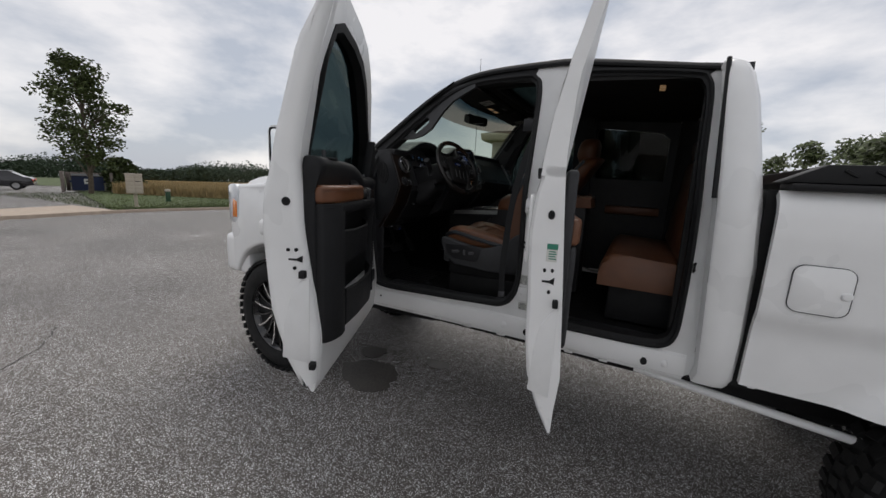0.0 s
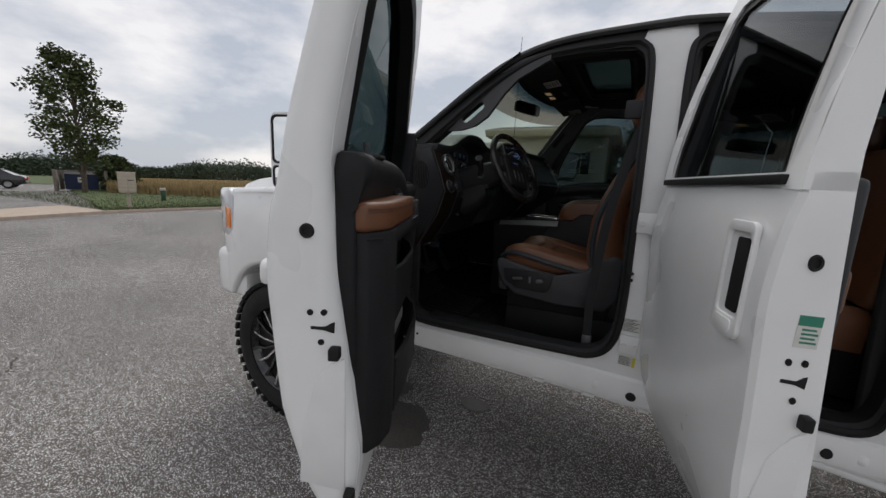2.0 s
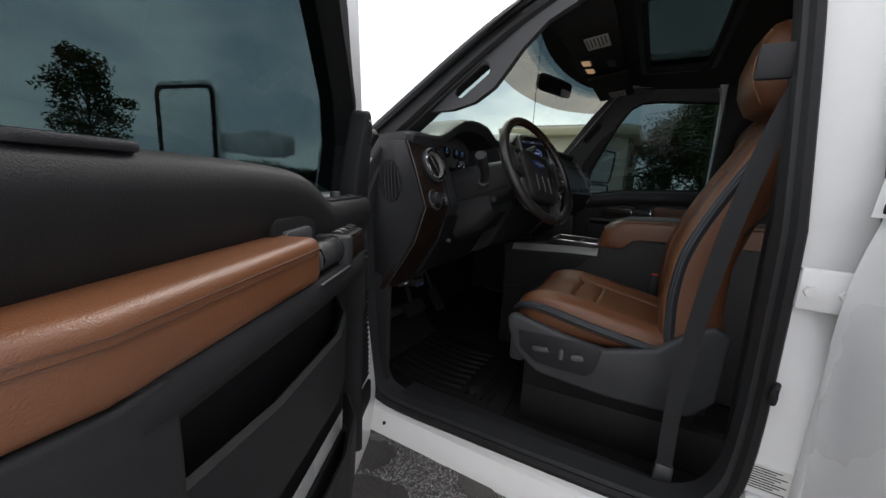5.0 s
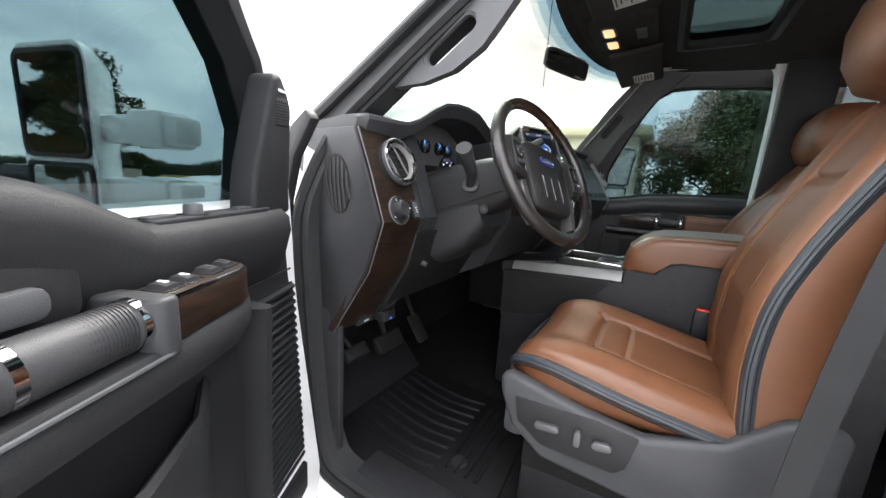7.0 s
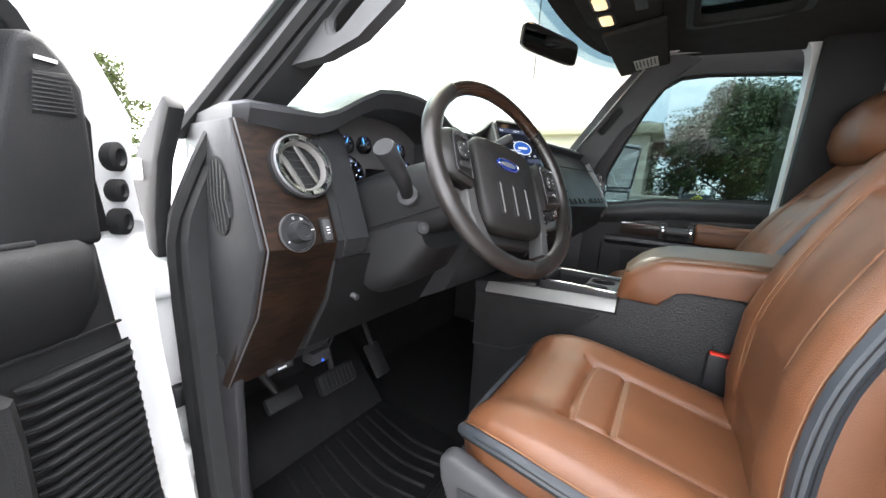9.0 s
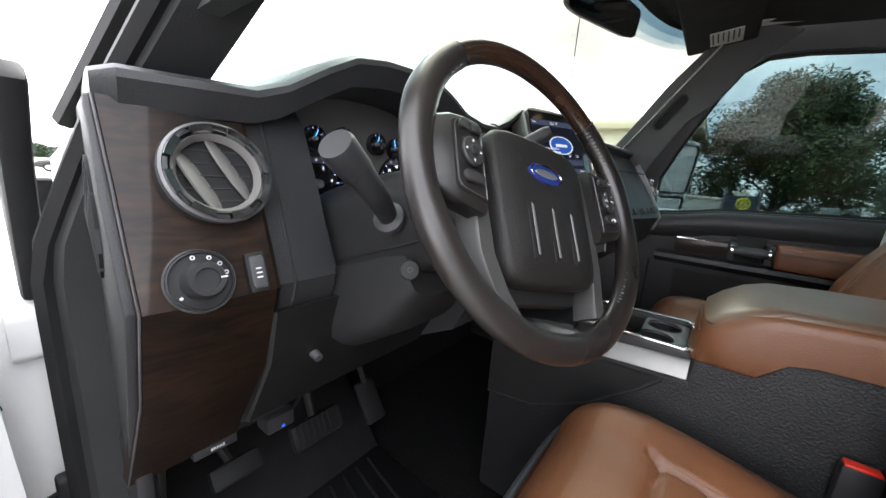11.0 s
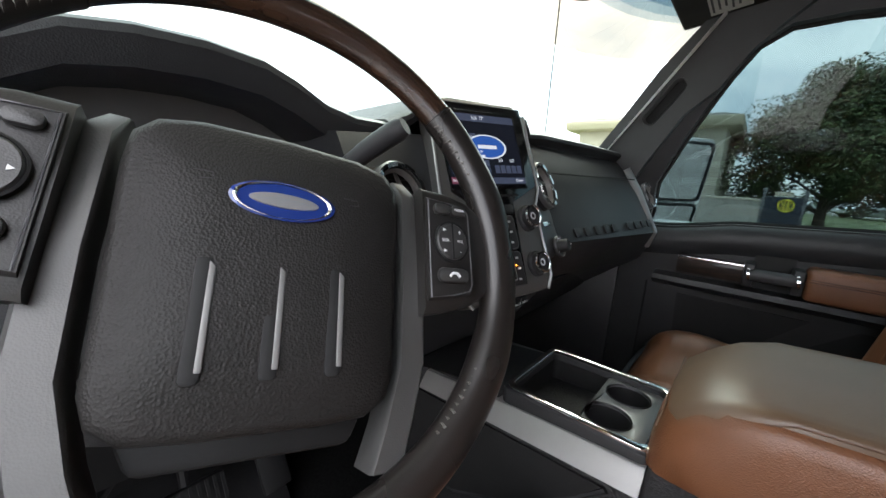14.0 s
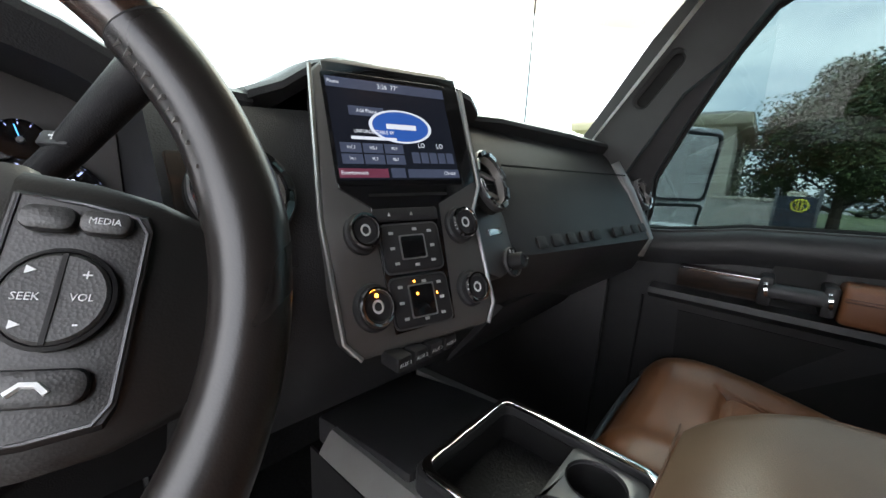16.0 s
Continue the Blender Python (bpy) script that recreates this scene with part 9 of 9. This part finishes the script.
def office():
    """The cream building beyond the truck's passenger side."""
    t = thing("building", (-6.0, 24.0, 0.0), "cream two-storey building with stone base and eave", "building")
    part("wall", box(-8.8, -2.4, 22.4, 33.0, -0.1, 4.35, 0.02), STUCCO, t, "cream stucco wall")
    part("stone_base", box(-8.85, -2.35, 22.3, 22.42, -0.1, 1.5, 0.01), STONE, t, "pale stone base course")
    part("eave", prism([(21.7, 4.45), (21.75, 4.35), (22.5, 4.3), (33.6, 4.3), (33.6, 4.75), (21.6, 4.75), (21.6, 4.6)], "x", -9.3, -1.9, 0.02), EAVE, t, "cream moulded eave")
    part("roof", loft([[(-9.3, 21.7, 4.75), (-1.9, 21.7, 4.75), (-1.9, 33.5, 4.75), (-9.3, 33.5, 4.75)], [(-8.6, 22.6, 5.0), (-2.6, 22.6, 5.0), (-2.6, 32.6, 5.0), (-8.6, 32.6, 5.0)]]), ROOFING, t, "grey low roof")
    for x, z in ((-7.4, 2.9), (-5.6, 2.9), (-3.7, 2.9), (-5.6, 1.0), (-3.5, 1.0)):
        w = part("window", box(x - 0.5, x + 0.5, 22.26, 22.4, z - 0.6, z + 0.6, 0.01), GLOSSBLK, t, "dark window pane")
        for a0, a1, b0, b1 in ((-0.56, -0.48, -0.66, 0.66), (0.48, 0.56, -0.66, 0.66), (-0.56, 0.56, 0.58, 0.66), (-0.58, 0.58, -0.7, -0.6), (-0.03, 0.03, -0.6, 0.6)):
            part("window_frame", box(x + a0, x + a1, 22.22, 22.3, z + b0, z + b1, 0.004), EAVE, w)
    low = thing("garden_wall", (-1.0, 20.5, 0), "low pale stone garden wall with end pier", "wall")
    part("wall_body", box(-3.4, -0.3, 20.3, 20.7, -0.1, 1.35, 0.02), STONE, low)
    part("coping", box(-3.5, -0.2, 20.22, 20.78, 1.35, 1.45, 0.02), STUCCO, low, "cream coping")
    part("pier", box(-0.45, 0.05, 20.2, 20.8, -0.1, 1.75, 0.02), STUCCO, low, "cream end pier")
    part("pier_lamp", box(-0.28, -0.14, 20.12, 20.2, 1.3, 1.5, 0.02), RUBBER, low)


office()


def banner():
    b = thing("banner_stand", (-0.35, 13.0, 0.0), "navy banner on posts with a yellow round emblem", "sign")
    part("panel", box(-0.8, -0.2, 12.98, 13.02, 0.45, 1.63, 0.01), NAVY, b, "navy printed panel")
    part("emblem_ring", lathe([(0.11, 0.0), (0.11, 0.02), (0.142, 0.02), (0.142, 0.0)], (-0.45, 12.98, 1.45), (0, -1, 0), 36), YELLOW, b, "yellow emblem ring")
    for k in (-1, 1):
        part("emblem_bar", box(-0.45 + k * 0.028 - 0.014, -0.45 + k * 0.028 + 0.014, 12.96, 12.98, 1.34, 1.56), YELLOW, b)
        for q in (-1, 1):
            part("emblem_arm", tube([(-0.45 + k * 0.04, 12.97, 1.45), (-0.45 + k * 0.09, 12.97, 1.45 + q * 0.08)], 0.014, 4, flat=0.4), YELLOW, b)
    for x in (-0.83, -0.17):
        part("post", box(x - 0.03, x + 0.03, 12.97, 13.03, 0, 1.8, 0.005), DARKSIL, b)


banner()


def patch(name, cx, cy, rx, ry, label, seed, material=STAIN):
    rnd = random.Random(seed)
    n = 40
    ph = [rnd.uniform(0, 6.28) for k in range(5)]
    rad = lambda a: 1 + 0.1 * math.sin(2 * a + ph[0]) + 0.07 * math.sin(3 * a + ph[1]) + 0.05 * math.sin(7 * a + ph[2]) + 0.03 * math.sin(11 * a + ph[3])
    pts = [(cx + rx * rad(2 * math.pi * k / n) * math.cos(2 * math.pi * k / n), cy + ry * rad(2 * math.pi * k / n) * math.sin(2 * math.pi * k / n)) for k in range(n)]
    solo(name, prism(pts, "z", -0.002, 0.004), material, label, "stain", "structure", smooth=0)


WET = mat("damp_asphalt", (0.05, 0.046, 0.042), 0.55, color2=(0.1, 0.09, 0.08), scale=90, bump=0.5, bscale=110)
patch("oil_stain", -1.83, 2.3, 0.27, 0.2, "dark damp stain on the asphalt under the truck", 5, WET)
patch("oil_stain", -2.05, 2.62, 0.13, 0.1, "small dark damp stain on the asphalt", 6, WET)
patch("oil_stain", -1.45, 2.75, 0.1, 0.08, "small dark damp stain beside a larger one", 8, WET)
CRACK = mat("crack_filler", (0.035, 0.032, 0.03), 0.8, var=0.3)


def crack(pts, w, seed):
    rnd = random.Random(seed)
    p = spline([(x, y, 0) for x, y in pts], 8)
    p = [v + Vector((rnd.uniform(-0.03, 0.03), rnd.uniform(-0.03, 0.03), 0)) for v in p]
    b = bmesh.new()
    rows = []
    for i, v in enumerate(p):
        d = (p[min(i + 1, len(p) - 1)] - p[max(i - 1, 0)]).normalized()
        nrm = Vector((-d.y, d.x, 0)) * w * rnd.uniform(0.4, 1.2)
        z = ground_z(v.x, v.y) + 0.003
        rows.append((b.verts.new((v.x + nrm.x, v.y + nrm.y, z)), b.verts.new((v.x - nrm.x, v.y - nrm.y, z))))
    for a, c in zip(rows, rows[1:]):
        b.faces.new((a[0], a[1], c[1], c[0]))
    solo("crack", b, CRACK, "thin dark crack running across the asphalt", "crack", "structure", smooth=0)


crack([(-7.5, -4.0), (-8.2, -2.2), (-8.4, 0.3), (-9.5, 1.8)], 0.018, 1)
crack([(-9.2, -5.0), (-9.0, -1.0), (-9.8, 2.0), (-9.6, 4.5)], 0.02, 2)
crack([(-11.5, -6.0), (-11.4, -1.0), (-11.9, 3.0), (-12.1, 6.5)], 0.025, 3)
crack([(-5.0, -2.0), (-5.3, -0.8), (-6.2, 0.2)], 0.01, 4)
crack([(-6.4, 1.0), (-7.0, 1.4), (-7.4, 2.4)], 0.012, 5)
crack([(-3.4, -0.6), (-3.9, -0.1), (-4.2, 0.9), (-4.9, 1.3)], 0.007, 7)
